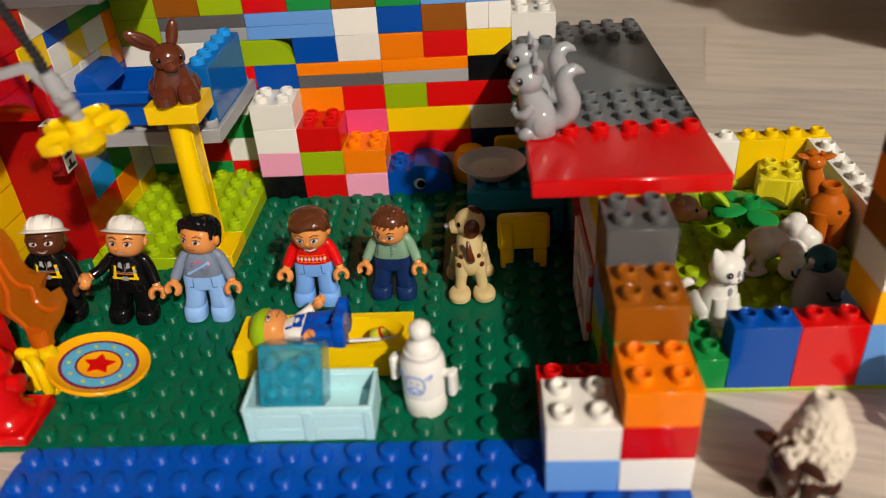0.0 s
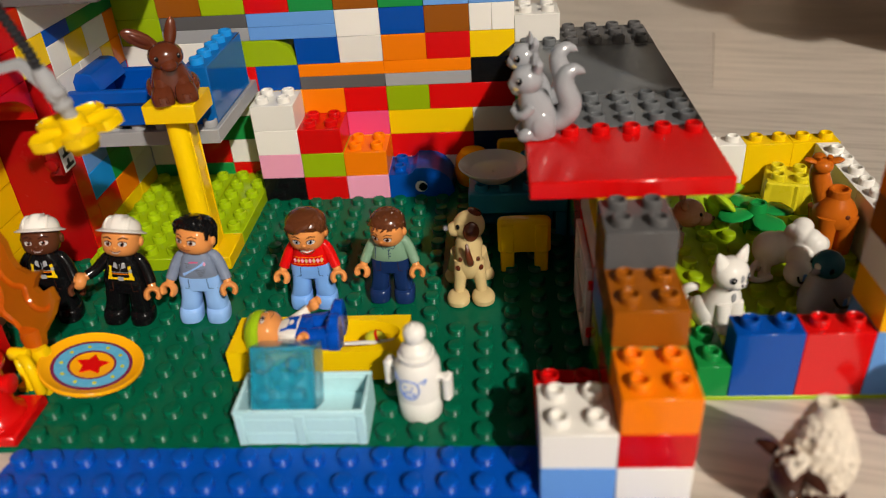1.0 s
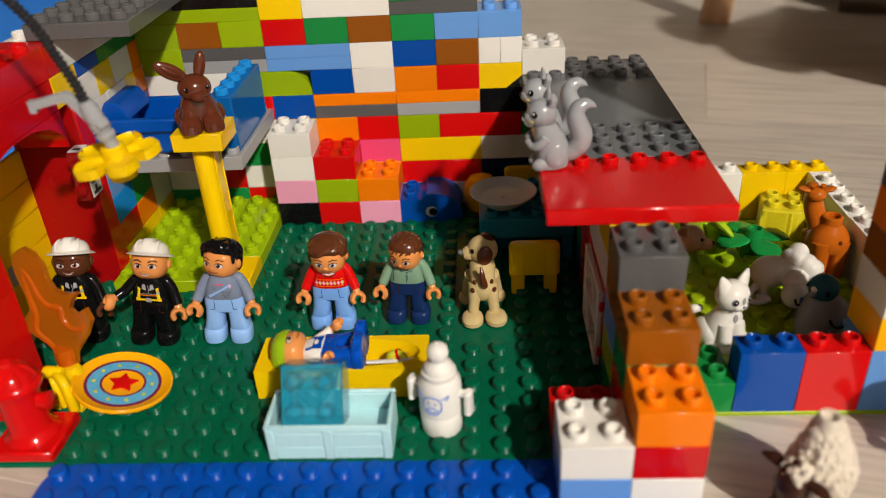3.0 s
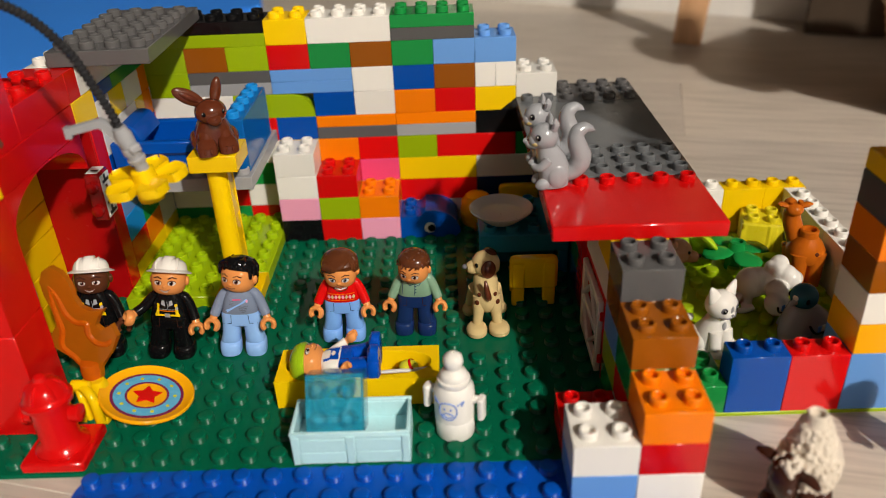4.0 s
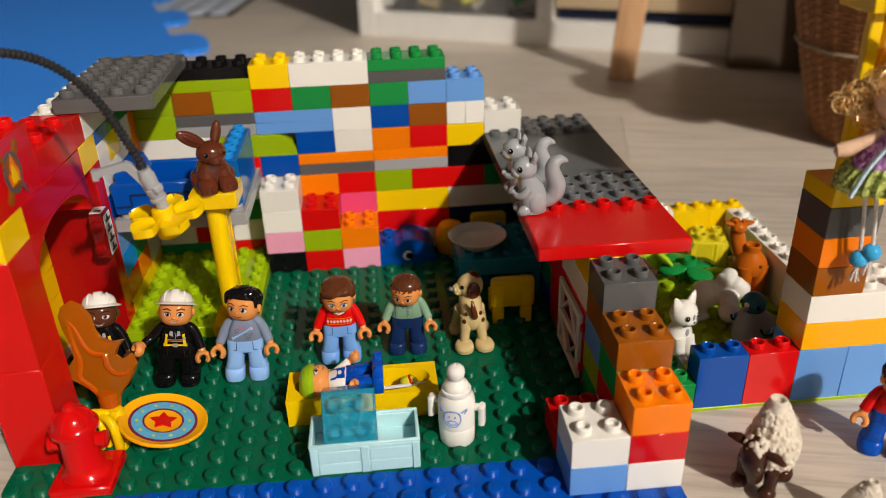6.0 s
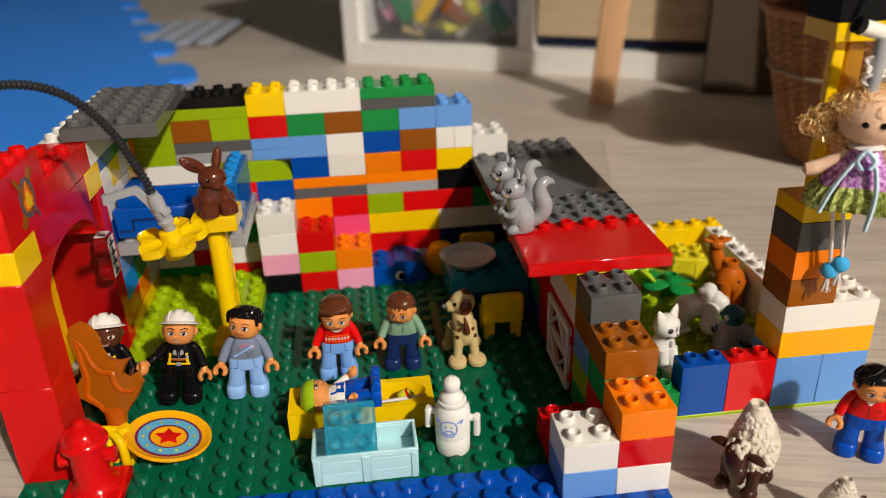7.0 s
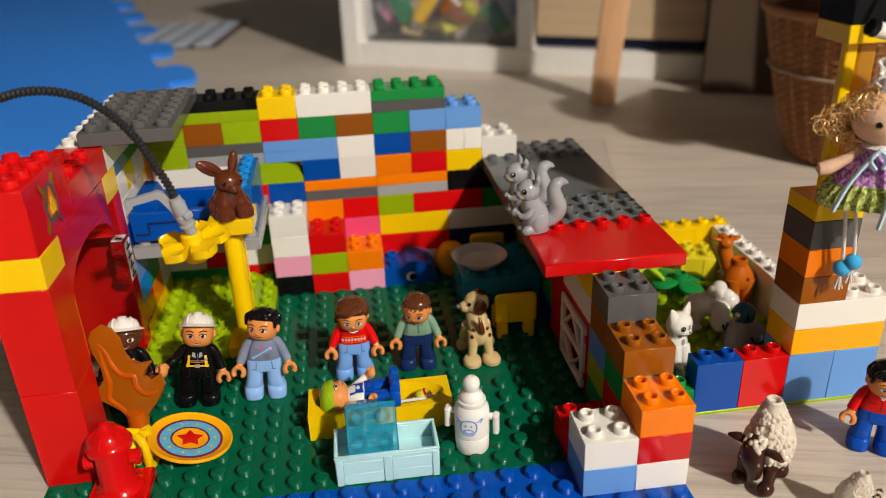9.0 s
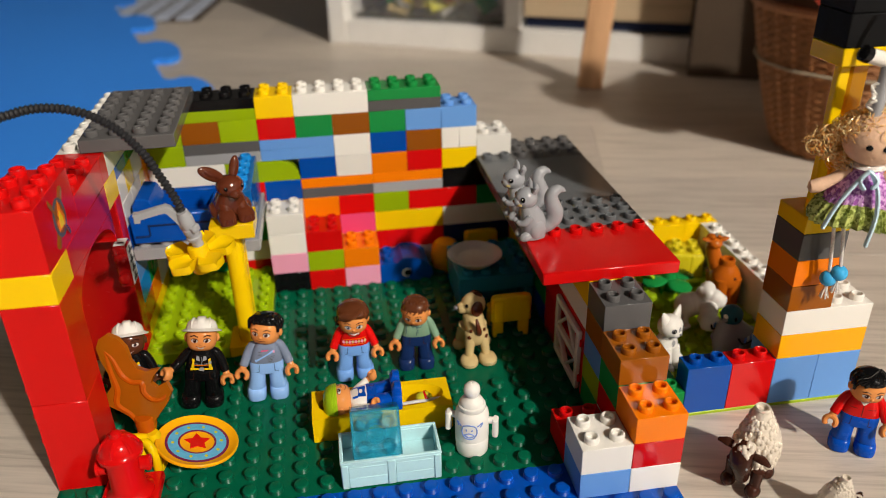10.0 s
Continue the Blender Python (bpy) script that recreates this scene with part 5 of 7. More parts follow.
block = thing("handle_block", "yellow toy block with a curved handle", "toy block", at=(S(-10.5), S(-15.05), 0.0002), rz=-10)
hb = Shape().box(-0.0110, 0.0090, -0.0080, 0.0085, 0, 0.0046, YELLOW, 0.0008)
hb.loft([(0.0046, -0.001, 0.003, 0.0082, 0.0050), (0.0205, -0.002, 0.004, 0.0074, 0.0046), (0.0228, -0.002, 0.004, 0.0062, 0.0038)], YELLOW, None, 24, 4)
hb.put("body", block)
Shape().tube([(-0.0080, -0.0045, 0.0245), (-0.0050, -0.0045, 0.0250), (0.0010, -0.0040, 0.0245)], [0.0036, 0.0034, 0.0032], YELLOW, None, 14).put("knob", block)
Shape().tube([(-0.0030, -0.0050, 0.0245), (0.0030, -0.0080, 0.0235), (0.0062, -0.0100, 0.0190), (0.0072, -0.0108, 0.012), (0.0068, -0.0100, 0.0050)], [0.0026, 0.0028, 0.0028, 0.0028, 0.0030], YELLOW, None, 12).put("handle", block)
Shape().tube([(-0.0060, -0.0045, 0.0230), (-0.0030, -0.0075, 0.0180), (-0.0012, -0.0085, 0.011), (-0.0008, -0.0080, 0.0045)], [0.0020, 0.0020, 0.0020, 0.0020], YELLOW, None, 10).put("strut", block)


def flame():
    t = thing("toy_flame", "clear orange toy flame standing on yellow block", "toy flame", at=(S(-10.65), S(-14.5), 0.0225), rz=-14)
    pts = [(-4, 0), (-7, 8), (-13, 12), (-20, 16), (-25, 21), (-19, 24), (-16, 29), (-17, 37), (-20.5, 46), (-22, 54), (-20, 60), (-15.5, 63.5), (-10, 61), (-6, 55), (-4.4, 47), (-1.5, 42), (4, 40), (11, 42), (7.5, 37), (5.6, 32), (8.5, 29.5), (14, 33.5), (16.5, 27), (13, 18), (8.5, 11), (5.5, 6), (5, 0)]
    ms = pose(0, 0, 0, 78, 0, 0) @ Matrix.Diagonal((0.00122, 0.00104, 0.001, 1))
    Shape().prism(pts, -1.8, 1.8, FLAME, ms).put("blade", t)
    rb = Shape()
    for z in (-1.0, 1.0):
        rb.tube([(-17.5, 52, z), (-15.5, 38, z), (-13, 27, z), (-14.2, 17, z), (-7.5, 10.5, z), (-3.5, 4, z)], [1.0, 1.7, 2.0, 2.0, 2.0, 1.2], FLAMERIM, ms, 8)
        rb.tube([(-17.5, 52, z), (-13.9, 47, z), (-10, 37, z), (-5, 32.4, z), (0.6, 32, z), (1.3, 26, z), (5, 21.5, z), (10.5, 21.5, z), (13.5, 25, z)], [1.0, 1.6, 2.0, 2.0, 2.0, 2.0, 2.0, 1.8, 0.9], FLAMERIM, ms, 8)
    rb.put("vein", t)
    Shape().lathe([(0, -0.0012), (0.0058, -0.0012), (0.0062, 0.006), (0.0055, 0.010), (0, 0.0105)], FLAMERIM, None, 18).put("socket", t)


flame()


# ---------------------------------------------------------------- hose with nozzle and flower
def petal(turn):
    """A thick pointed petal, hollowed like a spoon, that rises outward."""
    n, w = 10, 6
    m = pose(0, 0, 0, 0, 0, turn)
    verts, faces = [], []
    for side in (0, 1):
        for i in range(n + 1):
            u = i / n
            half = (0.0021 + 0.0055 * min(1.0, u / 0.62)) * (1.0 if u < 0.62 else 1 - 0.93 * ((u - 0.62) / 0.38) ** 1.7)
            for j in range(w + 1):
                v = 2 * j / w - 1
                x = 0.0040 + 0.0165 * u
                rise = -0.0026 + 0.0024 * u - 0.0012 * u * u
                z = rise + (-0.0020 if side == 0 else 0.0022 * abs(v) ** 1.5 + 0.0006)
                verts.append((x, half * v, z))
    row_, lay = w + 1, (n + 1) * (w + 1)
    for i in range(n):
        for j in range(w):
            a = i * row_ + j
            faces += [(a, a + 1, a + row_ + 1, a + row_), (lay + a, lay + a + row_, lay + a + row_ + 1, lay + a + 1)]
    edge = [j for j in range(w)] + [i * row_ + w for i in range(n)] + [n * row_ + j for j in range(w, 0, -1)] + [i * row_ for i in range(n, 0, -1)]
    for a, b in zip(edge, edge[1:] + edge[:1]):
        faces.append((a, b, lay + b, lay + a))
    return Shape().add(verts, faces, YELLOW, m)


def hose():
    t = thing("fire_hose", "ribbed black toy hose with grey nozzle and yellow flower", "toy hose")
    ctrl = [(-0.300, -0.200, FLOOR_Z + 0.003), (-0.297, -0.205, 0.06), (-0.286, -0.210, 0.14), (-0.262, -0.213, 0.195), (-0.232, -0.214, 0.2225), (-0.204, -0.215, 0.2325), (-0.186, -0.215, 0.2345), (-0.168, -0.215, 0.2305), (-0.153, -0.215, 0.2205), (-0.141, -0.215, 0.2050), (-0.1335, -0.2168, 0.1900), (-0.1275, -0.2184, 0.1770), (-0.1252, -0.2190, 0.1690)]
    pts, n = [], len(ctrl)
    for i in range(n - 1):
        p0, p1, p2, p3 = (Vector(ctrl[max(0, min(n - 1, i + k))]) for k in (-1, 0, 1, 2))
        for j in range(60):
            u = j / 60
            pts.append(0.5 * ((2 * p1) + (p2 - p0) * u + (2 * p0 - 5 * p1 + 4 * p2 - p3) * u * u + (3 * p1 - p0 - 3 * p2 + p3) * u**3))
    even, acc, want = [pts[0]], 0.0, 0.00066
    for a, b in zip(pts, pts[1:]):
        ln = (b - a).length
        while acc + ln >= want * len(even):
            even.append(a.lerp(b, (want * len(even) - acc) / ln))
        acc += ln
    Shape().tube(even, [(0.0028, 0.0025, 0.0018, 0.0025)[i % 4] for i in range(len(even))], RUBBER, None, 10).put("hose", t)
    c = Vector((-0.1190, -0.2118, 0.1365))
    up = Vector((-0.18, -0.22, 0.96)).normalized()
    q = up.to_track_quat("Z", "Y").to_matrix().to_4x4()
    mf = Matrix.Translation(c) @ q
    nz = Shape().lathe([(0, 0.004), (0.0040, 0.004), (0.0040, 0.0125), (0.0054, 0.0130), (0.0056, 0.0150), (0.0048, 0.0155), (0.0048, 0.0178), (0.0056, 0.0182), (0.0056, 0.0215), (0.0050, 0.0220), (0.0052, 0.0300), (0.0044, 0.0312), (0.0040, 0.0340), (0, 0.0340)], GREY, mf @ Matrix.Diagonal((0.86, 0.86, 1, 1)), 20)
    nz.box(-0.0062, 0.0062, -0.0030, 0.0030, 0.0196, 0.0240, GREY, 0.0008, mf)
    nz.put("nozzle", t)
    g0 = c + up * 0.024
    bracket = [(0, -4), (1, 2), (-8, 12.5), (-11, 14), (-27, 10.5), (-29.5, 10.6), (-29.5, 4.8), (-26.6, 4.6), (-26, 6.8), (-12, 9.9), (-10.2, 9.2), (-3.0, -1.6)]
    Shape().prism(bracket, -2.4, 2.4, GREY, Matrix.Translation(g0) @ pose(0, 0, 0, 90, 0, 4) @ MM, 0.5).put("grip", t)
    fl = new("flower")
    fl.parent = t
    fl.matrix_basis = Matrix.Translation(c + Vector((-0.0022, 0, 0.0018))) @ Vector((-0.10, -0.10, 0.98)).to_track_quat("Z", "Y").to_matrix().to_4x4() @ Matrix.Scale(1.1, 4)
    Shape().lathe([(0.0040, -0.0118), (0.0062, -0.0120), (0.0066, -0.0112), (0.0066, -0.0040), (0.0058, 0.0), (0.0056, 0.004), (0.0046, 0.005), (0, 0.0052), (0, -0.006), (0.0040, -0.006), (0.0040, -0.0118)], YELLOW, None, 24).put("hub", fl)
    for k in range(5):
        petal(72 * k + 60).put("petal", fl)


hose()

# ---------------------------------------------------------------- lime corner plate, pole with rabbit, shelf
lime = Shape().box(S(-12) + GAP, S(-8) - GAP, S(-8), S(0) - GAP, 0.0001, Z(0.5), LIME, 0.0005)
lime.box(S(-8), S(-6) - GAP, S(-6) + GAP, S(0) - GAP, 0.0001, Z(0.5), LIME, 0.0005)
for i in range(-12, -6):
    for j in range(-8, 0):
        if i < -8 or j >= -6:
            lime.stud(S(i + 0.5), S(j + 0.5), Z(0.5), LIME)
tagged(lime.put("garden_plate", m=pose(0, 0, 0)), "lime green studded toy plate in the wall corner", "toy plate")

pole = thing("look_out_pole", "yellow toy pillar with square foot and platform", "toy pillar", at=(S(-7), S(-7), 0))
Shape().box(-S(1), S(1) - GAP, -S(1), S(1), 0.0001, Z(0.5), YELLOW, 0.0006).put("foot", pole)
ps = Shape()
ps.loft([(Z(0.5), -0.0020, -0.0035, 0.0066, 0.0066), (Z(5.4), -0.0020, -0.0035, 0.0066, 0.0066)], YELLOW, None, 28, 2.2)
ps.box(0.0016, 0.0040, -0.004, 0.010, Z(0.5), Z(5.4), YELLOW, 0.0006)
ps.box(-0.0086, -0.0062, 0.000, 0.010, Z(0.5), Z(5.4), YELLOW, 0.0006)
for k in range(5):
    z0 = Z(0.9 + k)
    ps.add([(-0.006, 0.0025, z0), (0.0016, 0.0025, z0), (0.0016, 0.0095, z0), (-0.006, 0.0095, z0), (-0.006, 0.0025, z0 + 0.009), (0.0016, 0.0025, z0 + 0.009)], [(0, 1, 2, 3), (0, 1, 5, 4), (2, 3, 4, 5), (0, 3, 4), (1, 2, 5)], YELLOW)
ps.put("shaft", pole)
for y0, y1 in ((-0.0040, -0.0022), (0.0082, 0.0100)):
    Shape().box(0.0041, 0.0051, y0, y1, Z(0.5) + 0.0002, Z(5.4) - 0.0002, YELLOW, 0.0004).put("rail", pole)
for k in range(5):
    z0, z1 = Z(0.55 + k * 0.95), Z(0.55 + (k + 1) * 0.95) - 0.002
    Shape().add([(0.0041, -0.0021, z0), (0.0041, 0.0081, z0), (0.0050, 0.0081, z0), (0.0050, -0.0021, z1), (0.0041, -0.0021, z1), (0.0041, 0.0081, z1), (0.0050, -0.0021, z0)], [(0, 1, 2, 6), (6, 2, 3), (2, 1, 5), (2, 5, 4, 3), (0, 6, 3, 4), (0, 4, 5, 1)], YELLOW).put("brace", pole)
Shape().box(-S(1) + GAP, S(1) - GAP, -S(1) + GAP, S(1) - GAP, Z(5.4), Z(6.0), YELLOW, 0.0005).put("platform", pole)


CHOCDARK = plastic("deep_chocolate_plastic", (0.09, 0.02, 0.009), 0.16, 0.02)


def rabbit():
    """Sits facing -y."""
    s = Shape()
    s.loft([(0, 0, 3, 11, 9), (1.5, 0, 3, 13.0, 11.0), (8, 0, 3.5, 13.2, 12.0), (15, 0, 2.8, 10.8, 11.4), (21, 0, 0.6, 8.6, 9.4), (27, 0, -0.6, 6.2, 6.8)], CHOC, MM, 28, 2.4)
    for sx in (-1, 1):
        s.loft([(0, sx * 6.4, -9, 5.2, 6.0), (1, sx * 6.4, -9, 6.1, 7.2), (6, sx * 6.4, -8.8, 6.2, 7.4), (9.5, sx * 6.2, -7, 5.4, 6.0), (12, sx * 5.6, -4, 3.4, 4)], CHOC, MM, 20, 2.7)
        for k in (-1, 1):
            s.tube([(sx * 6.4 + k * 1.8, -15.4, 6.2), (sx * 6.4 + k * 1.9, -16.0, 3.0)], [0.9, 1.0], CHOC, MM, 6)
        s.tube([(sx * 4.4, 0.0, 18), (sx * 5.2, -3.6, 12), (sx * 6.0, -7.5, 6.5)], [4.0, 4.8, 4.8], CHOC, MM, 14)
        s.ball((0, 0, 0), (4.4, 8.6, 6.6), CHOC, MM @ Matrix.Translation((sx * 10.6, 5, 6.6)), 18, 12)
    hd_ = MM @ Matrix.Translation((0, -3.5, 28)) @ pose(0, 0, 0, -2, 0, 8) @ Matrix.Diagonal((0.96, 0.96, 0.94, 1))
    s.ball((0, 0, 0), (10.0, 10.0, 9.4), CHOC, hd_, 26, 16)
    s.ball((0, 0, 0), (5.0, 6.4, 4.8), CHOC, hd_ @ Matrix.Translation((0, -6.0, -4.0)) @ pose(0, 0, 0, 18, 0, 0), 20, 14)
    s.ball((0, 0, 0), (1.1, 0.6, 0.7), CHOCDARK, hd_ @ Matrix.Translation((0, -11.6, -3.4)), 10, 8)
    for sx in (-1, 1):
        s.ball((0, 0, 0), (1.4, 0.8, 1.7), BLACK, hd_ @ Matrix.Translation((sx * 6.2, -7.8, 0.8)) @ pose(0, 0, 0, 0, 0, sx * 38), 12, 8)
        s.ball((0, 0, 0), 0.3, WHITE, hd_ @ Matrix.Translation((sx * 6.6 - 0.4, -8.5, 1.8)), 8, 6)
    for x, z, ry, rx_, ry_, ln, tone in ((-11.4, 12.6, -50, 5.0, 2.4, 11.2, CHOC), (-11.4, 12.8, -50, 2.8, 2.7, 8.0, CHOCDARK), (5.8, 13.6, 14, 3.6, 3.0, 10.2, CHOC)):
        s.ball((0, 0, 0), (rx_, ry_, ln), tone, hd_ @ Matrix.Translation((x, 1.6 if tone is CHOC else 1.0, z)) @ pose(0, 0, 0, 0, ry, 0), 18, 14)
    ob = s.put("rabbit_statuette", m=pose(S(-6.95), S(-7.1), Z(6.0), 0, 0, 22) @ Matrix.Diagonal((1.06, 1.0, 0.95, 1)))
    return tagged(ob, "glossy chocolate brown toy rabbit on yellow platform", "toy rabbit")


rabbit()

shelf = thing("grey_shelf", "light grey toy plate jutting out from the walls", "toy plate")
g = Shape().box(S(-12) + GAP, S(-6.05), S(-6), S(0) - GAP, Z(4.0), Z(4.5), GREY, 0.0005)
for i in range(-12, -6):
    for j in (-6, -1):
        g.stud(S(i + 0.5), S(j + 0.5), Z(4.5), GREY)
g.put("plate", shelf)

bed = thing("blue_truck_bed", "blue toy truck body with raised back on grey shelf", "toy vehicle part", at=(S(-12), S(-5.95), Z(4.5)))
bs = Shape()
bs.box(S(0.1), S(4.0), S(0.0), S(0.35), 0.004, Z(1.45), BLUE, 0.0012)
bs.box(S(0.1), S(4.0), S(3.4), S(3.75), 0.004, Z(1.3), BLUE, 0.0012)
bs.box(S(0.1), S(0.5), S(0.35), S(3.4), 0.004, Z(1.3), BLUE, 0.0012)
bs.box(S(3.6), S(4.0), S(0.35), S(3.4), 0.004, Z(1.15), BLUE, 0.0012)
bs.box(S(0.1), S(4.0), S(0.35), S(3.4), 0.004, 0.010, BLUE, 0.0012)
bs.put("body", bed)
Shape().prism([(0, 0), (S(1.1), 0), (S(0.95), Z(0.3)), (S(0.8), Z(0.55)), (S(0.55), Z(0.62)), (S(0.2), Z(0.62)), (0, Z(0.35))], 0, S(2.4), BLUE, pose(S(0.2), S(3.0), Z(1.3), 90, 0, 0), 0.0008).put("raised_back", bed)
# Raised navy strips put the grooves' shade into colour.
for (x0, x1, z0, z1) in ((0.9, 3.8, 0.95, 1.0), (0.9, 0.98, 0.55, 0.95), (0.25, 0.9, 0.5, 0.55)):
    Shape().box(S(x0), S(x1), -0.0008, 0.0004, Z(z0), Z(z1) + 0.0006, NAVY, 0.0002).put("groove", bed)
for i in range(2):
    Shape().box(S(0.5 + 2.6 * i), S(1.3 + 2.6 * i), S(0.5), S(3.2), 0.0002, 0.0045, BLUE, 0.0006).put("skid", bed)

azure = thing("azure_panel", "clear azure toy panel with a row of studs", "toy panel", at=(S(-7.2), S(-5.4), Z(4.5)))
ap = Shape().box(0, S(1.0), 0, S(4.8), 0.0001, Z(2.0), CLEARAZURE, 0.0006)
ap.put("panel", azure)
ap = Shape()
for j in range(5):
    ap.stud(S(0.5), S(0.45 + j * 0.97), Z(2.0), AZURE)
ap.put("studs", azure)


# ---------------------------------------------------------------- whale brick, table, dish, chairs
def whale():
    t = thing("whale_brick", "blue toy brick shaped like a whale with white eye", "toy brick", at=(S(0), S(-2), 0))
    n = 10
    w, h = S(3.05), Z(1.25)
    poly = [(GAP, 0.0001), (w - 0.004, 0.0001)]
    poly += [(w - 0.022 + 0.022 * math.cos(radians(a)), 0.004 + (h - 0.004) * math.sin(radians(a))) for a in [90 * i / n for i in range(n + 1)]]
    poly += [(S(1.3), h), (S(1.1), Z(1.05)), (S(0.95), Z(1.0)), (GAP, Z(1.0))]
    Shape().prism(poly, GAP, S(2) - GAP, BLUE, pose(0, S(2), 0, 90, 0, 0)).put("body", t)
    s = Shape()
    for j in (0.5, 1.5):
        s.stud(S(0.5), S(j), Z(1.0), BLUE)
    s.put("studs", t)
    e = Shape().lathe([(0, 0.0006), (0.0042, 0.0004), (0.0046, 0)], WHITE, pose(S(1.5), 0, Z(0.46), 90, 0, 0), 20)
    e.lathe([(0, 0.0012), (0.0032, 0.0009), (0.0033, 0.0004)], BLACK, pose(S(1.58), 0, Z(0.46), 90, 0, 0), 18)
    e.put("eye", t)


whale()

table = thing("toy_table", "dark teal toy table block with studded top", "toy table", at=(S(3.85), S(-6.05), 0))
tb = Shape().box(0, S(4.1), 0, S(4), Z(1.0), Z(1.75), TEAL, 0.0008)
for i in range(4):
    for j in range(4):
        tb.stud(S(0.55 + i), S(0.5 + j), Z(1.75), TEAL)
tb.put("tabletop", table)
for x0, x1, y0, y1 in ((0.0, 0.5, 0.02, 3.98), (3.6, 4.1, 0.02, 3.98)):
    Shape().box(S(x0) + 0.0003, S(x1) - 0.0003, S(y0), S(y1), 0.0001, Z(1.0), TEAL, 0.0006).put("side_panel", table)
Shape().box(S(0.5), S(3.6), S(1.2), S(1.45), 0.0001, Z(1.0), TEAL, 0.0006).put("back_panel", table)

dish = thing("toy_dish", "cream white round toy dish standing on teal table", "toy dish", at=(S(4.92), S(-4.95), Z(1.75) + 0.0044))
Shape().lathe([(0, 0), (0.012, 0), (0.0135, 0.0012), (0.0200, 0.0062), (0.0232, 0.0092), (0.0236, 0.0100), (0.0230, 0.0104), (0.0205, 0.0090), (0.0170, 0.0056), (0.0150, 0.0048), (0.001, 0.0045), (0.0008, 0.0052), (0, 0.0053)], WHITE, None, 44).put("bowl", dish)


def chair(at, rz, label):
    t = thing("toy_chair", label, "toy chair", "toy chairs", at=at, rz=rz)
    Shape().loft([(Z(0.75), 0, 0, 0.0155, 0.0028), (Z(0.8), 0, 0, 0.0160, 0.0032), (Z(1.75), 0, 0, 0.0160, 0.0032), (Z(1.84), 0, 0, 0.0150, 0.0030), (Z(1.88), 0, 0, 0.0135, 0.0024)], YELLOW, None, 28, 5).put("backrest", t)
    for sx in (-1, 1):
        Shape().box(sx * 0.0103 - 0.0040, sx * 0.0103 + 0.0040, -0.0040, -0.0026, Z(0.76), Z(1.70), YELLOW, 0.0006).put("post", t)
    Shape().box(-0.0145, 0.0145, 0.0033, 0.0250, Z(0.72), Z(0.92), YELLOW, 0.0014).put("seat", t)
    for sx in (-1, 1):
        for y0 in (-0.002, 0.0170):
            Shape().box(sx * 0.0103 - 0.0042, sx * 0.0103 + 0.0042, y0, y0 + 0.006, 0.0001, Z(0.715), YELLOW, 0.001).put("leg", t)
    return t


chair((S(6.05), S(-8.6), 0), 0, "yellow toy chair with its back to the front").scale = (1.03, 1.0, 1.08)
chair((S(6.1), S(-0.75), 0), 180, "yellow toy chair behind the teal table")
ball_ = thing("yellow_ball", "amber yellow toy ball beside the teal table", "toy ball", at=(S(3.95), S(-0.95), 0))
Shape().lathe([(0, 0), (0.008, 0), (0.0110, 0.004), (0.0118, 0.010), (0.0108, 0.016), (0.0076, 0.0195), (0, 0.021)], AMBER, Matrix.Diagonal((1.2, 1.2, 1.5, 1)), 26).put("ball", ball_)


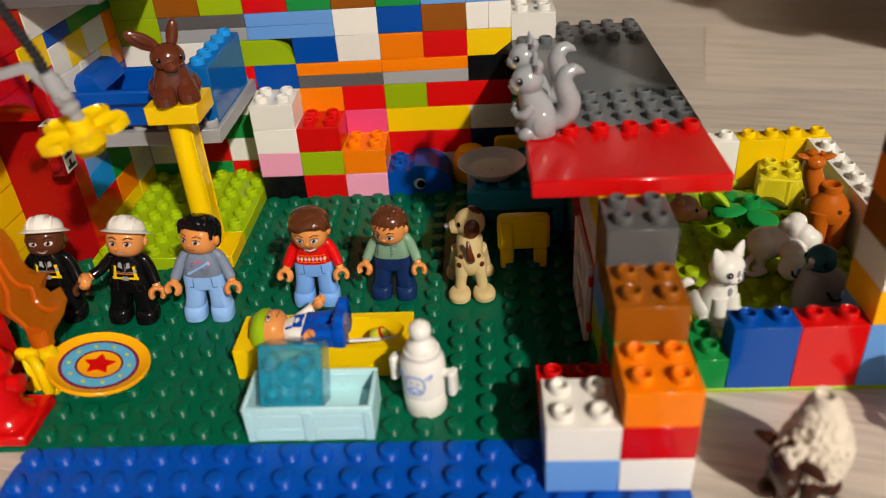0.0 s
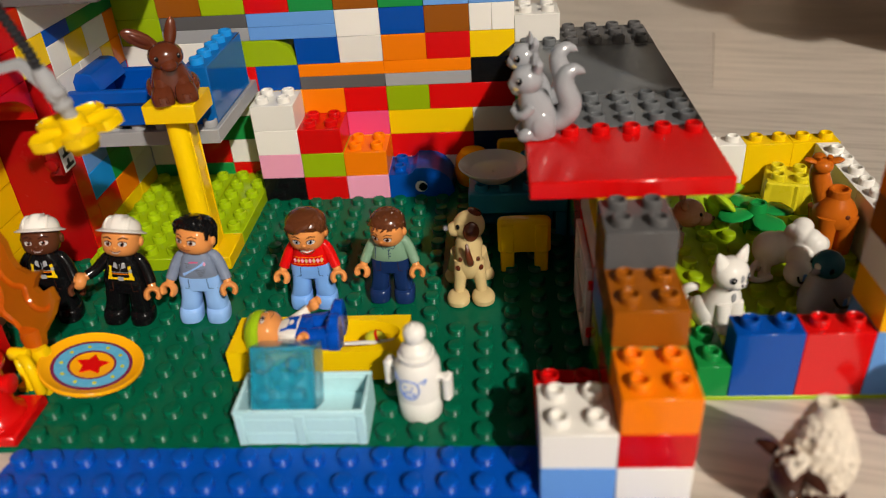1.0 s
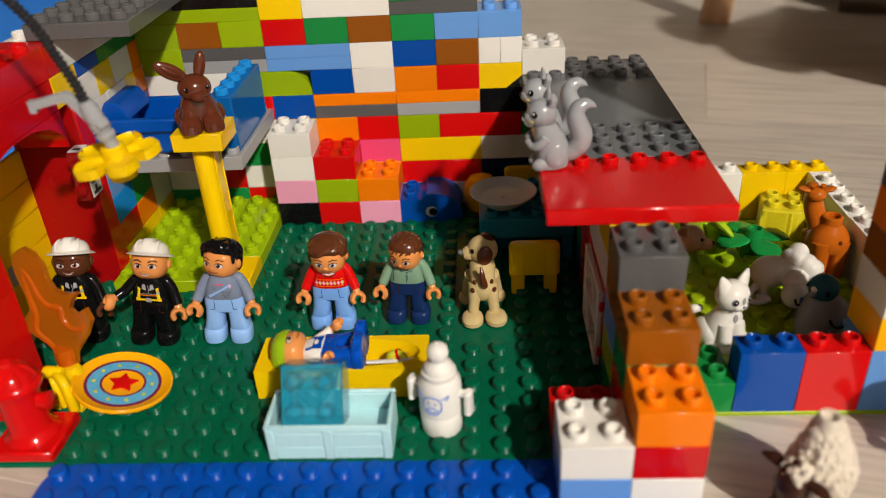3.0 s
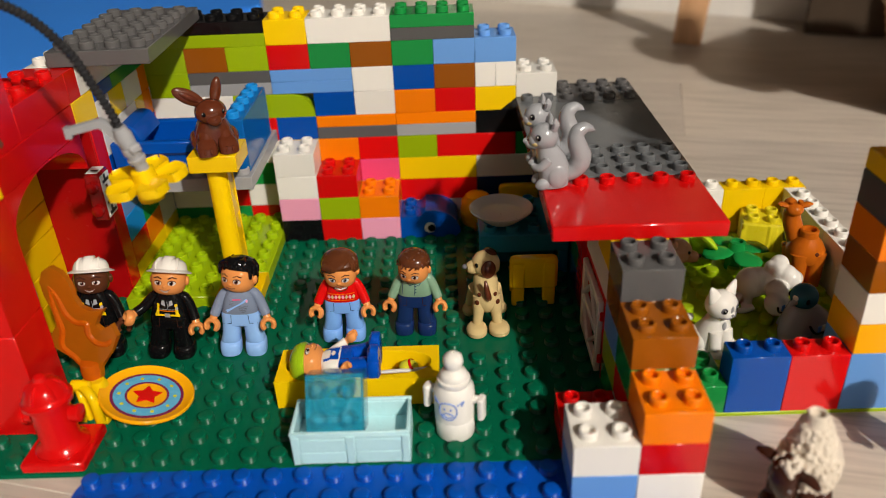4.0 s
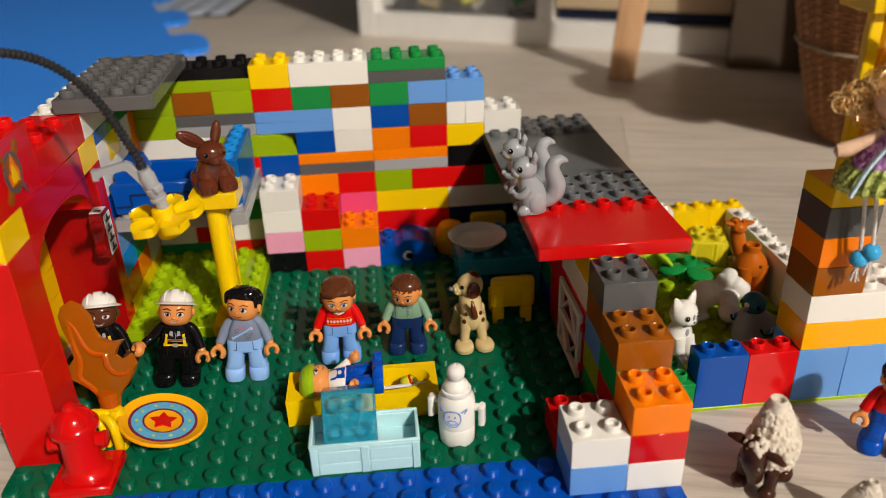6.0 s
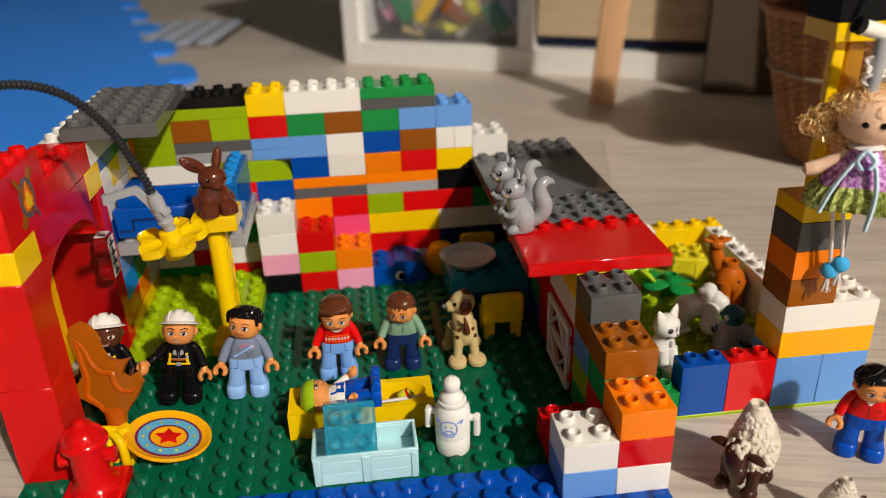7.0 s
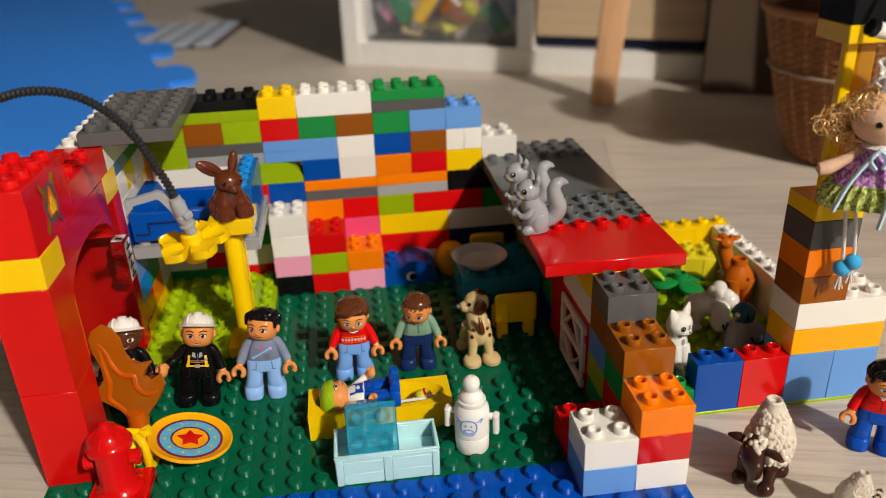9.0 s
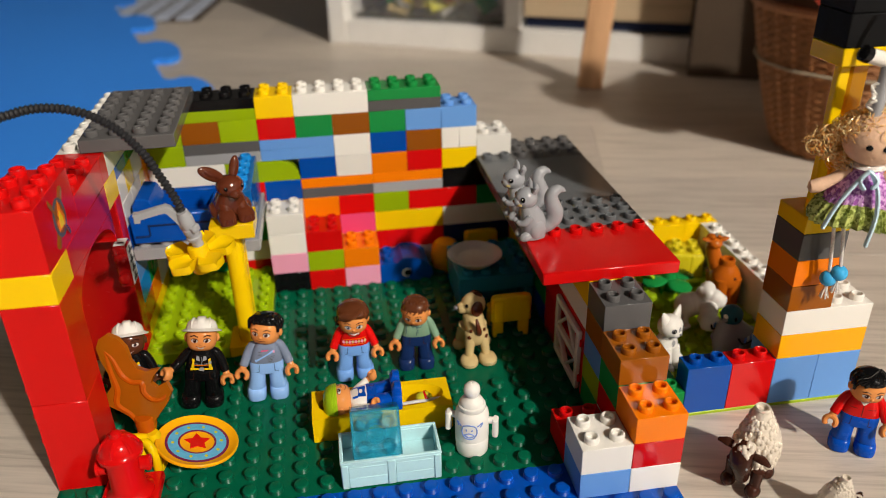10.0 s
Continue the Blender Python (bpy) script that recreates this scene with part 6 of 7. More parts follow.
# ---------------------------------------------------------------- toy animals
def dog():
    """Seen from behind: its rump towards -y, the head turned to -x."""
    s = Shape()
    at = lambda x, y, z: MM @ Matrix.Translation((x, y, z))
    s.ball((0, 0, 0), (8.8, 8.0, 10.6), TAN, at(0, 6.5, 22.6), 28, 18)
    for sx in (-1, 1):
        s.loft([(0, sx * 7.7, -1.5, 5.8, 6.8), (0.8, sx * 7.7, -1.5, 7.0, 8.0), (3.6, sx * 7.7, -1.5, 7.2, 8.2), (5.4, sx * 7.5, -1.0, 6.4, 7.2), (6.6, sx * 7.2, 0.4, 4.4, 5.0)], TAN, MM, 26, 2.1)
        s.tube([(sx * 7.0, 1.6, 4), (sx * 6.4, 2.6, 11), (sx * 5.2, 4.0, 19), (sx * 4.2, 5.8, 25)], [3.3, 3.6, 4.8, 5.4], TAN, MM, 18)
        s.tube([(sx * 6.0, 18, 24), (sx * 8.6, 20.5, 15), (sx * 9.6, 22, 6)], [5.6, 4.4, 4.2], TAN, MM, 14)
        s.ball((0, 0, 0), (5.6, 6.2, 5.2), TAN, at(sx * 10.4, 20.5, 5.2), 18, 12)
        for x, z, r in ((sx * 5.4, 28.8, 1.4), (sx * 7.0, 23.2, 1.6)):
            y = 6.5 - 8.0 * math.sqrt(max(0.05, 1 - (x / 8.6) ** 2 - ((z - 25) / 8.6) ** 2)) - (1.6 if z < 25 else 0)
            s.ball((0, 0, 0), (r, 0.9, r * 1.25), CHOC, at(x, y, z) @ pose(0, 0, 0, 0, 0, sx * 30), 14, 8)
    s.tube([(0, 6.5, 25), (0, 13, 28), (0.5, 18, 31), (1, 20, 36)], [7.8, 8.4, 8.6, 7.0], TAN, MM, 22)
    s.tube([(0.4, -0.6, 27.5), (0.2, -2.2, 30), (-0.6, -1.8, 35), (-1.2, 0.2, 40)], [2.7, 2.3, 1.8, 0.9], CHOC, MM, 12)
    s.ball((0, 0, 0), (10.0, 9.2, 9.6), TAN, at(1.0, 20, 42), 28, 18)
    s.tube([(-4, 19.6, 41), (-8.5, 19.4, 40), (-11.4, 19.2, 39.6)], [6.0, 4.8, 3.6], TAN, MM, 18)
    s.ball((0, 0, 0), (1.8, 2.2, 1.7), DUSK, at(-13.6, 19.2, 41.0), 12, 8)
    for sy, x, z in ((-1, 2.0, 42.2), (1, 3.4, 43.6)):
        s.ball((0, 0, 0), (5.0, 1.7, 6.6), CHOC, at(x, 20 + sy * 9.0, z) @ pose(0, 0, 0, sy * 8, 8, 0), 18, 14)
        s.ball((0, 0, 0), (1.4, 0.8, 1.7), BLACK, at(-5.9, 20 + sy * 6.6, 44.6) @ pose(0, 0, 0, 0, 0, sy * 40), 10, 8)
    s.ball((0, 0, 0), (4.6, 5.0, 1.6), CHOC, at(4.9, 21.5, 50.4) @ pose(0, 0, 0, 0, 22, 0), 14, 8)
    ob = s.put("dog_figurine", m=pose(S(3.97), S(-10.55), 0.0005, 0, 0, 3) @ Matrix.Scale(0.97, 4))
    tagged(ob, "tan toy dog with brown spots, seen from behind", "toy dog")


MUZZLE = plastic("sand_print", (0.50, 0.38, 0.16), 0.2)


def squirrel(at, rz):
    """Faces -x."""
    s = Shape()
    s.loft([(0, 1, 0, 8.0, 7.0), (1, 1, 0, 9.6, 8.4), (8, 1.5, 0, 9.8, 8.8), (15, 1.0, 0, 10.0, 8.8), (21, -0.2, 0, 9.0, 7.8), (28, -2.6, 0, 6.4, 6.0)], SILVER, MM, 26, 2.2)
    for sy in (-1, 1):
        s.ball((0, 0, 0), (5.6, 3.6, 4.0), SILVER, MM @ Matrix.Translation((-6.6, sy * 4.8, 3.8)) @ pose(0, 0, 0, 0, -14, 0), 16, 10)
        s.ball((0, 0, 0), (6.6, 2.8, 8.4), SILVER, MM @ Matrix.Translation((2.2, sy * 7.2, 8.8)), 18, 12)
        s.tube([(-3.5, sy * 6.2, 20.5), (-7.5, sy * 6.2, 16.5), (-10.8, sy * 4.0, 15.6), (-12.6, sy * 2.2, 17.0)], [3.2, 3.0, 2.5, 1.7], SILVER, MM, 10)
        s.tube([(0.8, sy * 4.8, 39.0), (1.8, sy * 6.2, 43.0), (1.6, sy * 6.6, 47.0)], [2.8, 2.6, 0.6], SILVER, MM, 12, 0.6)
        s.tube([(-0.4, sy * 6.6, 41.0), (0.2, sy * 7.8, 44.0)], [1.3, 0.7], DUSK, MM, 8, 0.6)
        s.ball((0, 0, 0), (1.7, 0.8, 2.1), BLACK, MM @ Matrix.Translation((-9.3, sy * 6.5, 35.8)) @ pose(0, 0, 0, 0, 0, sy * 32), 12, 8)
        s.ball((0, 0, 0), (0.5, 0.4, 0.6), WHITE, MM @ Matrix.Translation((-10.0, sy * 7.0, 36.6)), 8, 6)
        s.ball((0, 0, 0), (1.8, 0.5, 1.2), MUZZLE, MM @ Matrix.Translation((-11.2, sy * 4.5, 31.0)) @ pose(0, 0, 0, 0, 0, sy * 36), 12, 8)
    s.ball((0, 0, 0), (9.0, 8.0, 8.6), SILVER, MM @ Matrix.Translation((-4.0, 0, 34.0)), 24, 14)
    s.ball((0, 0, 0), (4.9, 4.9, 4.5), SILVER, MM @ Matrix.Translation((-9.6, 0, 32.4)), 18, 12)
    s.ball((0, 0, 0), (1.1, 1.2, 0.9), DKBROWN, MM @ Matrix.Translation((-14.2, 0, 33.4)), 8, 6)
    s.tube([(8, 0, 5), (14.0, 0, 8), (18.2, 0, 12.5), (19.4, 0, 18.0), (17.6, 0, 24.0), (16.4, 0, 29.5), (17.8, 0, 34.0), (21.6, 0, 36.0), (25.2, 0, 35.2), (28.2, 0, 33.4)], [4.4, 6.2, 7.4, 7.4, 6.8, 6.2, 5.4, 4.4, 2.8, 0.7], SILVER, MM, 18, 0.9)
    ob = s.put("squirrel_figurine", m=pose(*at, 0, -3, rz) @ Matrix.Scale(0.93, 4))
    return tagged(ob, "light grey toy squirrel sitting on the flat roof", "toy squirrel", "toy squirrels")


dog()
squirrel((S(6.42), S(-10.6), Z(5.5) + 0.0001), 8)
squirrel((S(6.42), S(-8.35), Z(5.5) + 0.0001), 10)


def cat():
    """Sits facing -y."""
    s = Shape()
    s.loft([(0, 0, 3, 10, 9), (1, 0, 3, 12, 11), (7, 0, 3.5, 12, 11), (15, 0, 1, 10.4, 9.0), (20, 0, -1.0, 8.6, 7.2), (24, 0, -1.5, 6.4, 5.8), (27, 0, -2, 4.8, 5.0)], WHITE, MM, 24, 2.2)
    for sx in (-1, 1):
        s.ball((0, 0, 0), (4.0, 6.4, 3.6), WHITE, MM @ Matrix.Translation((sx * 4.6, -9.5, 3.4)), 16, 10)
        s.ball((0, 0, 0), (5.0, 8.6, 8.2), WHITE, MM @ Matrix.Translation((sx * 8.8, 4, 7.8)), 18, 12)
        s.ball((0, 0, 0), (3.2, 5.0, 2.8), WHITE, MM @ Matrix.Translation((sx * 9.4, -3.0, 2.8)), 14, 10)
        s.tube([(sx * 3.6, -5.5, 17), (sx * 4.0, -7.6, 9), (sx * 4.4, -8.6, 4)], [4.2, 3.8, 3.8], WHITE, MM, 12)
    hd_ = MM @ Matrix.Translation((0, -3, 33.5)) @ pose(0, 0, 0, 4, 0, 8)
    s.ball((0, 0, 0), (9.6, 8.6, 8.5), WHITE, hd_, 24, 16)
    s.ball((0, 0, 0), (4.6, 3.0, 3.0), WHITE, hd_ @ Matrix.Translation((0, -6.4, -3.0)), 16, 10)
    s.ball((0, 0, 0), (1.0, 0.6, 0.7), DUSK, hd_ @ Matrix.Translation((0, -9.3, -2.2)), 8, 6)
    s.tube([(0, -9.2, -3.0), (0, -9.0, -4.2)], 0.35, DUSK, hd_, 6)
    s.ball((0, 0, 0), (1.1, 0.6, 2.6), GREY, hd_ @ Matrix.Translation((0, -8.3, 0.8)), 10, 8)
    for sx in (-1, 1):
        s.lathe([(4.6, -1.0), (4.2, 2.0), (2.8, 6.0), (1.0, 9.2), (0, 9.8)], WHITE, hd_ @ pose(sx * 5.4, 0.4, 4.6, -6, sx * 24, 0) @ Matrix.Diagonal((1, 0.62, 1, 1)), 18)
        s.ball((0, 0, 0), (1.9, 0.6, 2.1), DUSK, hd_ @ Matrix.Translation((sx * 4.8, -7.2, 0.8)) @ pose(0, 0, 0, 0, 0, sx * 28), 12, 8)
        s.ball((0, 0, 0), (1.4, 0.5, 1.7), BLACK, hd_ @ Matrix.Translation((sx * 4.7, -7.7, 0.8)) @ pose(0, 0, 0, 0, 0, sx * 28), 10, 8)
        s.tube([(sx * 1.2, -9.2, -3.8), (sx * 3.4, -8.6, -4.2), (sx * 6.6, -6.2, -3.6)], 0.3, DUSK, hd_, 6)
    for sx in (-1, 1):
        s.ball((0, 0, 0), 0.45, EYEWHITE, hd_ @ Matrix.Translation((sx * 4.7 - 0.5, -8.2, 1.6)), 8, 6)
    s.tube([(3.6, -5.0, 12), (6.4, -8.5, 6.5), (8.6, -11.0, 4.0)], [4.0, 4.0, 3.6], WHITE, MM, 14)
    s.ball((0, 0, 0), (1.5, 0.8, 2.8), GREY, MM @ Matrix.Translation((0.4, -8.0, 21.0)), 10, 8)
    s.tube([(-2, 13, 4), (-9, 17, 6), (-14, 15, 13), (-13, 11, 19), (-9, 9, 20)], [3.2, 3.0, 2.8, 2.6, 2.0], WHITE, MM, 12)
    ob = s.put("cat_figurine", m=pose(S(12.68), S(-12.25), 0.0002, 0, 0, 20) @ Matrix.Diagonal((1.06, 1.06, 1.07, 1)))
    tagged(ob, "white toy cat with grey face markings in the pen", "toy cat")


def poodle():
    """Stands with its rump towards -x, the head lowered towards +x."""
    s = Shape()
    for x, y, z, r in ((-6, 3, 18.5, 10.6), (-1, 2, 20, 9.8), (4, 0, 21, 9.0), (9, -3, 21, 8.0)):
        s.ball((0, 0, 0), r, WHITE, MM @ Matrix.Translation((x, y, z)), 24, 16)
    for x, y in ((-9, -2), (-9, 9), (7, -8), (9, 3)):
        s.tube([(x, y, 16), (x + 0.5, y, 8), (x, y - 0.5, 2.6)], [4.6, 3.0, 3.8], WHITE, MM, 14)
        s.ball((0, 0, 0), (4.4, 5.0, 3.2), WHITE, MM @ Matrix.Translation((x, y - 1.4, 3.2)), 14, 10)
    for x, y, z, r in ((9, -1, 30, 7.4), (10, 2, 33, 6.2), (15.5, -6, 26, 7.0), (13, -5, 29, 6.4), (4, -18, 14.5, 8.2), (6, -11, 20, 7.6), (19, -4, 25, 5.4), (5, 1, 31, 5.0)):
        s.ball((0, 0, 0), r, WHITE, MM @ Matrix.Translation((x, y, z)), 20, 14)
    s.tube([(-12, 0, 12), (-17, -4, 9), (-18, -8, 4.5), (-12, -8, 3.2), (-6, -6, 4.4)], [2.4, 2.0, 1.9, 2.0, 2.2], WHITE, MM, 10)
    ob = s.put("poodle_figurine", m=pose(S(15.55), S(-9.45), 0.0002, 0, 0, 0) @ Matrix.Scale(1.0, 4))
    skin = ob.modifiers.new("moulded", "REMESH")
    skin.mode, skin.voxel_size, skin.use_smooth_shade = "VOXEL", 0.0006, True
    tagged(ob, "white fluffy toy poodle standing in the pen", "toy dog")


def pigeon():
    """Faces -x; a chunky round-bellied bird."""
    s = Shape()
    s.loft([(0, 1, 0, 13, 9), (1, 1, 0, 16, 11), (7, 2, 0, 18, 12.6), (13, 2, 0, 17.4, 12.4), (18, 0.5, 0, 14.6, 11.0), (23, -2, 0, 10.6, 9.0), (27, -4, 0, 7.4, 7.2)], PIGEON, MM, 26, 2.1)
    s.tube([(12, 0, 8), (20, 0, 7.5), (27, 0, 8)], [8.0, 6.0, 2.6], PIGEON, MM, 16, 0.6)
    s.ball((0, 0, 0), (8.0, 8.0, 8.0), PETROL, MM @ Matrix.Translation((-4.5, 0, 32)), 22, 14)
    s.tube([(-10.5, 0, 31), (-15.5, 0, 29.5)], [2.6, 1.0], PIGEON, MM, 10)
    s.ball((0, 0, 0), (2.6, 2.4, 2.0), WHITE, MM @ Matrix.Translation((-10.8, 0, 33.0)), 10, 8)
    for sy in (-1, 1):
        s.ball((0, 0, 0), (1.6, 0.8, 1.8), BLACK, MM @ Matrix.Translation((-8.8, sy * 6.3, 32.4)), 10, 8)
        s.ball((0, 0, 0), (13, 1.6, 6.0), PIGEON, MM @ Matrix.Translation((4, sy * 11.6, 9.5)) @ pose(0, 0, 0, 0, -6, 0), 18, 12)
        s.tube([(-10, sy * 11.6, 19.0), (-5, sy * 13.0, 13.0), (8, sy * 13.2, 11.4), (17, sy * 11.4, 12.4)], 0.7, BLACK, MM, 8)
        for k in range(4):
            s.box(-4.0 + 3.4 * k, -1.6 + 3.4 * k, sy * 13.1 - 0.5, sy * 13.1 + 0.5, 13.4, 17.6, (SKY, WHITE, BLUEMARK, WHITE)[k], 0.3, MM)
    ob = s.put("pigeon_figurine", m=pose(S(16.4), S(-11.75), 0.0002, 0, 0, 28) @ Matrix.Scale(1.05, 4))
    tagged(ob, "grey toy pigeon with petrol blue head in pen", "toy bird")


def giraffe():
    """Rump towards -y; a hollow knob on its back, the neck beyond it."""
    s = Shape()
    s.loft([(19, 0, 0.5, 7, 6), (20.5, 0, 0, 10.8, 9.4), (25, 0, 0, 12.6, 11.2), (30, 0, 0.5, 11.8, 10.8), (35, 0, 0.5, 9.0, 8.6), (38, 0, 0, 6.2, 6.2), (39, 0, 0, 5.8, 5.8)], RUST, MM, 26, 2.2)
    for sx in (-1, 1):
        for y in (-5, 8):
            s.tube([(sx * 5.2, y + 0.8, 27), (sx * 5.4, y - 0.5, 16), (sx * 5.2, y - 1.0, 2.6)], [6.6, 5.2, 4.6], RUST, MM, 14)
    s.lathe([(6.2, 38), (6.0, 42.6), (5.4, 43.2), (4.4, 43.2), (4.1, 42.6), (4.1, 40.0), (0, 40.0)], RUST, MM, 22)
    s.tube([(-4, 5, 32), (-7.5, 8, 42), (-9.2, 9, 49), (-9.6, 8.0, 55)], [6.8, 6.0, 5.6, 5.0], RUST, MM, 16)
    hd_ = MM @ Matrix.Translation((-9.6, 6, 55)) @ pose(0, 0, 0, 22, 0, -4)
    s.ball((0, 0, 0), (5.8, 5.2, 4.4), RUST, hd_, 20, 14)
    s.ball((0, 0, 0), (4.4, 5.6, 4.4), RUST, hd_ @ Matrix.Translation((0, 6.0, -2.6)), 16, 12)
    for sx in (-1, 1):
        s.tube([(sx * 4.4, 1.5, 1.8), (sx * 7.8, 1.8, 2.6), (sx * 10.6, 1.2, 3.6)], [2.6, 2.8, 1.0], RUST, hd_, 12, 0.6)
        s.tube([(sx * 2.6, 1.5, 3.0), (sx * 2.9, 1.8, 5.8)], [1.5, 1.7], RUST, hd_, 10)
        s.ball((0, 0, 0), 1.0, BLACK, hd_ @ Matrix.Translation((sx * 4.8, 3.2, 0.4)), 8, 6)
    s.ball((0, 0, 0), (1.6, 0.7, 1.6), CHOC, MM @ Matrix.Translation((2.8, -10.0, 29.0)), 10, 8)
    ob = s.put("giraffe_figurine", m=pose(S(17.95), S(-7.75), 0.0002, 0, 0, 0) @ Matrix.Diagonal((1.06, 1.08, 1.04, 1)))
    tagged(ob, "rust orange toy giraffe calf standing in the pen", "toy giraffe")


def bear():
    """Faces +x."""
    s = Shape()
    s.tube([(-12, 0, 13), (-4, 0, 16), (5, 0, 17)], [8, 10, 8.5], BEARTAN, MM, 18)
    s.ball((0, 0, 0), (9.6, 8.8, 8.8), BEARTAN, MM @ Matrix.Translation((11, -1, 24)), 22, 14)
    s.tube([(15, -1.4, 22), (20, -1.8, 20.8), (24, -2.0, 20.4)], [5.4, 4.4, 3.4], BEARTAN, MM, 14)
    s.ball((0, 0, 0), (1.5, 1.6, 1.4), DKBROWN, MM @ Matrix.Translation((25.2, -2.0, 21.4)), 8, 6)
    for sy in (-1, 1):
        s.ball((0, 0, 0), (2.2, 2.8, 3.2), BEARTAN, MM @ Matrix.Translation((7.5, sy * 6.4, 31.5)), 12, 8)
        s.ball((0, 0, 0), (1.2, 0.8, 1.3), BLACK, MM @ Matrix.Translation((17.0, sy * 6.2 - 1, 26.4)), 8, 6)
        for x in (-11, 5):
            s.tube([(x, sy * 5.5, 12), (x, sy * 6.0, 3)], [4.4, 4.0], BEARTAN, MM, 12)
    ob = s.put("bear_figurine", m=pose(S(11.9), S(-7.0), 0.0002, 0, 0, -6) @ Matrix.Scale(1.05, 4))
    tagged(ob, "dull brown toy bear cub in the pen's shade", "toy bear")


BEARTAN = plastic("dull_brown_plastic", (0.36, 0.19, 0.10), 0.25)
cat()
poodle()
pigeon()
giraffe()
bear()

plant = thing("toy_plant", "green toy plant with four broad leaves", "toy plant", at=(S(15.65), S(-6.05), 0.0002))
Shape().lathe([(0, 0.0), (0.0070, 0.0), (0.0072, 0.013), (0.0064, 0.016), (0.0056, 0.022), (0.0040, 0.0222), (0.0038, 0.0195), (0, 0.0195)], GREEN, None, 20).put("stem", plant)
for k, ln in enumerate((0.024, 0.022, 0.023, 0.021)):
    lf = Shape().loft([(0, 0, 0, 0.0040, 0.0020), (0.006, 0, -0.0006, 0.0082, 0.0016), (0.012, 0, -0.0006, 0.0100, 0.0013), (0.018, 0, 0.0002, 0.0086, 0.0012), (ln, 0, 0.0014, 0.0030, 0.0010)], GREEN, pose(0, 0, 0.0145, 0, 0, 12 + 90 * k) @ pose(0, 0.0035, 0, -90, 0, 0), 18, 2.2)
    lf.put("leaf", plant)
sprout = thing("toy_sprout", "small lime green toy leaf tuft behind the plant", "toy plant", at=(S(14.1), S(-4.9), 0.0002))
for k in range(4):
    Shape().tube([(0, 0, 0.0), (0.006, 0, 0.012), (0.014, 0, 0.019), (0.023, 0, 0.019)], [0.004, 0.008, 0.010, 0.004], SPROUT, pose(0, 0, 0, 0, 0, 90 * k + 20), 12, 0.4).put("leaf", sprout)
hay = thing("straw_bale", "pale yellow toy straw bale brick with studs", "toy bale", at=(S(17.6), S(-3.7), 0.0002), rz=-15)
flutes = []
for k in range(56):
    q = 2 * math.pi * k / 56
    ca, sa = math.cos(q), math.sin(q)
    rad_ = S(0.93) / max(abs(ca), abs(sa)) ** 0.9 * (1 + 0.035 * (k % 2) + 0.012 * math.sin(k * 2.7))
    flutes.append((rad_ * ca, rad_ * sa))
Shape().prism(flutes, 0.0001, 0.0221, STRAW, None, 0.0012).put("body", hay)
for i in (-0.45, 0.45):
    for j in (-0.45, 0.45):
        Shape().stud(S(i), S(j), 0.0221, STRAW).put("stud", hay)


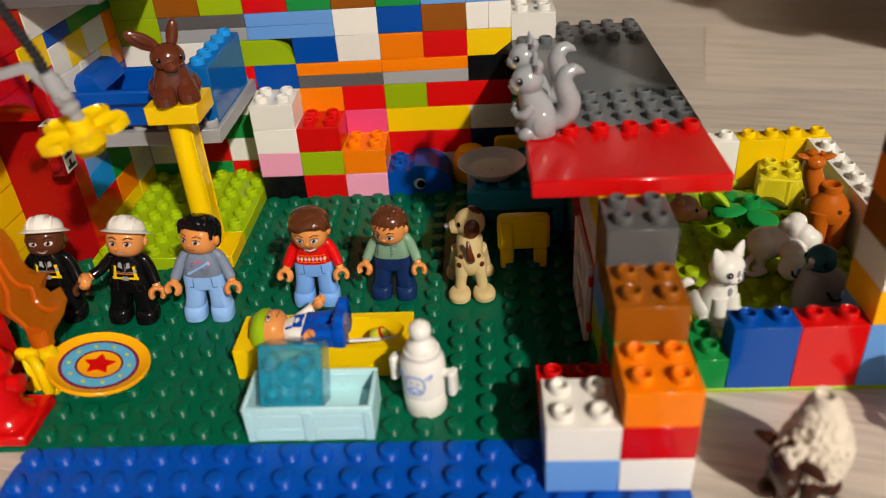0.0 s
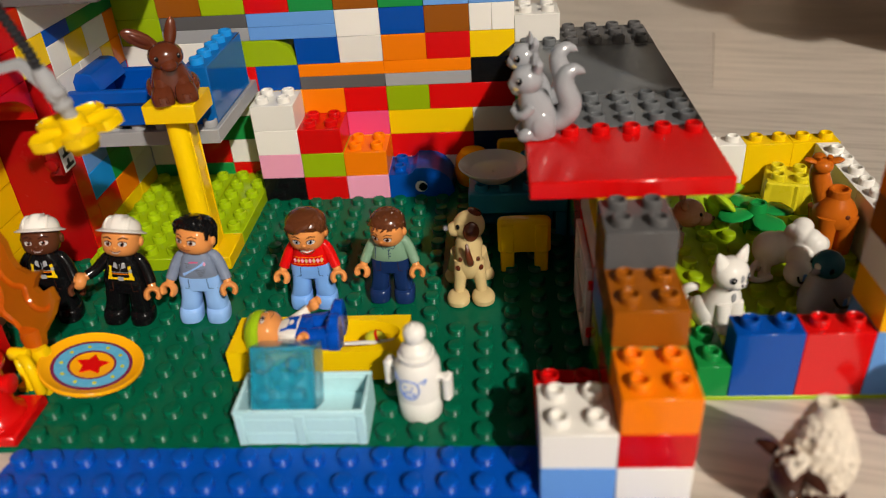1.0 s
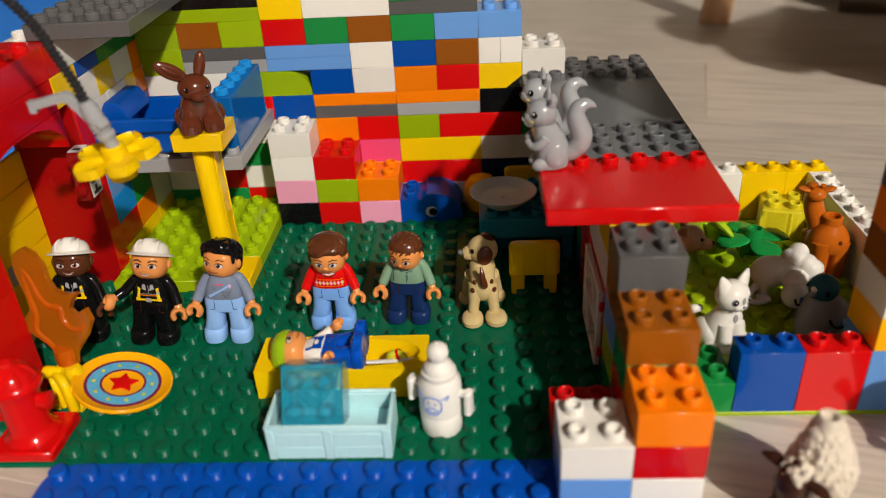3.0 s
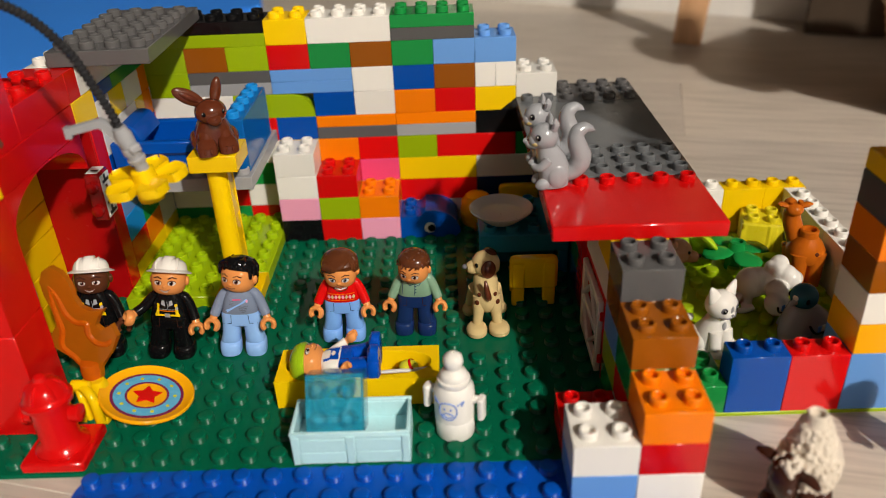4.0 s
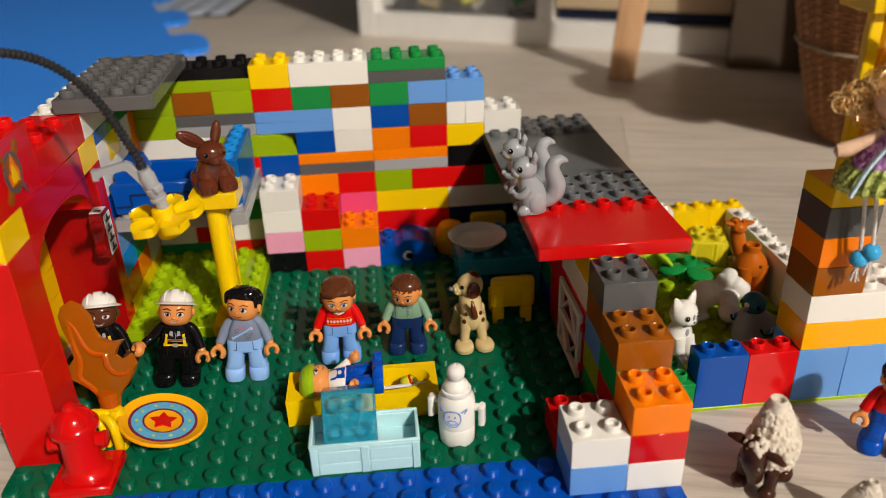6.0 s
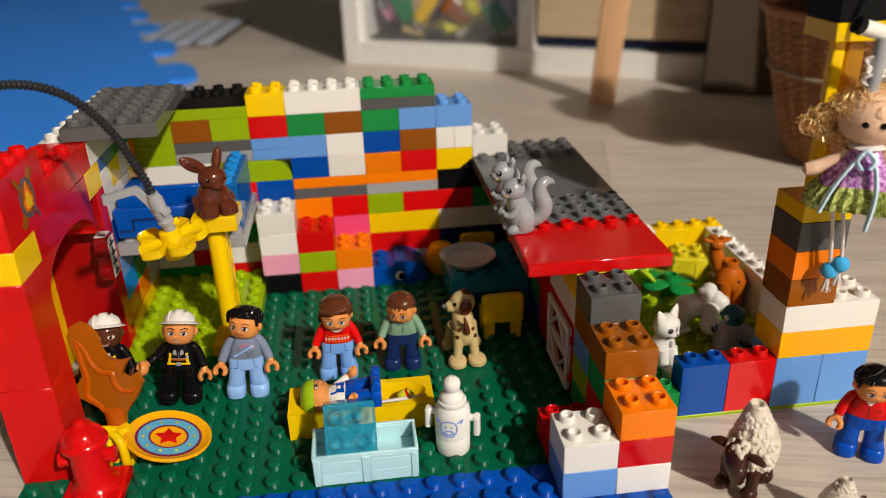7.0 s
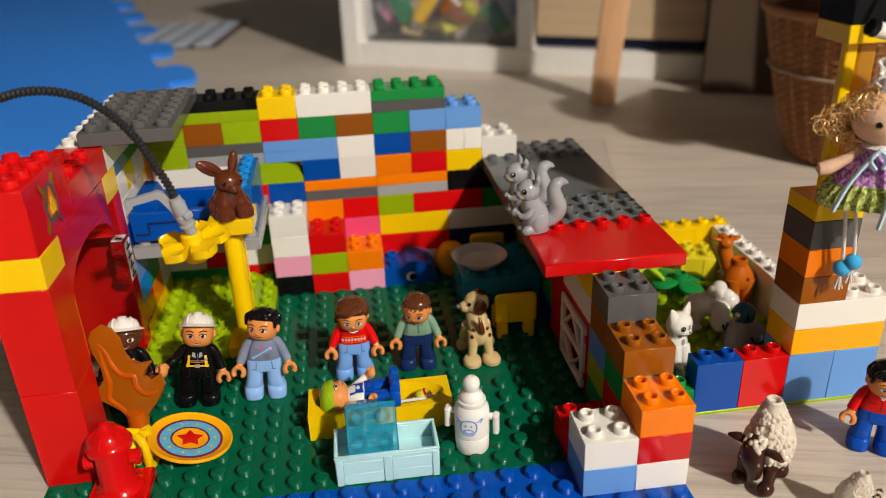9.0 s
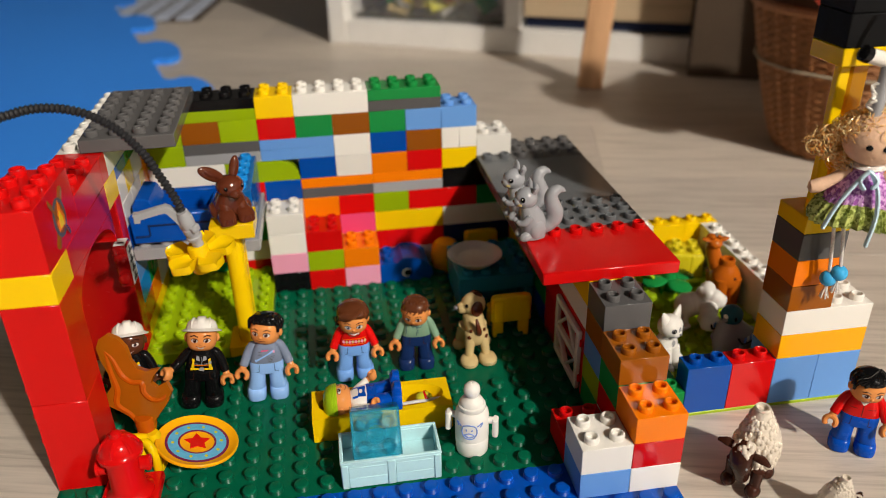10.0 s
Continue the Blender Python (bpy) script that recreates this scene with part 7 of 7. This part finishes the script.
def sheep(at, rz, scale, label):
    """Faces -y; fleece of many small curls."""
    s = Shape()
    rng = random.Random(5)
    s.loft([(10, 0, 2, 8, 10), (12, 0, 2, 11, 14), (20, 0, 2, 13, 16), (28, 0, 1.5, 11.5, 13.5), (34, 0, 0, 8.5, 9), (38, 0, -1.5, 6, 6.5), (42, 0, -2, 4.6, 4.8)], WOOL, MM, 28, 2.1)
    for i in range(420):
        a, u = rng.uniform(0, 2 * math.pi), rng.uniform(0, 1)
        z = 12 + 27 * u
        rx, ry = (11 + 2.0 * math.sin(u * 3.1)) * (1 - 0.52 * max(0, u - 0.35) / 0.65), (14 + 2 * math.sin(u * 3.1)) * (1 - 0.55 * max(0, u - 0.35) / 0.65)
        r = rng.uniform(1.1, 1.7)
        s.ball((0, 0, 0), (r, r, r * 1.1), WOOL, MM @ Matrix.Translation((rx * math.cos(a), 2 - 3 * u + ry * math.sin(a), z)), 8, 6)
    s.lathe([(4.6, 40), (4.8, 43), (4.2, 43.8), (3.2, 43.6), (2.9, 41.5), (0, 41.2)], WOOL, MM @ Matrix.Translation((0, -2, 0)), 18)
    for x, y in ((-8.0, -10), (7.5, -10), (-6.5, 11), (6.5, 11)):
        s.tube([(x, y, 14), (x, y - 0.5, 7), (x, y - 1, 3)], [4.0, 3.4, 4.0], DKBROWN, MM, 12)
        s.ball((0, 0, 0), (4.6, 5.6, 3.6), DKBROWN, MM @ Matrix.Translation((x, y - 2.4, 3.4)), 14, 10)
    hd_ = MM @ Matrix.Translation((-0.5, -16.5, 20.5)) @ pose(0, 0, 0, 22, 0, -4) @ Matrix.Diagonal((1.02, 1.0, 0.88, 1))
    s.loft([(-15, 0, -1.5, 2.4, 2.4), (-13.6, 0, -1.5, 4.4, 4.2), (-8, 0, -1.2, 5.2, 5.2), (-2, 0, -0.6, 6.6, 6.6), (4, 0, 0, 7.0, 7.2), (7.5, 0, 1, 5.6, 5.8), (9.4, 0, 1.6, 3.0, 3.2)], DKBROWN, hd_, 22, 2.4)
    for i in range(26):
        a, u = rng.uniform(0, 2 * math.pi), math.sqrt(rng.uniform(0, 1))
        s.ball((0, 0, 0), rng.uniform(1.4, 2.0), WOOL, hd_ @ Matrix.Translation((5.6 * u * math.cos(a), 1.5 + 5.0 * u * math.sin(a), 9.6 - 3.4 * u * u)), 8, 6)
    for sx in (-1, 1):
        s.tube([(sx * 5, 2, 4), (sx * 10.5, 2, 5), (sx * 16, 1, 4.6)], [2.4, 3.2, 1.4], DKBROWN, hd_, 12, 0.5)
        s.ball((0, 0, 0), (0.9, 0.7, 1.2), SILVER, hd_ @ Matrix.Translation((sx * 5.2, -4.8, 0.5)), 8, 6)
    ob = s.put("sheep_figurine", m=pose(*at, 0, 0, rz) @ Matrix.Diagonal((scale, scale, scale * 1.32, 1)))
    tagged(ob, label, "toy sheep", "toy sheep")


sheep((S(13.0), S(-20.0), FLOOR_Z), -54, 1.02, "cream toy sheep with dark brown face on wooden floor")
sheep((S(14.95), S(-22.5), FLOOR_Z), 50, 0.60, "small cream toy lamb on the wooden floor")


# ---------------------------------------------------------------- hanging doll on the crane hook
def hook():
    t = thing("crane_hook", "white and black toy nozzle hook on the crane", "toy hook", at=(S(16.3), S(-17.2), Z(13.05)))
    n = Shape().tube([(-0.004, 0, 0.002), (0.006, -0.001, -0.001), (0.018, -0.002, -0.006)], [0.0042, 0.0042, 0.0040], WHITE, None, 14)
    n.tube([(0.018, -0.002, -0.006), (0.030, -0.002, -0.012)], [0.0036, 0.0036], SILVER, None, 12)
    n.put("barrel", t)
    Shape().tube([(-0.0075, 0.0, 0.0035), (-0.004, 0, 0.002)], 0.0046, BLACK, None, 14).put("collar", t)
    Shape().tube([(0.007, -0.003, -0.004), (0.006, -0.004, -0.018), (0.005, -0.004, -0.036)], [0.0034, 0.0036, 0.0034], SILVER, None, 12).put("stem", t)
    lk = Shape()
    for k in range(5):
        lk.tube([(0.006 + 0.006 * math.cos(q), -0.004 + 0.002 * math.sin(3 * q + k), -0.016 + 0.0035 * math.sin(q) - 0.0022 * k) for q in [2 * math.pi * i / 14 for i in range(15)]], 0.0008, WHITE, None, 6)
    lk.tube([(0.012, 0.0, 0.004), (0.011, 0.004, 0.016), (0.014, 0.010, 0.026)], 0.0016, RUBBER, None, 8)
    lk.put("cord", t)


hook()


def doll():
    s = Shape()
    rng = random.Random(11)
    s.ball((0, 0, 0), (17, 15.5, 15.5), GLITTERSKIN, MM, 26, 16)
    for i in range(1900):
        a = rng.uniform(0, 2 * math.pi)
        u = rng.uniform(-0.9, 1)
        x, y, z = math.cos(a) * math.sqrt(1 - min(1, u * u)), math.sin(a) * math.sqrt(1 - min(1, u * u)), u
        if y < -0.25 and z < 0.42:
            continue
        side = 1.0 + 0.8 * abs(x) * max(0, 0.8 - abs(z + 0.15))
        deep = rng.uniform(0.72, 1.06)
        c = Vector((x * 19 * side * deep, y * 15 * deep + 2, z * 17 * deep - 4))
        pts = []
        r0 = rng.uniform(2.4, 4.2)
        ph = rng.uniform(0, 6)
        ax = Vector((rng.uniform(-1, 1), rng.uniform(-1, 1), rng.uniform(-1, 1))).normalized()
        e1 = ax.orthogonal().normalized()
        e2 = ax.cross(e1)
        for k in range(16):
            q = ph + k * 0.75
            pts.append(c + e1 * (r0 * math.cos(q)) + e2 * (r0 * math.sin(q)) + ax * (k - 8) * 0.7)
        s.tube(pts, [rng.uniform(0.20, 0.36)] * len(pts), TINSELHAIR, MM, 4)
    s.ball((0, 0, 0), (15.5, 12, 13), TINSELHAIR, MM @ Matrix.Translation((0, 5, 4)), 20, 14)
    for sx in (-1, 1):
        s.ball((0, 0, 0), (2.0, 1.0, 1.8), BLACK, MM @ Matrix.Translation((sx * 4.2 + 1, -14.8, -1.0)), 10, 8)
    s.lathe([(5, -13), (9.5, -14.5), (10.5, -16), (8.5, -17), (5, -16.5)], LACE, MM, 24)
    folds = 26
    verts, faces = [], []
    prof = [(6.5, -15.5), (9, -18), (13, -25), (17.5, -34), (20, -40)]
    for r, z in prof:
        for i in range(folds * 2):
            q = math.pi * i / folds
            rr = r * (1 + 0.05 * (1 if i % 2 else -1) * (-(z + 15) / 25))
            verts.append((rr * math.cos(q), 0.7 * rr * math.sin(q), z))
    n = folds * 2
    for k in range(len(prof) - 1):
        for i in range(n):
            faces.append((k * n + i, k * n + (i + 1) % n, (k + 1) * n + (i + 1) % n, (k + 1) * n + i))
    s.add(verts, faces, GLITTERVIOLET, MM)
    verts, faces = [], []
    prof = [(19.5, -37.5), (23.5, -42), (25.5, -48), (25, -51), (21, -49.5)]
    for r, z in prof:
        for i in range(n):
            q = math.pi * i / folds
            rr = r * (1 + 0.07 * (1 if i % 2 else -1))
            verts.append((rr * math.cos(q), 0.7 * rr * math.sin(q), z + 1.2 * math.sin(3 * q)))
    for k in range(len(prof) - 1):
        for i in range(n):
            faces.append((k * n + i, k * n + (i + 1) % n, (k + 1) * n + (i + 1) % n, (k + 1) * n + i))
    faces.append(tuple(range((len(prof) - 1) * n, len(prof) * n)))
    s.add(verts, faces, GLITTERGREEN, MM)
    s.tube([(-9, -1, -19), (-17, -3, -26), (-24, -5, -30), (-28, -6, -31)], [3.0, 3.4, 4.2, 3.6], GLITTERSKIN, MM, 12)
    s.tube([(9, -1, -19), (16, -3, -28), (20, -5, -36), (22, -6, -41)], [3.0, 3.4, 4.0, 3.4], GLITTERSKIN, MM, 12)
    for pts in ([(0, -10, -16), (-6, -13, -24), (-13, -17, -36), (-18, -20, -50)], [(1, -10, -16), (6, -13, -26), (8, -17, -40), (6, -20, -58)], [(0, -10.5, -16), (-4, -13, -21), (-1, -13, -26)], [(0, -10.5, -16), (5, -13, -20), (3, -13.5, -25)]):
        s.tube(pts, 2.2, RIBBON, MM, 10, 0.55)
    for sx, ln in ((-4.5, 99), (1.0, 94)):
        s.tube([(sx - 9, 4, -46), (sx - 4, 9, -62), (sx, 13, -ln + 4)], 1.1, LACE, MM, 8)
        s.ball((0, 0, 0), 5.2, AZUREBEAD, MM @ Matrix.Translation((sx, 13, -ln)), 16, 12)
        for k in range(6):
            s.tube([(sx, 13, -ln - 4), (sx + 2.6 * math.cos(k), 13 + 2.6 * math.sin(k), -ln - 14)], 0.6, LACE, MM, 5)
    ob = s.put("hanging_doll", m=pose(0.2700, -0.2790, 0.2055, 0, 0, -31))
    tagged(ob, "small hanging doll with tinsel hair, violet green glitter dress", "doll")


AZUREBEAD = plastic("azure_bead", (0.05, 0.38, 0.72), 0.12)
doll()

# ---------------------------------------------------------------- the room's furniture
room()


def foam_mat():
    """Blue play mat with a jigsaw edge."""
    s = Shape()

    def knobs(a, b, step, flip=1):
        d = (b - a).normalized()
        nrm = Vector((d.y, -d.x)) * flip
        out, count = [], int((b - a).length / step)
        for k in range(count):
            base = a + d * (k * step)
            for t, off in ((0.0, 0.0), (0.22, 0.0), (0.25, 0.012), (0.22, 0.030), (0.26, 0.048), (0.36, 0.060), (0.5, 0.064), (0.64, 0.060), (0.74, 0.048), (0.78, 0.030), (0.75, 0.012), (0.78, 0.0)):
                out.append(base + d * (t * step) + nrm * off)
        return [(p.x, p.y) for p in out]

    right_side = knobs(Vector((-0.135, 0.175)), Vector((-0.99, 2.90)), 0.33)
    poly = [(-2.3, 2.90), (-2.3, -0.56), (-0.135, 0.132)] + right_side
    s.prism(poly, FLOOR_Z + 0.0002, FLOOR_Z + 0.011, FOAM)
    tagged(s.put("foam_mat"), "bright blue foam puzzle mat with jigsaw edges", "play mat")


foam_mat()


def shelf_unit():
    ang = math.degrees(math.atan2(0.36, -0.66)) - 180
    t = thing("shelf_unit", "low white shelf unit with toy bin and veneer drawer", "shelf", at=(-0.016, 1.0, FLOOR_Z), rz=ang)
    d, h, e = 0.34, 0.62, 0.755
    Shape().box(0, 0.036, 0, d, 0, h, LACQUER, 0.001).put("side_panel", t)
    Shape().box(0.375, 0.405, 0.002, d, 0.048, h, LACQUER, 0.001).put("divider", t)
    Shape().box(e - 0.034, e, 0, d, 0, h, LACQUER, 0.001).put("side_panel", t)
    Shape().box(0.037, e - 0.035, 0.003, d, 0, 0.047, LACQUER, 0.001).put("plinth", t)
    Shape().box(0.037, e - 0.035, d - 0.012, d - 0.001, 0.048, h - 0.02, LACQUER, 0.001).put("back_panel", t)
    Shape().box(0.037, e - 0.035, 0.002, d - 0.013, h - 0.019, h, LACQUER, 0.001).put("top", t)
    Shape().box(0.41, e - 0.037, 0.012, 0.028, 0.070, 0.40, BOARD, 0.002).put("drawer_front", t)
    Shape().box(0.41, e - 0.037, 0.03, 0.25, 0.0485, 0.069, NAVYCLOTH, 0.003).put("drawer_base", t)
    rng = random.Random(3)
    b = thing("toy_bin", "clear plastic bin full of mixed coloured toys", "storage bin", at=(-0.016, 1.0, FLOOR_Z), rz=ang)
    Shape().box(0.045, 0.368, 0.024, 0.028, 0.050, 0.34, CLEARBIN, 0.001).put("front_wall", b).visible_shadow = False
    Shape().box(0.045, 0.368, 0.03, 0.30, 0.0485, 0.056, CLEARBIN, 0.001).put("bottom", b)
    mats = [GREY, SILVER, LEMON, GREEN, TAN, WHITE, BROWN, TAN, SKY, ROSE, PIGEON, STRAW, WHITE]
    fill = Shape()
    for i in range(240):
        x, y, z = rng.uniform(0.07, 0.345), rng.uniform(0.05, 0.15), rng.uniform(0.075, 0.32)
        r = rng.uniform(0.016, 0.034)
        m = pose(x, y, z, rng.uniform(0, 360), rng.uniform(0, 360), rng.uniform(0, 360))
        mat = rng.choice(mats)
        if rng.random() < 0.5:
            fill.box(-r, r, -r * 0.6, r * 0.6, -r * 0.5, r * 0.5, mat, 0.002, m)
        else:
            fill.ball((0, 0, 0), (r, r * 0.7, r * 0.6), mat, m, 10, 7)
    fill.box(-0.034, 0.034, -0.01, 0.01, -0.014, 0.014, YELLOW, 0.003, pose(0.175, 0.038, 0.115, 0, -55, 0))
    fill.box(-0.05, 0.05, -0.01, 0.01, -0.02, 0.02, GREEN, 0.003, pose(0.11, 0.05, 0.13, 0, 60, 0))
    fill.box(-0.03, 0.03, -0.01, 0.01, -0.012, 0.012, YELLOW, 0.003, pose(0.30, 0.045, 0.19, 0, 30, 0))
    fill.box(-0.045, 0.045, -0.01, 0.01, -0.02, 0.02, STEEL, 0.003, pose(0.24, 0.05, 0.20, 0, -12, 0))
    fill.put("toys", b)["kind"] = "stuff"


CLEARBIN = see_through("clear_bin_plastic", (0.80, 0.78, 0.72), 0.15, 0.93, 0.25, 0.95)
shelf_unit()

cab = thing("dark_cabinet", "brown wooden cabinet beside the shelf unit, shade in its colour", "cabinet", at=(0.590, 0.600, FLOOR_Z), rz=-26)
Shape().box(0, 0.34, 0, 0.34, 0.0, 0.66, SHADE, 0.002).put("body", cab)
Shape().box(0.0, 0.34, -0.018, -0.001, 0.001, 0.66, SHADE, 0.002).put("door", cab)

leg = thing("wooden_chair", "beech wood chair with square tapered legs", "chair", at=(0.4, 0.56, FLOOR_Z), rz=-20)
for x, y in ((0, 0), (0.36, -0.02), (0.36, 0.36), (0.0, 0.36)):
    lp = Shape().loft([(0, 0, 0, 0.0195, 0.014), (0.001, 0, 0, 0.0205, 0.0150), (0.48, 0.004, 0, 0.0225, 0.0165)], BEECH, None, 24, 9)
    lp.put("leg", leg, pose(x, y, 0, 0, 4 if x == 0 else -4, 0))
# Unseen seat; height and edge are set to shape the floor shadow.
Shape().box(0.005, 0.44, -0.02, 0.42, 0.481, 0.502, BEECH, 0.006).put("seat", leg)


def basket():
    t = thing("wicker_basket", "tall brown wicker basket with a string band", "basket", at=(0.630, 0.222, FLOOR_Z))
    rr = lambda z: 0.081 + 0.055 * min(1, z / 0.20) ** 0.75
    weave = Shape()
    n, rings = 60, 39
    for k in range(rings):
        z = 0.005 + k * 0.0046
        pts = [((rr(z) + 0.0016 * (1 if (i + k) % 2 else -1)) * math.cos(2 * math.pi * i / n), (rr(z) + 0.0016 * (1 if (i + k) % 2 else -1)) * math.sin(2 * math.pi * i / n), z) for i in range(n + 1)]
        weave.tube(pts, 0.0024, WICKER, None, 5)
    weave.put("weave", t)
    for i in range(30):
        a = 2 * math.pi * (i + 0.5) / 30
        Shape().tube([(rr(z) * math.cos(a), rr(z) * math.sin(a), z) for z in (0.004, 0.03, 0.07, 0.12, 0.16, 0.183)], 0.0028, WICKER, None, 6).put("stake", t)
    Shape().lathe([(0, 0.002), (0.066, 0.002), (0.066, 0.008), (0, 0.008)], WICKER, None, 32).put("bottom", t)
    # Added liner, so that no light leaks through the weave into the shadow.
    Shape().lathe([(rr(z) - 0.0042, z) for z in (0.004, 0.03, 0.07, 0.12, 0.16, 0.183)] + [(rr(z) - 0.0052, z) for z in (0.183, 0.16, 0.12, 0.07, 0.03, 0.009)], LIGHT_LINER, None, 40).put("lining", t)
    Shape().tube([(rr(0.20) * math.cos(2 * math.pi * i / 40), rr(0.20) * math.sin(2 * math.pi * i / 40), 0.186) for i in range(41)], 0.0055, WICKER, None, 8).put("rim", t)
    Shape().tube([((rr(0.115) + 0.006) * math.cos(2 * math.pi * i / 40), (rr(0.115) + 0.006) * math.sin(2 * math.pi * i / 40), 0.116 + 0.0006 * math.sin(i * 2.2)) for i in range(41)], 0.0018, STRING, None, 6).put("string_band", t)
    c = Shape()
    rng = random.Random(8)
    for i in range(14):
        c.ball((0, 0, 0), (rng.uniform(0.02, 0.05), rng.uniform(0.02, 0.05), rng.uniform(0.02, 0.035)), CORALBAG, Matrix.Translation((rng.uniform(-0.055, 0.055), rng.uniform(-0.055, 0.055), 0.212 + rng.uniform(-0.02, 0.05))), 12, 8)
    ob = c.put("coral_bag", m=pose(0.575, 0.195, FLOOR_Z - 0.082) @ Matrix.Scale(1.4, 4))
    tagged(ob, "crumpled coral red bag lying in wicker basket", "bag")


basket()

vent = thing("floor_grille", "pale blue slatted grille lying on the floor", "grille", at=(-0.47, 1.52, FLOOR_Z), rz=-6)
Shape().box(-0.17, 0.17, -0.20, 0.20, 0.0002, 0.003, SHADE, 0.0005).put("backing", vent)
for i in range(6):
    Shape().box(-0.165 + i * 0.056, -0.165 + i * 0.056 + 0.038, -0.19, 0.19, 0.0032, 0.009, PALEBLUE, 0.001).put("slat", vent)
bag = Shape()
bag.loft([(0, 0, 0, 0.22, 0.14), (0.02, 0, 0, 0.25, 0.16), (0.2, 0.02, 0, 0.24, 0.15), (0.3, 0, 0, 0.16, 0.1)], CLOTHBLACK, None, 24, 3)
tagged(bag.put("black_bag", m=pose(-0.72, 2.75, FLOOR_Z, 0, 0, 10)), "black cloth bag standing on the floor", "bag")
